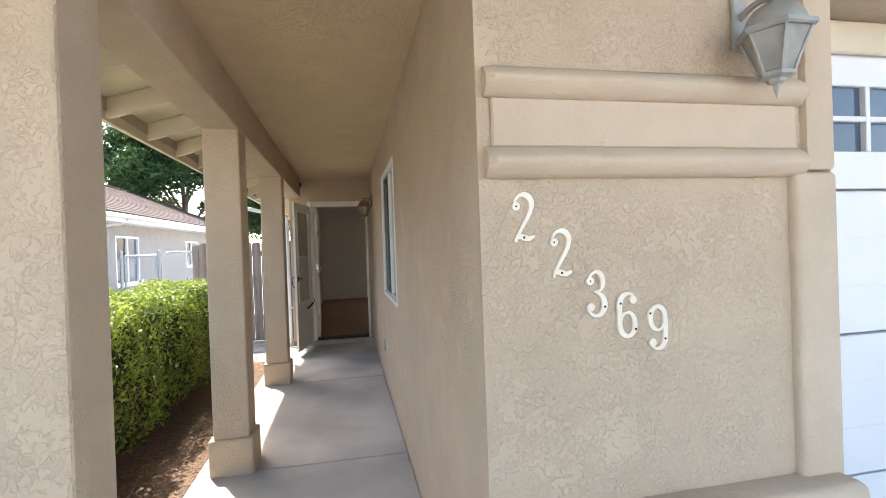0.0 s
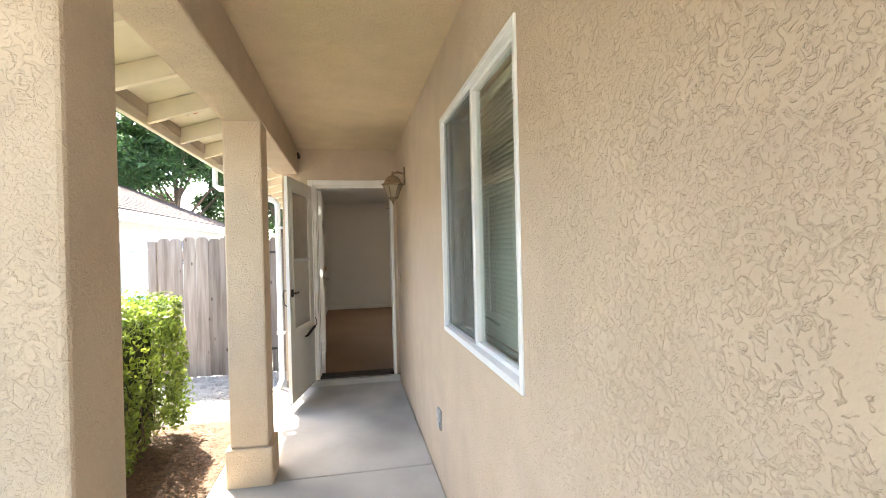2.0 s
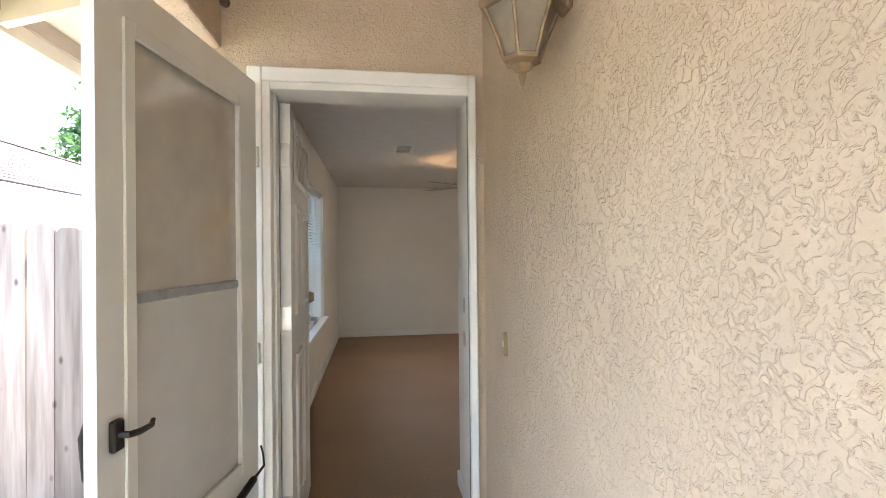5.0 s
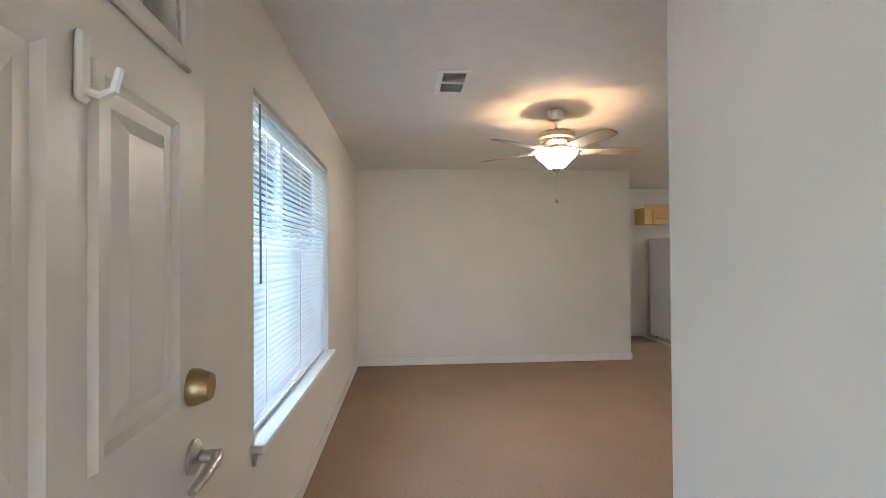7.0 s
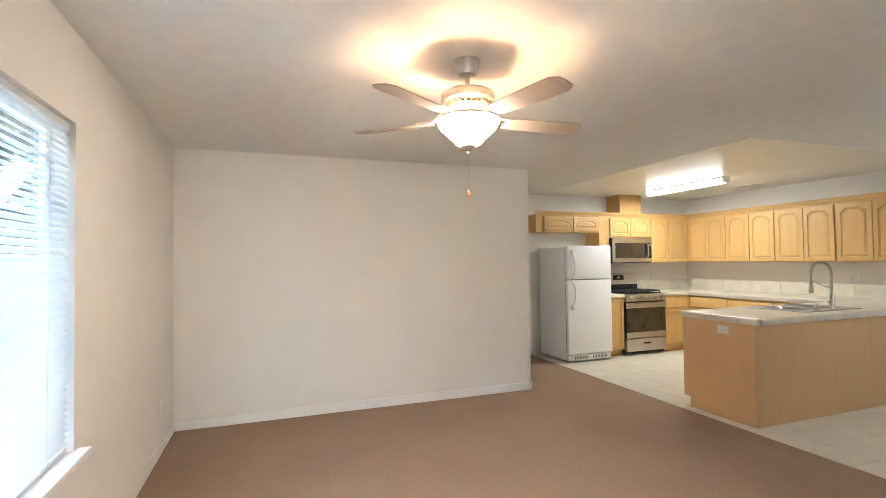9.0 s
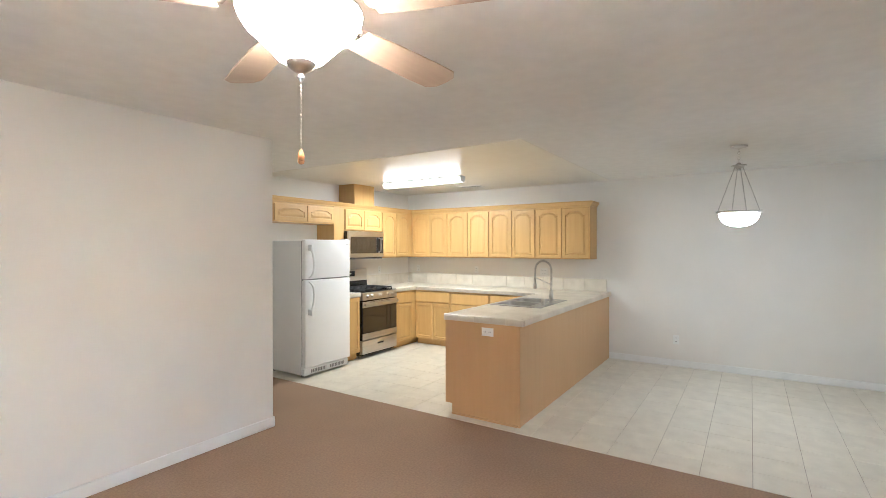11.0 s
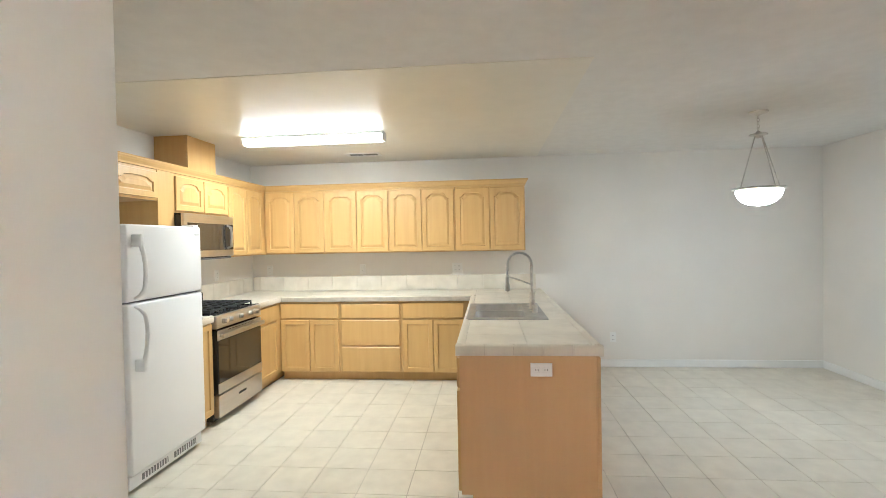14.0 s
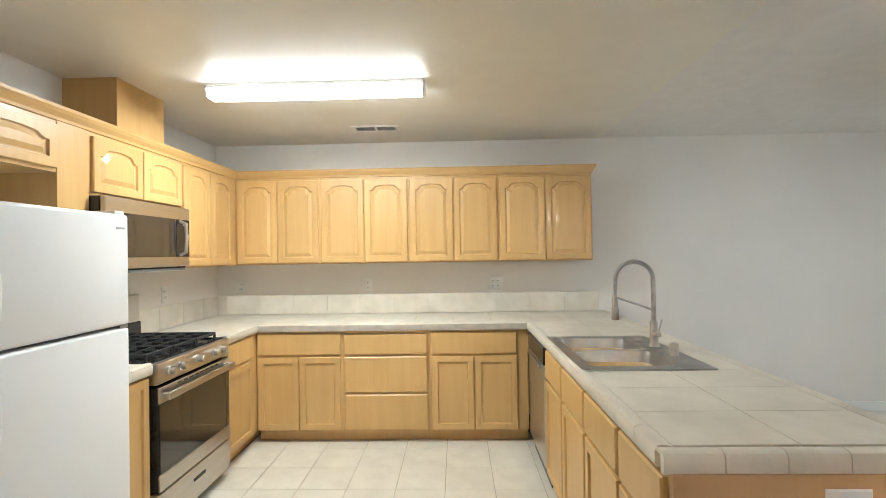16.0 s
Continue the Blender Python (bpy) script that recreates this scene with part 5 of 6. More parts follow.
def crown_bm(a, b, out, north=True):
    """Coved strip along the cabinet tops."""
    prof = [(0.0, 2.075), (0.010, 2.078), (0.012, 2.092), (0.026, 2.112), (0.034, 2.128), (0.036, 2.142), (0.0, 2.142)]
    if north:
        return loops([[(x + (dx * d), UY - d, z) for d, z in prof] for x, dx in ((a, out[0]), (b, out[1]))])
    return loops([[(UXF - d, y + dy * d, z) for d, z in prof] for y, dy in ((a, out[0]), (b, out[1]))])


crown(crown_bm(3.30, UXF - 0.0, (-1, -1)), "honey maple crown moulding along the north cabinets", "n")
crown(crown_bm(UY - 0.0, 4.29, (-1, -1), False), "honey maple crown moulding along the east cabinets", "w")
crown(loops([[(x, 4.29 - d, z) for d, z in ((0.0, 2.075), (0.010, 2.078), (0.012, 2.092), (0.026, 2.112), (0.034, 2.128), (0.036, 2.142), (0.0, 2.142))] for x in (UXF, FARX)]),
      "short honey maple crown return at the cabinet end", "n")
vc = thing("vent_chase", (5.03, UY + 0.02, 2.097), "maple boxed duct cover above the microwave cabinet", "duct cover")
part("front_panel", box((4.82, 5.24, UY + 0.02, UY + 0.032, 2.097, CZ), bevel=0.001), M["maple"], vc)
for x0, x1 in ((4.8205, 4.832), (5.228, 5.2395)):
    part("side_panel", box((x0, x1, UY + 0.0325, KY, 2.097, CZ)), M["maple"], vc)

# base cabinets
TOE = 0.095
unit("base_cabinet", "narrow honey maple base cabinet between fridge and range", FACE_S(4.285, BF, 0), 0.30, KY - BF, 0.0, 0.855,
     [("door", 0.02, 0.285, 0.11, 0.84)], TOE, group="base cabinets")
unit("base_cabinet", "honey maple corner base cabinet beside the range", FACE_S(5.335, BF, 0), FARX - 5.335, KY - BF, 0.0, 0.855,
     [("drawer", 0.02, 0.42, 0.675, 0.838), ("door", 0.02, 0.42, 0.105, 0.655)], TOE, group="base cabinets")
E0 = BXF
unit("base_cabinet", "honey maple base cabinet with drawer over two doors", FACE_W(E0, 6.952, 0), 0.662, FARX - E0, 0.0, 0.855,
     [("drawer", 0.012, 0.648, 0.672, 0.836), ("door", 0.012, 0.327, 0.10, 0.655), ("door", 0.333, 0.648, 0.10, 0.655)], TOE, group="base cabinets")
unit("base_cabinet", "honey maple drawer cabinet with pull-out board", FACE_W(E0, 6.29, 0), 0.668, FARX - E0, 0.0, 0.855,
     [("drawer", 0.018, 0.65, 0.672, 0.826), ("drawer", 0.018, 0.65, 0.385, 0.655), ("drawer", 0.018, 0.65, 0.10, 0.368), ("board", 0.025, 0.63, 0.834, 0.853)], TOE, group="base cabinets")
unit("base_cabinet", "honey maple base cabinet with drawer over two doors", FACE_W(E0, 5.622, 0), 0.745, FARX - E0, 0.0, 0.855,
     [("drawer", 0.016, 0.662, 0.672, 0.836), ("door", 0.016, 0.334, 0.10, 0.655), ("door", 0.342, 0.662, 0.10, 0.655)], TOE, group="base cabinets")
# peninsula
PF = 4.862
xs_ = [5.16, 4.72, 4.29, 3.87, 3.512]
for x1, x0 in zip(xs_, xs_[1:]):
    w = x1 - x0
    unit("base_cabinet", "honey maple peninsula cabinet with drawer over a door", FACE_N(x1, PF, 0), w, PF - 4.145, 0.0, 0.855,
         [("drawer", 0.012, w - 0.012, 0.672, 0.836), ("door", 0.012, w - 0.012, 0.10, 0.655)], TOE, group="base cabinets")
pp = thing("peninsula_cladding", (3.493, 4.146, 0.0), "reddish maple veneer panels around the kitchen peninsula", "panelling")
part("end_panel", extruded([(-4.862, TOE), (-4.862, 0.855), (-4.121, 0.855), (-4.121, 0.0), (-4.79, 0.0), (-4.79, TOE)], 0.018, Matrix(((0, 1, 0, 3.493), (-1, 0, 0, 0), (0, 0, 1, 0), (0, 0, 0, 1)))), M["panel"], pp)
for x0, x1 in ((3.5115, 5.02), (5.0205, FARX)):
    part("back_panel", box((x0, x1, 4.121, 4.141, 0.0, 0.855), bevel=0.002), M["panel"], pp)
part("corner_strip", box((3.486, 3.508, 4.115, 4.135, 0.0, 0.853), bevel=0.004), M["panel"], pp)
part("shoe_strip", box((3.478, 3.492, 4.137, 4.79, 0.0, 0.018), bevel=0.004), M["panel"], pp)
plate("outlet", (3.493, 4.424, 0.783), "-x", 0.115, 0.072, ((-0.024, 0), (0.024, 0)), "white sideways outlet on the peninsula end")

# dishwasher
dw = thing("dishwasher", (5.46, 4.86, 0), "stainless dishwasher with dark control strip, in the peninsula", "dishwasher")
part("body", box((5.163, 5.762, 4.19, 4.85, 0.0, 0.85)), M["black"], dw)
part("door", box((5.166, 5.759, 4.85, 4.885, 0.11, 0.735), bevel=0.006), M["steel"], dw)
part("control_panel", box((5.166, 5.759, 4.85, 4.89, 0.738, 0.848), bevel=0.006), M["black"], dw, "dark control strip")
part("handle", box((5.25, 5.68, 4.885, 4.905, 0.70, 0.722), bevel=0.006), M["steel"], dw)
part("kick_plate", box((5.166, 5.759, 4.79, 4.80, 0.0, 0.105)), M["black"], dw)

# countertops and backsplash: tile on a bed
CT, CE = 0.905, 0.05
ct = thing("countertop", (5.9, 6.0, 0.855), "cream-grey ceramic tile countertop with rounded edge tiles", "countertop")
SX0, SX1, SY0, SY1 = 4.375, 5.165, 4.295, 4.845     # sink cut-out
bed = [(3.51, SX0, 4.110, 4.87, 0.857, CT - 0.006), (SX1, FARX, 4.110, 4.87, 0.857, CT - 0.006), (SX0, SX1, 4.110, SY0, 0.857, CT - 0.006), (SX0, SX1, SY1, 4.87, 0.857, CT - 0.006),
       (5.83, FARX, 4.87, KY, 0.857, CT - 0.006), (5.34, 5.83, 6.925, KY, 0.857, CT - 0.006), (4.275, 4.58, 6.925, KY, 0.857, CT - 0.006)]
part("bed", box(*bed), M["ct_grout"], ct, "beige grout")


def tiles_on(x0, x1, y0, y1, z, parent, hole=None, n=0.302, t=0.007, name="counter_tile"):
    nx, ny = max(1, round((x1 - x0) / n)), max(1, round((y1 - y0) / n))
    for i in range(nx):
        for j in range(ny):
            a, b = x0 + (x1 - x0) * i / nx, x0 + (x1 - x0) * (i + 1) / nx
            c, d = y0 + (y1 - y0) * j / ny, y0 + (y1 - y0) * (j + 1) / ny
            part(name, box((a + 0.0012, b - 0.0012, c + 0.0012, d - 0.0012, z - t, z), bevel=0.0012), M["ctile"], parent)


tiles_on(3.56, SX0, 4.145, 4.835, CT, ct)
tiles_on(SX0, SX1, 4.145, SY0, CT, ct)
tiles_on(SX0, SX1, SY1, 4.87, CT, ct)
tiles_on(SX1, 5.885, 4.145, 4.835, CT, ct)
tiles_on(5.885, FARX - 0.012, 4.145, 4.835, CT, ct)
tiles_on(5.885, FARX - 0.012, 4.835, KY - 0.012, CT, ct)
tiles_on(5.34, 5.885, 6.975, KY - 0.012, CT, ct)
tiles_on(4.275, 4.58, 6.975, KY - 0.012, CT, ct)


def edge_profile(out=0.05):
    """Rounded cap tile: (outward, height)."""
    return [(-0.0, CT - 0.006), (-0.0, CT), (0.02, CT + 0.006), (0.036, CT + 0.006), (0.046, CT + 0.001), (0.05, CT - 0.010), (0.05, CT - 0.045), (0.045, CT - 0.052), (0.03, CT - 0.052), (0.03, CT - 0.006)]


def edge_run(a, b, place, length=0.152):
    n = max(1, round(abs(b - a) / length))
    for i in range(n):
        s, e = a + (b - a) * i / n, a + (b - a) * (i + 1) / n
        g = 0.0013 if b > a else -0.0013
        part("edge_tile", loops([[place(t, o, z) for o, z in edge_profile()] for t in (s + g, e - g)]), M["ctile"], ct, smooth=True)


edge_run(4.095, 4.885, lambda t, o, z: (3.545 - o, t, z))                      # peninsula end
edge_run(3.545, 5.83, lambda t, o, z: (t, 4.836 + o, z))                      # peninsula, kitchen side
edge_run(3.545, FARX, lambda t, o, z: (t, 4.144 - o, z))                      # peninsula, dining side
edge_run(4.886, 6.925, lambda t, o, z: (5.884 - o * 1.0, t, z))               # east run
edge_run(5.34, 5.834, lambda t, o, z: (t, 6.974 - o, z))                      # beside the range
edge_run(4.275, 4.58, lambda t, o, z: (t, 6.974 - o, z))
bs = thing("backsplash", (FARX, 5.8, CT), "cream ceramic tile backsplash with a thin cap", "backsplash")
y = 4.155
while y < KY - 0.05:
    e = min(y + 0.302, KY - 0.013)
    part("backsplash_tile", box((FARX - 0.012, FARX - 0.001, y + 0.001, e - 0.001, CT + 0.002, 1.078), bevel=0.0015), M["ctile"], bs)
    y += 0.302
x = 5.34
while x < FARX - 0.05:
    e = min(x + 0.302, FARX - 0.013)
    part("backsplash_tile", box((x + 0.001, e - 0.001, KY - 0.012, KY - 0.001, CT + 0.002, 1.078), bevel=0.0015), M["ctile"], bs)
    x += 0.302
part("backsplash_tile", box((4.276, 4.578, KY - 0.012, KY - 0.001, CT + 0.002, 1.078), bevel=0.0015), M["ctile"], bs)

# sink, faucet, soap pump
sk = thing("kitchen_sink", ((SX0 + SX1) / 2, 4.57, CT), "double-bowl stainless drop-in sink", "sink")
zr = CT + 0.008
r0 = 0.02
bowls = [(SX0 + 0.045, (SX0 + SX1) / 2 - 0.018), ((SX0 + SX1) / 2 + 0.018, SX1 - 0.045)]
by0, by1 = SY0 + 0.125, SY1 - 0.04
rim_spans = [(SX0 - r0, SX1 + r0, SY0 - r0, by0, CT, zr), (SX0 - r0, SX1 + r0, by1, SY1 + r0, CT, zr), (SX0 - r0, bowls[0][0], by0, by1, CT, zr),
             (bowls[0][1], bowls[1][0], by0, by1, CT - 0.01, zr), (bowls[1][1], SX1 + r0, by0, by1, CT, zr)]
part("rim", box(*rim_spans, bevel=0.0025), M["sink"], sk)
for x0, x1 in bowls:
    def rr(inset, z, x0=x0, x1=x1):
        pts = []
        rad = 0.05
        for cx, cy, a0 in ((x1 - inset - rad, by1 - inset - rad, 0), (x0 + inset + rad, by1 - inset - rad, 90), (x0 + inset + rad, by0 + inset + rad, 180), (x1 - inset - rad, by0 + inset + rad, 270)):
            for k in range(5):
                a = radians(a0 + 22.5 * k)
                pts.append((cx + rad * math.cos(a), cy + rad * math.sin(a), z))
        return pts
    bm = loops([rr(-0.006, zr - 0.001), rr(0.002, zr - 0.003), rr(0.008, zr - 0.03), rr(0.018, zr - 0.14), rr(0.04, zr - 0.165)], cap_back=False)
    part("bowl", bm, M["sink"], sk, smooth=True)
    part("drain", lathe([(0.042, zr - 0.1635), (0.04, zr - 0.160), (0.03, zr - 0.161), (0.0, zr - 0.162)], 20, ((x0 + x1) / 2, (by0 + by1) / 2, 0)), M["nickel"], sk, smooth=True)
for x in (4.62, 5.05):
    part("hole_cover", lathe([(0, zr + 0.004), (0.02, zr + 0.003), (0.024, zr)], 18, (x if x > 5 else 4.73, 4.355, 0)), M["nickel"], sk, smooth=True)
fx, fy = 4.855, 4.345
fc = thing("faucet", (fx, fy, zr), "spring-neck stainless pull-down kitchen faucet", "faucet")
part("base", lathe([(0.028, zr), (0.028, zr + 0.006), (0.022, zr + 0.014), (0.021, zr + 0.13), (0.014, zr + 0.14)], 20, (fx, fy, 0)), M["nickel"], fc, smooth=True)
part("stem", tube([(fx, fy, zr + 0.13), (fx, fy, zr + 0.36)], 0.012, 12), M["nickel"], fc, smooth=True)
arc = [(fx, fy, zr + 0.35)]
R = 0.098
for k in range(0, 13):
    a = math.pi * k / 12
    arc.append((fx + 0.02 * (1 - math.cos(a)) / 2, fy + R - R * math.cos(a), zr + 0.36 + 0.098 * math.sin(a)))
arc += [(fx + 0.02, fy + 2 * R, zr + 0.33), (fx + 0.02, fy + 2 * R + 0.004, zr + 0.25)]
part("hose", tube(arc, 0.008, 10), M["galv"], fc, "grey hose", smooth=True)
coil = []
V = [Vector(p) for p in arc]
tot = sum((b - a).length for a, b in zip(V, V[1:]))
turns, step = 46, 0
cum = [0]
for a, b in zip(V, V[1:]):
    cum.append(cum[-1] + (b - a).length)
for k in range(turns * 8 + 1):
    s = (k / (turns * 8)) * tot * 0.86
    i = max(j for j in range(len(cum) - 1) if cum[j] <= s + 1e-9)
    f = (s - cum[i]) / (cum[i + 1] - cum[i])
    p, d = V[i].lerp(V[i + 1], f), (V[i + 1] - V[i]).normalized()
    sx = Vector((1, 0, 0))
    sy = d.cross(sx).normalized()
    a = 2 * math.pi * k / 8
    coil.append(p + 0.0115 * (math.cos(a) * sx + math.sin(a) * sy))
part("spring", tube(coil, 0.0022, 5), M["nickel"], fc, smooth=True)
hx, hy = fx + 0.02, fy + 2 * R + 0.004
part("spray_head", lathe([(0.010, zr + 0.278), (0.014, zr + 0.273), (0.015, zr + 0.225), (0.021, zr + 0.195), (0.022, zr + 0.148), (0.018, zr + 0.142), (0, zr + 0.142)], 18, (hx, hy, 0)), M["nickel"], fc, smooth=True)
part("holder_arm", tube([(fx, fy, zr + 0.195), (fx + 0.01, fy + R, zr + 0.232), (hx, hy - 0.012, zr + 0.262)], 0.006, 10), M["nickel"], fc, smooth=True)
part("lever", join(tube([(fx - 0.015, fy, zr + 0.07), (fx - 0.05, fy - 0.004, zr + 0.07)], 0.015, 12), tube([(fx - 0.042, fy - 0.004, zr + 0.075), (fx - 0.055, fy - 0.02, zr + 0.15)], [0.006, 0.004], 8)), M["nickel"], fc, smooth=True)
sp = thing("air_gap_cap", (4.62, 4.345, zr), "short round chrome air gap cap on the sink deck", "air gap")
part("cap", lathe([(0.021, zr), (0.021, zr + 0.055), (0.018, zr + 0.062), (0, zr + 0.063)], 20, (4.62, 4.345, 0)), M["nickel"], sp, smooth=True)

# refrigerator
rx0, rx1, rf, rb, rh = 3.522, 4.252, 6.81, 7.54, 1.618
rf_ = thing("refrigerator", ((rx0 + rx1) / 2, 7.2, 0), "white top-freezer refrigerator against the kitchen wall", "refrigerator")
part("body", box((rx0, rx1, rf + 0.075, rb, 0.03, rh - 0.012), bevel=0.006, seg=2), M["fridge"], rf_)
part("gasket", box((rx0 + 0.01, rx1 - 0.01, rf + 0.055, rf + 0.075, 0.13, rh - 0.02)), M["gasket"], rf_, "grey door gasket")
part("freezer_door", box((rx0 - 0.002, rx1 + 0.002, rf, rf + 0.06, 1.152, rh), bevel=0.014, seg=3), M["fridge"], rf_, smooth=True)
part("fridge_door", box((rx0 - 0.002, rx1 + 0.002, rf, rf + 0.06, 0.118, 1.140), bevel=0.014, seg=3), M["fridge"], rf_, smooth=True)


def bow_handle(z_gap, z_cap):
    """White bow from the door gap to a capped post at the far end; it stands off the door and leans over at the gap."""
    pts, rs = [], []
    for k in range(15):
        f = k / 14
        off = 0.052 * min(1.0, f / 0.16) ** 0.7
        pts.append((rx0 + 0.052 + 0.034 * math.sin(math.pi * min(1.0, f * 1.02)) ** 0.8, rf - 0.004 - off, z_gap + (z_cap - z_gap) * f))
        rs.append(0.0135 if f > 0.1 else 0.0105)
    cap = sorted((z_cap - 0.012 * (1 if z_cap > z_gap else -1), z_cap + 0.062 * (1 if z_cap > z_gap else -1)))
    return join(tube(pts, rs, 10), box((rx0 + 0.038, rx0 + 0.068, rf - 0.066, rf + 0.002, cap[0], cap[1]), bevel=0.009, seg=2))


part("handle", bow_handle(1.168, 1.495), M["fridge"], rf_, "white bow handle", smooth=True)
part("handle", bow_handle(1.126, 0.795), M["fridge"], rf_, "white bow handle", smooth=True)
part("badge", box((rx1 - 0.075, rx1 - 0.025, rf - 0.002, rf + 0.002, 1.555, 1.563)), M["galv"], rf_, "small grey badge")
part("top_hinge", box((rx1 - 0.07, rx1 - 0.01, rf + 0.01, rf + 0.10, rh - 0.002, rh + 0.014), bevel=0.004), M["fridge"], rf_)
part("middle_hinge", box((rx1 - 0.05, rx1 - 0.004, rf + 0.005, rf + 0.05, 1.1405, 1.1515)), M["galv"], rf_)
part("kick_grille", box((rx0 + 0.01, rx1 - 0.01, rf + 0.03, rf + 0.07, 0.025, 0.105), bevel=0.004), M["fridge"], rf_)
for k in range(2):
    gx = rx0 + 0.11 + k * 0.30
    part("grille_opening", box((gx, gx + 0.24, rf + 0.027, rf + 0.032, 0.045, 0.085), bevel=0.002), M["gasket"], rf_, "dark vent slots")
    for q in range(9):
        part("grille_bar", box((gx + 0.02 + q * 0.025, gx + 0.026 + q * 0.025, rf + 0.025, rf + 0.03, 0.045, 0.085)), M["fridge"], rf_)
for x in (rx0 + 0.06, rx1 - 0.06):
    part("foot", lathe([(0.02, 0), (0.02, 0.03), (0, 0.03)], 12, (x, rf + 0.12, 0)), M["gasket"], rf_)
    part("foot", lathe([(0.02, 0), (0.02, 0.03), (0, 0.03)], 12, (x, rb - 0.1, 0)), M["gasket"], rf_)

# gas range
gx0_, gx1_, gf, gb = 4.587, 5.332, 6.925, 7.56
rg = thing("gas_range", ((gx0_ + gx1_) / 2, 7.25, 0), "stainless and black freestanding gas range", "range")
part("body", box((gx0_, gx1_, gf + 0.03, gb, 0.03, 0.885), bevel=0.003), M["black"], rg)
part("cooktop", loops([[(gx0_, gf + 0.02, z), (gx1_, gf + 0.02, z), (gx1_, gb - 0.05, z), (gx0_, gb - 0.05, z)] for z in (0.885, 0.905)] +
                      [[(gx0_ + 0.02, gf + 0.05, z), (gx1_ - 0.02, gf + 0.05, z), (gx1_ - 0.02, gb - 0.06, z), (gx0_ + 0.02, gb - 0.06, z)] for z in (0.908, 0.898)]), M["black"], rg)
part("control_panel", extruded([(gx0_, 0.795), (gx1_, 0.795), (gx1_, 0.90), (gx0_, 0.90)], 0.05, pose(0, gf - 0.02, 0), 0.004), M["steel"], rg, "stainless control panel")
for k, u in enumerate((0.10, 0.20, 0.3725, 0.545, 0.645)):
    kx = gx0_ + u
    kn = part("knob", turned(lathe([(0.026, 0), (0.026, 0.006), (0.021, 0.01), (0.019, 0.034), (0.016, 0.037), (0, 0.037)], 20), pose(kx, gf - 0.02, 0.848, 90)), M["nickel"], rg, "metal control knob", smooth=True)
part("oven_door", box((gx0_ + 0.004, gx1_ - 0.004, gf - 0.018, gf + 0.03, 0.255, 0.78), bevel=0.005), M["black"], rg, "black oven door")
part("oven_window", box((gx0_ + 0.012, gx1_ - 0.012, gf - 0.022, gf - 0.016, 0.345, 0.695), bevel=0.001), M["oven_glass"], rg, "dark oven glass")
part("door_trim", box((gx0_ + 0.004, gx1_ - 0.004, gf - 0.024, gf - 0.015, 0.258, 0.342), bevel=0.002), M["steel"], rg, "stainless lower door band")
part("door_trim", box((gx0_ + 0.004, gx1_ - 0.004, gf - 0.024, gf - 0.015, 0.698, 0.778), bevel=0.002), M["steel"], rg, "stainless upper door band")
part("door_handle", join(box((gx0_ + 0.02, gx1_ - 0.02, gf - 0.070, gf - 0.050, 0.715, 0.755), bevel=0.008, seg=2),
                         box((gx0_ + 0.03, gx0_ + 0.055, gf - 0.055, gf - 0.02, 0.722, 0.748), bevel=0.003), box((gx1_ - 0.055, gx1_ - 0.03, gf - 0.055, gf - 0.02, 0.722, 0.748), bevel=0.003)), M["steel"], rg, "stainless bar handle", smooth=True)
for u in range(8):
    part("vent_slot", box((gx0_ + 0.16 + u * 0.055, gx0_ + 0.20 + u * 0.055, gf - 0.0255, gf - 0.0235, 0.764, 0.770)), M["black"], rg)
part("drawer", box((gx0_ + 0.004, gx1_ - 0.004, gf - 0.020, gf + 0.03, 0.06, 0.245), bevel=0.005), M["steel"], rg, "stainless storage drawer")
part("drawer_pull", box((gx0_ + 0.31, gx0_ + 0.435, gf - 0.0235, gf - 0.019, 0.165, 0.185), bevel=0.002), M["black"], rg)
part("back_guard", box((gx0_, gx1_, gb - 0.06, gb, 0.885, 1.195), bevel=0.008, seg=2), M["steel"], rg, "stainless back guard")
part("display", box((gx0_ + 0.27, gx0_ + 0.475, gb - 0.064, gb - 0.058, 1.09, 1.165), bevel=0.001), M["black"], rg, "black clock display")
part("display_digits", box((gx0_ + 0.34, gx0_ + 0.40, gb - 0.0655, gb - 0.0635, 1.12, 1.14)), M["frost"], rg, "pale clock digits")
part("back_vent", box((gx0_ + 0.004, gx1_ - 0.004, gb - 0.07, gb - 0.055, 0.90, 1.02), bevel=0.003), M["black"], rg)
for cx, cy, r in ((0.19, 0.17, 0.045), (0.19, 0.42, 0.038), (0.555, 0.17, 0.05), (0.555, 0.42, 0.038), (0.3725, 0.295, 0.04)):
    part("burner", lathe([(r, 0.899), (r, 0.908), (r * 0.8, 0.912), (r * 0.75, 0.920), (0, 0.922)], 18, (gx0_ + cx, gf + cy, 0)), M["iron"], rg, "cast iron burner", smooth=True)
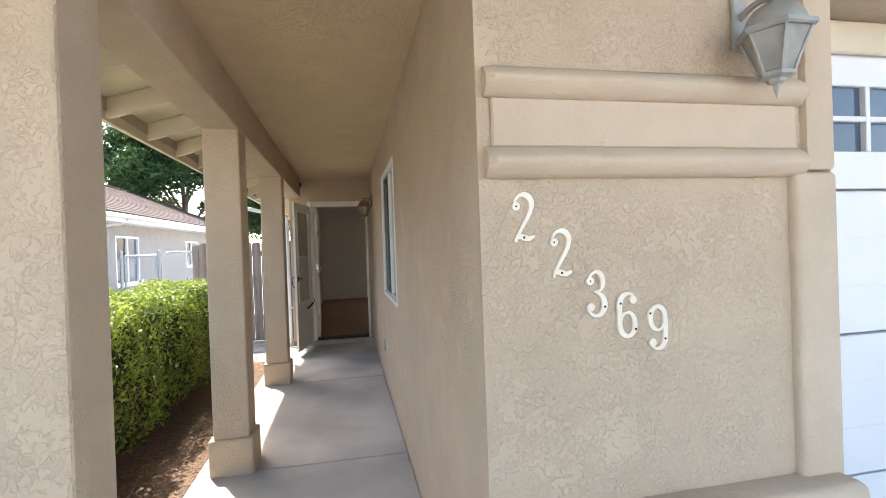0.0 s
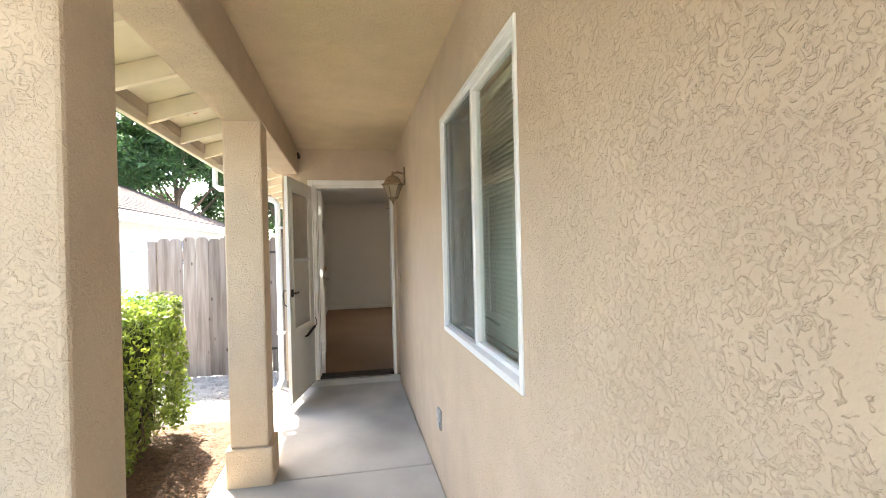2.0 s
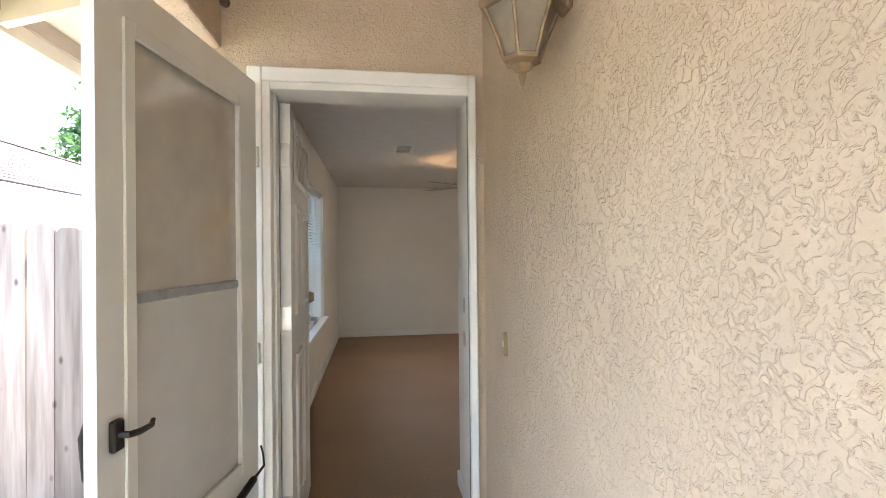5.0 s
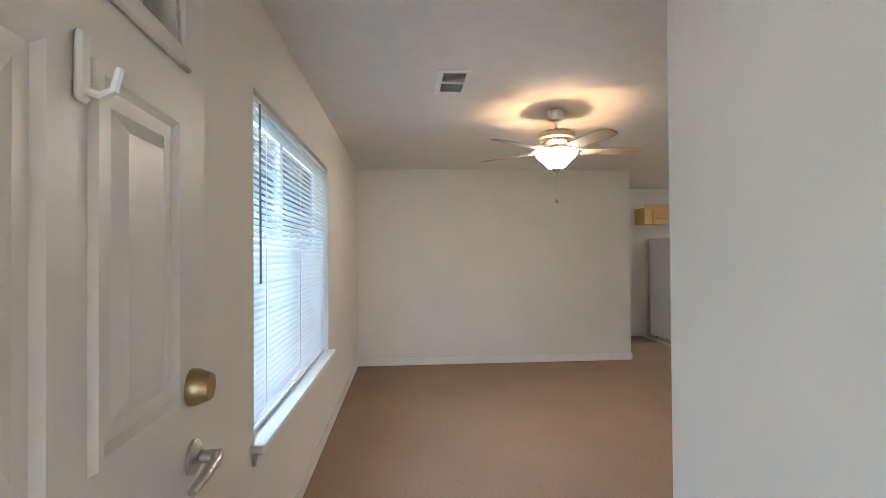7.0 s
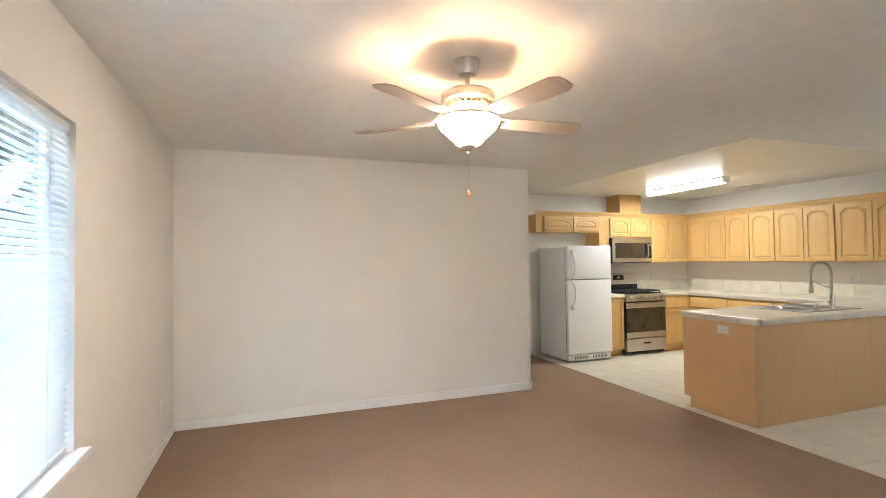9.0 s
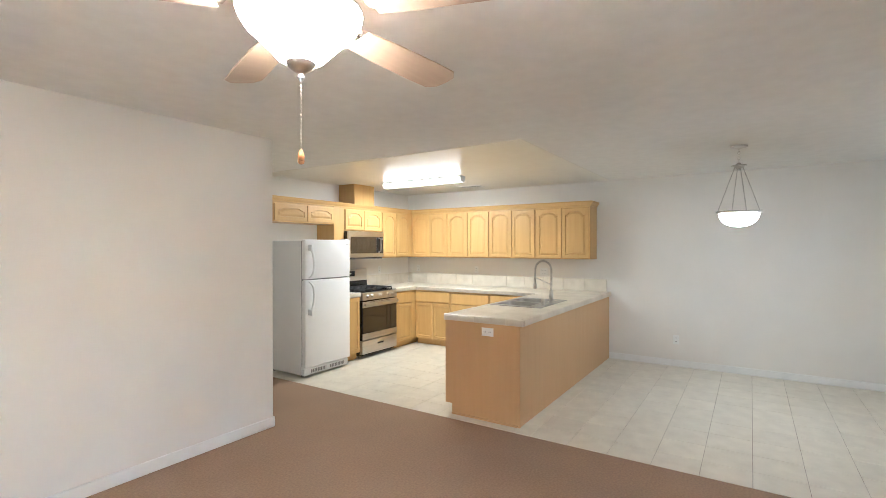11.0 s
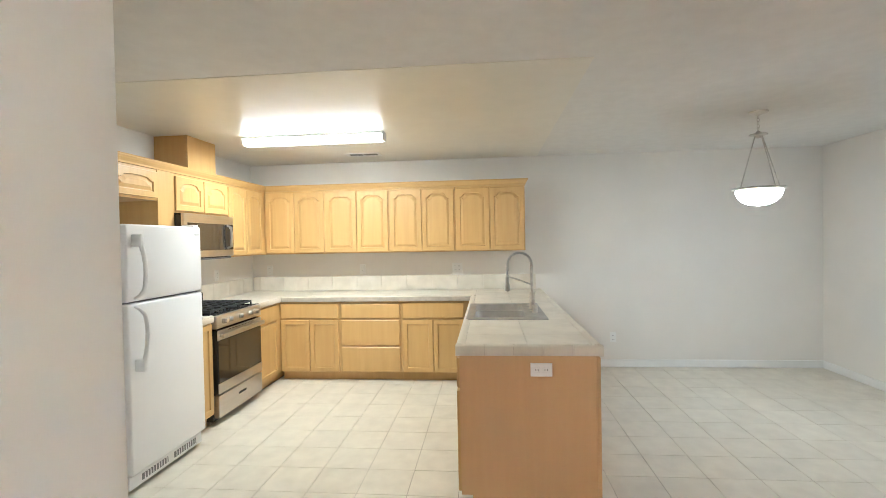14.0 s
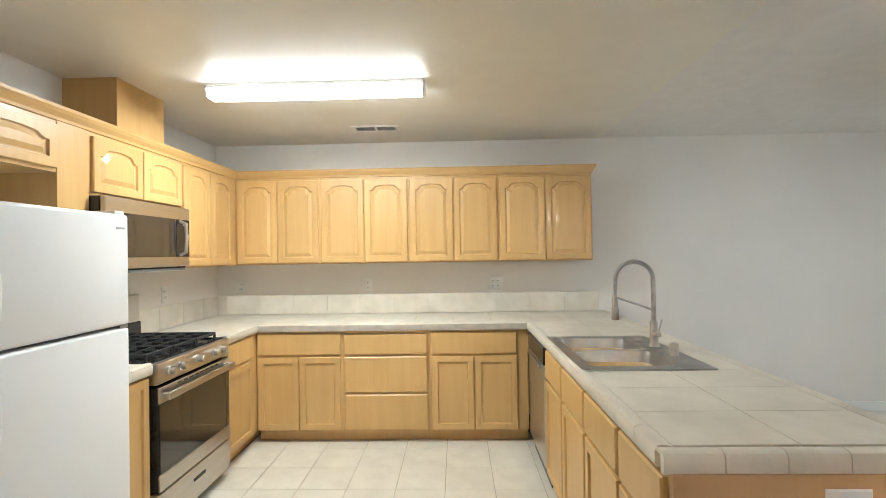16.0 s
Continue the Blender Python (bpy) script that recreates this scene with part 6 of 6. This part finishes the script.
for k in range(3):
    a, b = gx0_ + 0.025 + k * 0.233, gx0_ + 0.025 + (k + 1) * 0.233 - 0.006
    y0, y1 = gf + 0.055, gb - 0.09
    bars = [(a, b, y0, y0 + 0.012), (a, b, y1 - 0.012, y1), (a, a + 0.012, y0 + 0.012, y1 - 0.012), (b - 0.012, b, y0 + 0.012, y1 - 0.012),
            ((a + b) / 2 - 0.005, (a + b) / 2 + 0.005, y0 + 0.012, y1 - 0.012)]
    g = box(*[(p, q, r_, s_, 0.928, 0.946) for p, q, r_, s_ in bars], bevel=0.003)
    cross = box(*[(a + 0.012, b - 0.012, y0 + f * (y1 - y0) - 0.005, y0 + f * (y1 - y0) + 0.005, 0.930, 0.948) for f in (0.2, 0.4, 0.6, 0.8)], bevel=0.002)
    feet = box(*[(p, p + 0.012, q, q + 0.012, 0.903, 0.93) for p in (a, b - 0.012) for q in (y0, y1 - 0.012)])
    part("grate", join(g, cross, feet), M["iron"], rg, "cast iron grate")
for x in (gx0_ + 0.04, gx1_ - 0.04):
    for y in (gf + 0.08, gb - 0.08):
        part("foot", lathe([(0.018, 0), (0.018, 0.03), (0, 0.03)], 12, (x, y, 0)), M["gasket"], rg)

# microwave
mx0, mx1, mf, mz0, mz1 = 4.588, 5.340, 7.165, 1.365, 1.752
mw = thing("microwave", ((mx0 + mx1) / 2, 7.37, mz0), "stainless over-the-range microwave with dark door glass", "microwave")
part("body", box((mx0, mx1, mf + 0.03, KY - 0.004, mz0, mz1), bevel=0.003), M["black"], mw)
part("door", box((mx0 + 0.001, mx1 - 0.001, mf, mf + 0.03, mz0 + 0.012, mz1), bevel=0.005), M["steel"], mw, "stainless door frame")
part("door_glass", box((mx0 + 0.045, mx1 - 0.165, mf - 0.004, mf + 0.002, mz0 + 0.072, mz1 - 0.078), bevel=0.001), M["oven_glass"], mw, "dark door glass")
part("control_panel", box((mx1 - 0.155, mx1 - 0.012, mf - 0.004, mf + 0.002, mz0 + 0.072, mz1 - 0.078), bevel=0.001), M["black"], mw, "black control panel")
part("handle", join(tube([(mx1 - 0.115, mf - 0.002, mz0 + 0.085), (mx1 - 0.115, mf - 0.04, mz0 + 0.10), (mx1 - 0.115, mf - 0.046, (mz0 + mz1) / 2), (mx1 - 0.115, mf - 0.04, mz1 - 0.105), (mx1 - 0.115, mf - 0.002, mz1 - 0.09)], 0.011, 10)), M["steel"], mw, smooth=True)
part("display", box((mx1 - 0.085, mx1 - 0.03, mf - 0.0055, mf - 0.0035, mz1 - 0.115, mz1 - 0.095)), M["frost"], mw, "pale clock display")
part("underside", box((mx0 + 0.02, mx1 - 0.02, mf + 0.02, KY - 0.02, mz0 - 0.012, mz0 + 0.002)), M["gasket"], mw)

# ---------------- side yard ----------------
rng = np.random.default_rng(7)


def leaf_cloud(name, centres, normals, size, spread, mat, parent, label=""):
    """Many small folded leaves, two triangles a side, each turned its own way."""
    n = len(centres)
    d = rng.normal(size=(n, 3))
    d = d * spread + normals
    d /= np.linalg.norm(d, axis=1)[:, None] + 1e-9
    a = np.cross(d, rng.normal(size=(n, 3)))
    a /= np.linalg.norm(a, axis=1)[:, None] + 1e-9
    b = np.cross(d, a)
    s = size * rng.uniform(0.65, 1.35, (n, 1))
    v = np.stack([centres - a * s, centres + b * s * 0.42 + d * s * 0.12, centres + a * s, centres - b * s * 0.42 + d * s * 0.12], 1).reshape(-1, 3)
    v = v - np.array(BASE[parent.name])
    i = np.arange(n)[:, None] * 4
    f = np.concatenate([i + np.array([[0, 1, 2]]), i + np.array([[0, 2, 3]])], 0)
    me = bpy.data.meshes.new(name)
    me.from_pydata(v.tolist(), [], f.tolist())
    me.materials.append(mat)
    ob = new(name, me)
    ob.parent = parent
    BASE[ob.name] = BASE[parent.name]
    tagged(ob, label, kind="stuff")
    return ob


hx0, hx1, hy0, hy1, hz = -2.66, -1.93, -9.2, -0.98, 1.0
hedge = thing("hedge", (-2.3, -4.5, GZ), "clipped green privet hedge in a mulch bed", "hedge")


def lumps(p):
    return 0.05 * np.sin(p[:, 1] * 5.1 + p[:, 2] * 3.3) + 0.035 * np.sin(p[:, 1] * 11.7 - p[:, 2] * 7.9 + 1.3) + 0.03 * np.sin(p[:, 0] * 13 + p[:, 1] * 8.3)


pts, nrm = [], []
for count, kind in ((17000, "side"), (19000, "top"), (3500, "end"), (3000, "far")):
    p = np.stack([rng.uniform(hx0, hx1, count), rng.uniform(hy0, hy1, count), rng.uniform(GZ + 0.12, hz, count)], 1)
    # more of them near the end that the walk passes
    p[:, 1] = hy1 - (hy1 - hy0) * rng.uniform(0, 1, count) ** 1.25
    nn = np.zeros((count, 3))
    depth = rng.exponential(0.045, count)
    lo = np.clip((p[:, 2] - GZ) / 0.35, 0, 1)
    if kind == "side":
        p[:, 0] = hx1 + lumps(p) - depth - 0.10 * (1 - lo)
        nn[:, 0] = 1
    elif kind == "far":
        p[:, 0] = hx0 + lumps(p) + depth
        nn[:, 0] = -1
    elif kind == "end":
        p[:, 1] = hy1 + lumps(p[:, [1, 0, 2]]) - depth - 0.10 * (1 - lo)
        nn[:, 1] = 1
    else:
        p[:, 2] = hz + 0.8 * lumps(p[:, [2, 1, 0]]) - depth * 0.7 + rng.exponential(0.012, count)
        nn[:, 2] = 1
    pts.append(p)
    nrm.append(nn)
leaf_cloud("hedge_leaves", np.concatenate(pts), np.concatenate(nrm), 0.023, 0.75, M["hedge"], hedge, "small glossy green leaves")
# plain dark box: stands for the shade deep behind the leaves
part("hedge_core", box((hx0 + 0.14, hx1 - 0.15, hy0 + 0.1, hy1 - 0.16, GZ + 0.12, hz - 0.13), bevel=0.08, seg=2), M["hedge_core"], hedge, "dark box for the shade inside the hedge")
tw = []
for i in range(170):
    y = rng.uniform(-6.5, hy1 - 0.05)
    x = hx1 - rng.uniform(0.05, 0.25)
    z = GZ + rng.uniform(0.0, 0.5)
    tw.append(tube([(x - 0.1, y, z), (x, y + rng.uniform(-.08, .08), z + 0.16), (x + 0.03, y + rng.uniform(-.15, .15), z + rng.uniform(0.25, 0.42))], [0.006, 0.004, 0.002], 4))
part("twig", join(*tw), M["twig"], hedge, "bare brown twigs")


def scatter_stones(name, n, x0, x1, y0, y1, z, size, mat, label, flat=0.7):
    octa = np.array([(1, 0, 0), (0, 1, 0), (-1, 0, 0), (0, -1, 0), (0, 0, 1), (0, 0, -1)], float)
    faces = np.array([(0, 1, 4), (1, 2, 4), (2, 3, 4), (3, 0, 4), (1, 0, 5), (2, 1, 5), (3, 2, 5), (0, 3, 5)])
    v, f = [], []
    c = np.stack([rng.uniform(x0, x1, n), rng.uniform(y0, y1, n), np.full(n, z)], 1)
    for i in range(n):
        s = size * rng.uniform(0.5, 1.3) * np.array([rng.uniform(0.7, 1.4), rng.uniform(0.7, 1.2), flat * rng.uniform(0.6, 1.1)])
        a = rng.uniform(0, 6.28)
        rot = np.array([[math.cos(a), -math.sin(a), 0], [math.sin(a), math.cos(a), 0], [0.2, 0.1, 1]])
        v.append((octa * s) @ rot.T + c[i] + np.array([0, 0, s[2] * 0.4]))
        f.append(faces + 6 * i)
    me = bpy.data.meshes.new(name)
    me.from_pydata(np.concatenate(v).tolist(), [], np.concatenate(f).tolist())
    me.materials.append(mat)
    ob = new(name, me)
    BASE[ob.name] = Vector()
    return tagged(ob, label, "gravel", kind="stuff")


scatter_stones("gravel_stones", 9000, -3.9, -1.45, -0.85, 1.2, GZ, 0.016, M["stone"], "loose crushed grey rock over the side yard")
scatter_stones("bark_chips", 4200, -2.25, -1.44, -6.5, -0.85, GZ + 0.035, 0.014, M["chip"], "loose brown bark chips in the planting bed", 0.4)

# wooden fence and gate
FY0 = 0.93
fence = thing("wooden_fence", (-2.3, FY0, GZ), "weathered grey dog-ear plank fence", "fence")


def plank(w, h, t=0.017):
    c = 0.028
    return extruded([(0, 0), (w, 0), (w, h - c), (w - c, h), (c, h), (0, h - c)], t)


def planks(parent, x0, x1, w=0.138):
    x = x0
    while x < x1 - 0.05:
        ww = min(w, x1 - x) - 0.004
        h = 1.66 + float(rng.uniform(-0.015, 0.015))
        bm = turned(plank(ww, h), pose(x, FY0 + float(rng.uniform(-0.004, 0.004)), GZ + 0.005 + float(rng.uniform(0, 0.015)), float(rng.uniform(-0.25, 0.25)), float(rng.uniform(-0.4, 0.4))))
        part("plank", bm, M["fence"], parent)
        x += w


planks(fence, -2.80, -1.69)
part("post", box((-2.90, -2.81, FY0 - 0.02, FY0 + 0.07, GZ - 0.1, 1.52), bevel=0.006), M["fence"], fence)
part("post", box((-1.72, -1.63, FY0 + 0.02, FY0 + 0.11, GZ - 0.1, 1.50), bevel=0.006), M["fence"], fence)
for z in (0.22, 1.30):
    part("rail", box((-2.85, -1.66, FY0 + 0.021, FY0 + 0.058, z, z + 0.085)), M["fence"], fence)
gate = thing("wooden_gate", (-1.45, FY0, GZ), "weathered grey plank side gate with black strap hinges", "gate")
planks(gate, -1.675, -1.262)
for z in (0.22, 1.30):
    part("rail", box((-1.62, -1.262, FY0 + 0.021, FY0 + 0.058, z, z + 0.085)), M["fence"], gate)
for z in (0.17, 1.36):
    part("strap_hinge", join(extruded([(-1.72, z - 0.02), (-1.66, z - 0.035), (-1.66, z + 0.035), (-1.72, z + 0.02)], 0.005, pose(0, FY0 - 0.008, 0)), extruded([(-1.655, z - 0.025), (-1.43, z - 0.008), (-1.43, z + 0.008), (-1.655, z + 0.025)], 0.005, pose(0, FY0 - 0.008, 0))), M["dark_metal"], gate, "black strap hinge")
ds = thing("downspout", (-1.29, -0.03, GZ), "white metal downspout from the eave to the house corner", "downspout")
part("pipe", join(tube([(-1.91, 0.03, 2.27), (-1.91, 0.03, 2.06), (-1.87, 0.028, 2.03), (-1.33, -0.028, 1.90), (-1.295, -0.032, 1.86), (-1.295, -0.032, 0.02), (-1.33, -0.06, -0.06), (-1.40, -0.12, -0.085)], 0.03, 6)), M["house_trim"], ds)
for z in (0.5, 1.6):
    part("strap", box((-1.33, -1.25, -0.064, 0.0, z, z + 0.025)), M["house_trim"], ds)
nest = whole("mud_nest", join(*[lathe([(0, -0.02), (0.014, -0.012), (0.018, 0), (0.013, 0.012), (0, 0.02)], 8, (-1.075 + 0.012 * math.sin(3 * q), -0.06 + 0.018 * q, 2.37 + 0.012 * math.cos(5 * q))) for q in range(4)]),
             M["soil"], "small brown mud wasp nest stuck to the beam", "wasp nest")

scrap = extruded([(0.0, 0.0), (0.03, -0.012), (0.05, 0.004), (0.062, -0.02), (0.04, -0.035), (0.02, -0.028), (0.004, -0.06), (-0.004, -0.03)], 0.002, pose(-1.60, -1.79, 2.345, 0, 12, 20))
whole("plastic_scrap", scrap, M["red"], "small torn red plastic scrap stuck to a rafter tail", "scrap")

# chain-link gate by the neighbour's wall
cg = thing("chain_link_gate", (-4.4, 3.2, GZ), "galvanised chain-link gate between the houses", "gate")


def link_panel(x0, x1, y, z0, z1, bend):
    rr_ = 0.018
    part("frame_rail", tube([(x0, y, z0), (x0, y, z1 - bend), (x0 + bend, y, z1), (x1 - bend, y, z1), (x1, y, z1 - bend), (x1, y, z0)], rr_, 8), M["galv"], cg, smooth=True)
    part("bottom_rail", tube([(x0, y, z0 + 0.05), (x1, y, z0 + 0.05)], rr_, 8), M["galv"], cg, smooth=True)
    wires = []
    step = 0.06
    h, w = z1 - z0 - 0.08, x1 - x0
    k = -h
    while k < w:
        for d in (1, -1):
            a = (max(0, k), max(0, -k)) if d > 0 else (max(0, k), h - max(0, -k))
            ln = min(w - a[0], (h - a[1]) if d > 0 else a[1])
            if ln > 0.01:
                wires.append(tube([(x0 + a[0], y, z0 + 0.06 + a[1]), (x0 + a[0] + ln, y, z0 + 0.06 + a[1] + d * ln)], 0.0022, 3))
        k += step
    part("wire_mesh", join(*wires), M["galv"], cg)


link_panel(-4.83, -4.26, 3.2, GZ + 0.04, 1.38, 0.004)
link_panel(-4.15, -3.05, 3.2, GZ + 0.04, 1.43, 0.10)
for x in (-4.90, -4.205):
    part("post", join(tube([(x, 3.2, GZ - 0.1), (x, 3.2, 1.46)], 0.028, 10), lathe([(0.03, 1.45), (0.032, 1.47), (0.02, 1.49), (0, 1.495)], 10, (x, 3.2, 0))), M["galv"], cg, smooth=True)


def bin_(name, at, w, d, h, mat, label):
    x, y, z = at
    b = thing(name, at, label, "bin", "rubbish bins")
    part("body", loops([[(x - w / 2 * s, y - d / 2 * s, zz), (x + w / 2 * s, y - d / 2 * s, zz), (x + w / 2 * s, y + d / 2 * s, zz), (x - w / 2 * s, y + d / 2 * s, zz)] for s, zz in ((0.78, z), (1.0, z + h * 0.9))]), M["black"] if mat == "teal_bin" else M[mat], b)
    part("lid", turned(box((-w * 0.54, w * 0.54, -d * 0.56, d * 0.56, 0, 0.05), bevel=0.018, seg=2), pose(x, y, z + h * 0.9, -4)), M[mat], b, "hinged plastic lid", smooth=True)
    for s in (-1, 1):
        part("wheel", turned(lathe([(0.0, -0.025), (0.1, -0.025), (0.1, 0.025), (0, 0.025)], 16), pose(x + s * w * 0.4, y + d * 0.42, z + 0.1, 0, 90)), M["gasket"], b)


bin_("rubbish_bin", (-4.38, 2.1, GZ), 0.55, 0.6, 0.86, "teal_bin", "dark wheeled bin with a teal lid")
bin_("rubbish_bin", (-5.05, 1.9, GZ), 0.55, 0.6, 0.84, "blue_bin", "blue wheeled recycling bin")
br_ = thing("plastic_barrel", (-4.45, 4.6, GZ), "light blue plastic barrel behind the chain-link gate", "barrel")
part("body", lathe([(0.2, 0), (0.24, 0.05), (0.25, 0.4), (0.24, 0.68), (0.19, 0.74), (0, 0.75)], 20, (-4.45, 4.6, GZ)), M["sky_blue"], br_, smooth=True)

# neighbour's house
NX = -5.95
nh = thing("neighbour_house", (NX - 3, 4, GZ), "single-storey white stucco house with a red-brown shingle roof", "house")
openings = [(1.35, 3.0, 0.68, 1.93), (5.4, 6.75, 0.66, 1.9), (10.6, 11.9, 0.95, 1.85)]
spans, y = [], -7.0
for a, b, c, d in openings:
    spans += [(NX - 0.2, NX, y, a, GZ, 2.5), (NX - 0.2, NX, a, b, GZ, c), (NX - 0.2, NX, a, b, d, 2.5)]
    y = b
spans += [(NX - 0.2, NX, y, 17, GZ, 2.5), (NX - 9, NX - 0.2, -7.0, -6.8, GZ, 2.5), (NX - 9, NX - 0.2, 16.8, 17, GZ, 2.5), (NX - 9.0, NX - 8.8, -6.8, 16.8, GZ, 2.5)]
part("wall", box(*spans), M["house_white_dimmed"], nh, "white stucco walls, colour dimmed against burn-out")
for a, b, c, d in openings:
    w = part("window", box((NX - 0.06, NX + 0.02, a, a + 0.06, c, d), (NX - 0.06, NX + 0.02, b - 0.06, b, c, d), (NX - 0.06, NX + 0.02, a + 0.06, b - 0.06, d - 0.06, d), (NX - 0.06, NX + 0.02, a + 0.06, b - 0.06, c, c + 0.06),
                           (NX - 0.05, NX + 0.01, (a + b) / 2 - 0.04, (a + b) / 2 + 0.04, c + 0.06, d - 0.06), bevel=0.004), M["vinyl"], nh, "white vinyl window")
    part("pane", box((NX - 0.045, NX - 0.035, a + 0.06, (a + b) / 2 - 0.04, c + 0.06, d - 0.06)), M["dark_pane"], w)
    part("pane", box((NX - 0.045, NX - 0.035, (a + b) / 2 + 0.04, b - 0.06, c + 0.06, d - 0.06)), M["blue_pane"], w)
    part("sill", box((NX - 0.02, NX + 0.05, a - 0.03, b + 0.03, c - 0.05, c), bevel=0.006), M["house_trim"], w)
EX, EZ, SL = NX + 0.55, 2.33, 0.42
part("fascia", box((EX - 0.03, EX, -7.4, 17.4, EZ - 0.17, EZ + 0.02), bevel=0.006), M["house_trim"], nh, "white fascia")
part("gutter", tube([(EX + 0.05, -7.4, EZ - 0.03), (EX + 0.05, 17.4, EZ - 0.03)], 0.055, 10), M["house_trim"], nh, "white gutter", smooth=True)
part("soffit", box((NX, EX - 0.03, -7.4, 17.4, EZ - 0.14, EZ - 0.12)), M["house_trim"], nh)
part("downspout", tube([(EX + 0.03, 4.75, EZ - 0.07), (EX - 0.15, 4.75, EZ - 0.20), (NX + 0.05, 4.4, EZ - 0.28), (NX + 0.05, 4.2, EZ - 0.34), (NX + 0.05, 4.2, GZ)], 0.035, 6), M["house_trim"], nh, "white downspout")
RW = 4.4
roof = part("roof", join(sloped(EX - RW, EX, -7.4, 17.4, EZ + RW * SL, 0.05, -SL), sloped(EX - 2 * RW, EX - RW, -7.4, 17.4, EZ, 0.05, SL)), M["roof_dark"], nh, "red-brown shingle roof")
course = 0.21
k = 0
while k * course < RW:
    x = EX + 0.03 - k * course
    z = EZ + 0.045 + k * course * SL
    part("shingle_course", sloped(x - course - 0.02, x, -7.42, 17.42, z + (course + 0.02) * SL * 0.86, 0.022, -SL * 0.86), M["shingle"], roof)
    k += 1
part("ridge_cap", box((EX - RW - 0.1, EX - RW + 0.1, -7.4, 17.4, EZ + RW * SL + 0.04, EZ + RW * SL + 0.10), bevel=0.03), M["shingle"], roof)
part("gable_wall", extruded([(EX - 2 * RW + 0.6, 2.45), (EX - 0.6, 2.45), (EX - RW, EZ + RW * SL - 0.05)], 0.2, pose(0, -7.0, 0)), M["house_white_dimmed"], nh)
part("gable_wall", extruded([(EX - 2 * RW + 0.6, 2.45), (EX - 0.6, 2.45), (EX - RW, EZ + RW * SL - 0.05)], 0.2, pose(0, 16.8, 0)), M["house_white_dimmed"], nh)
part("roof_vent", tube([(EX - 3.4, 3.2, EZ + 3.4 * SL), (EX - 3.4, 3.2, EZ + 3.4 * SL + 0.35)], 0.05, 8), M["galv"], nh, "roof vent pipe")


def tree(at, height, crown_r, crown_z, n, label, seed):
    x, y, z = at
    g = np.random.default_rng(seed)
    t = thing("tree", at, label, "tree", "trees behind the houses")
    part("trunk", tube([(x, y, z - 0.2), (x + 0.1, y, z + height * 0.25), (x - 0.05, y + 0.1, z + height * 0.5), (x, y, z + height * 0.8)], [0.26, 0.2, 0.14, 0.05], 9), M["bark"], t, smooth=True)
    cl = []
    for i in range(46):
        a, e = g.uniform(0, 6.283), g.uniform(-0.5, 1.35)
        rr_ = crown_r * g.uniform(0.45, 1.0)
        c = np.array([x + rr_ * math.cos(a) * math.cos(e), y + rr_ * math.sin(a) * math.cos(e), crown_z + rr_ * 0.85 * math.sin(e)])
        cl.append((c, g.uniform(0.45, 0.95) * crown_r * 0.33))
        if i < 14:
            part("limb", tube([(x, y, z + height * g.uniform(0.3, 0.6)), ((x + c[0]) / 2, (y + c[1]) / 2, (z + height * 0.55 + c[2]) / 2 + 0.2), tuple(c)], [0.09, 0.05, 0.015], 6), M["bark"], t)
    m = n // len(cl)
    ps = []
    for c, r in cl:
        d = g.normal(size=(m, 3))
        d /= np.linalg.norm(d, axis=1)[:, None]
        ps.append(c + d * (r * g.uniform(0.35, 1.12, (m, 1))) * np.array([1, 1, 0.8]))
    ps = np.concatenate(ps)
    leaf_cloud("crown", ps, np.tile([0, 0, 0.6], (len(ps), 1)), 0.13, 1.0, M["tree"], t, "dense dark green leaves")


tree((-8.8, 20.0, GZ), 7.0, 4.3, 4.7, 30000, "broad dark green tree behind the neighbour's house", 3)
tree((-4.4, 23.0, GZ), 6.0, 4.0, 4.0, 24000, "dark green tree beyond the wooden fence", 5)
tree((-0.8, 25.5, GZ), 6.0, 3.4, 4.0, 14000, "dark green tree beyond the side gate", 8)

# ---------------- floor tiles, last ----------------
floor_ob = bpy.data.objects["floor"]
TS = 0.302
gx = [5.45 + TS * i for i in range(-8, 5)]
gy_ = [5.195 + TS * j for j in range(-15, 9)]
cache = {}
for a in gx:
    for b in gy_:
        x0, x1 = max(a, 3.38), min(a + TS, FARX)
        y0, y1 = max(b, DY), min(b + TS, KY)
        if x1 - x0 < 0.03 or y1 - y0 < 0.03:
            continue
        if (x0 > 5.96 and y0 > 4.2) or (y0 > 7.0 and x0 > 5.3) or (x0 > 3.6 and 4.17 < y0 and y1 < 4.76):
            continue
        key = (round(x1 - x0, 3), round(y1 - y0, 3))
        if key not in cache:
            w, h = key
            cache[key] = finish("floor_tile", box((0.0016, w - 0.0016, 0.0016, h - 0.0016, -0.009, 0.0), bevel=0.0012), M["tile"])
        ob = new("floor_tile", cache[key])
        ob.parent = floor_ob
        ob.location = (x0, y0, 0.0 + 0.0004 * ((int(a * 31) + int(b * 17)) % 3))
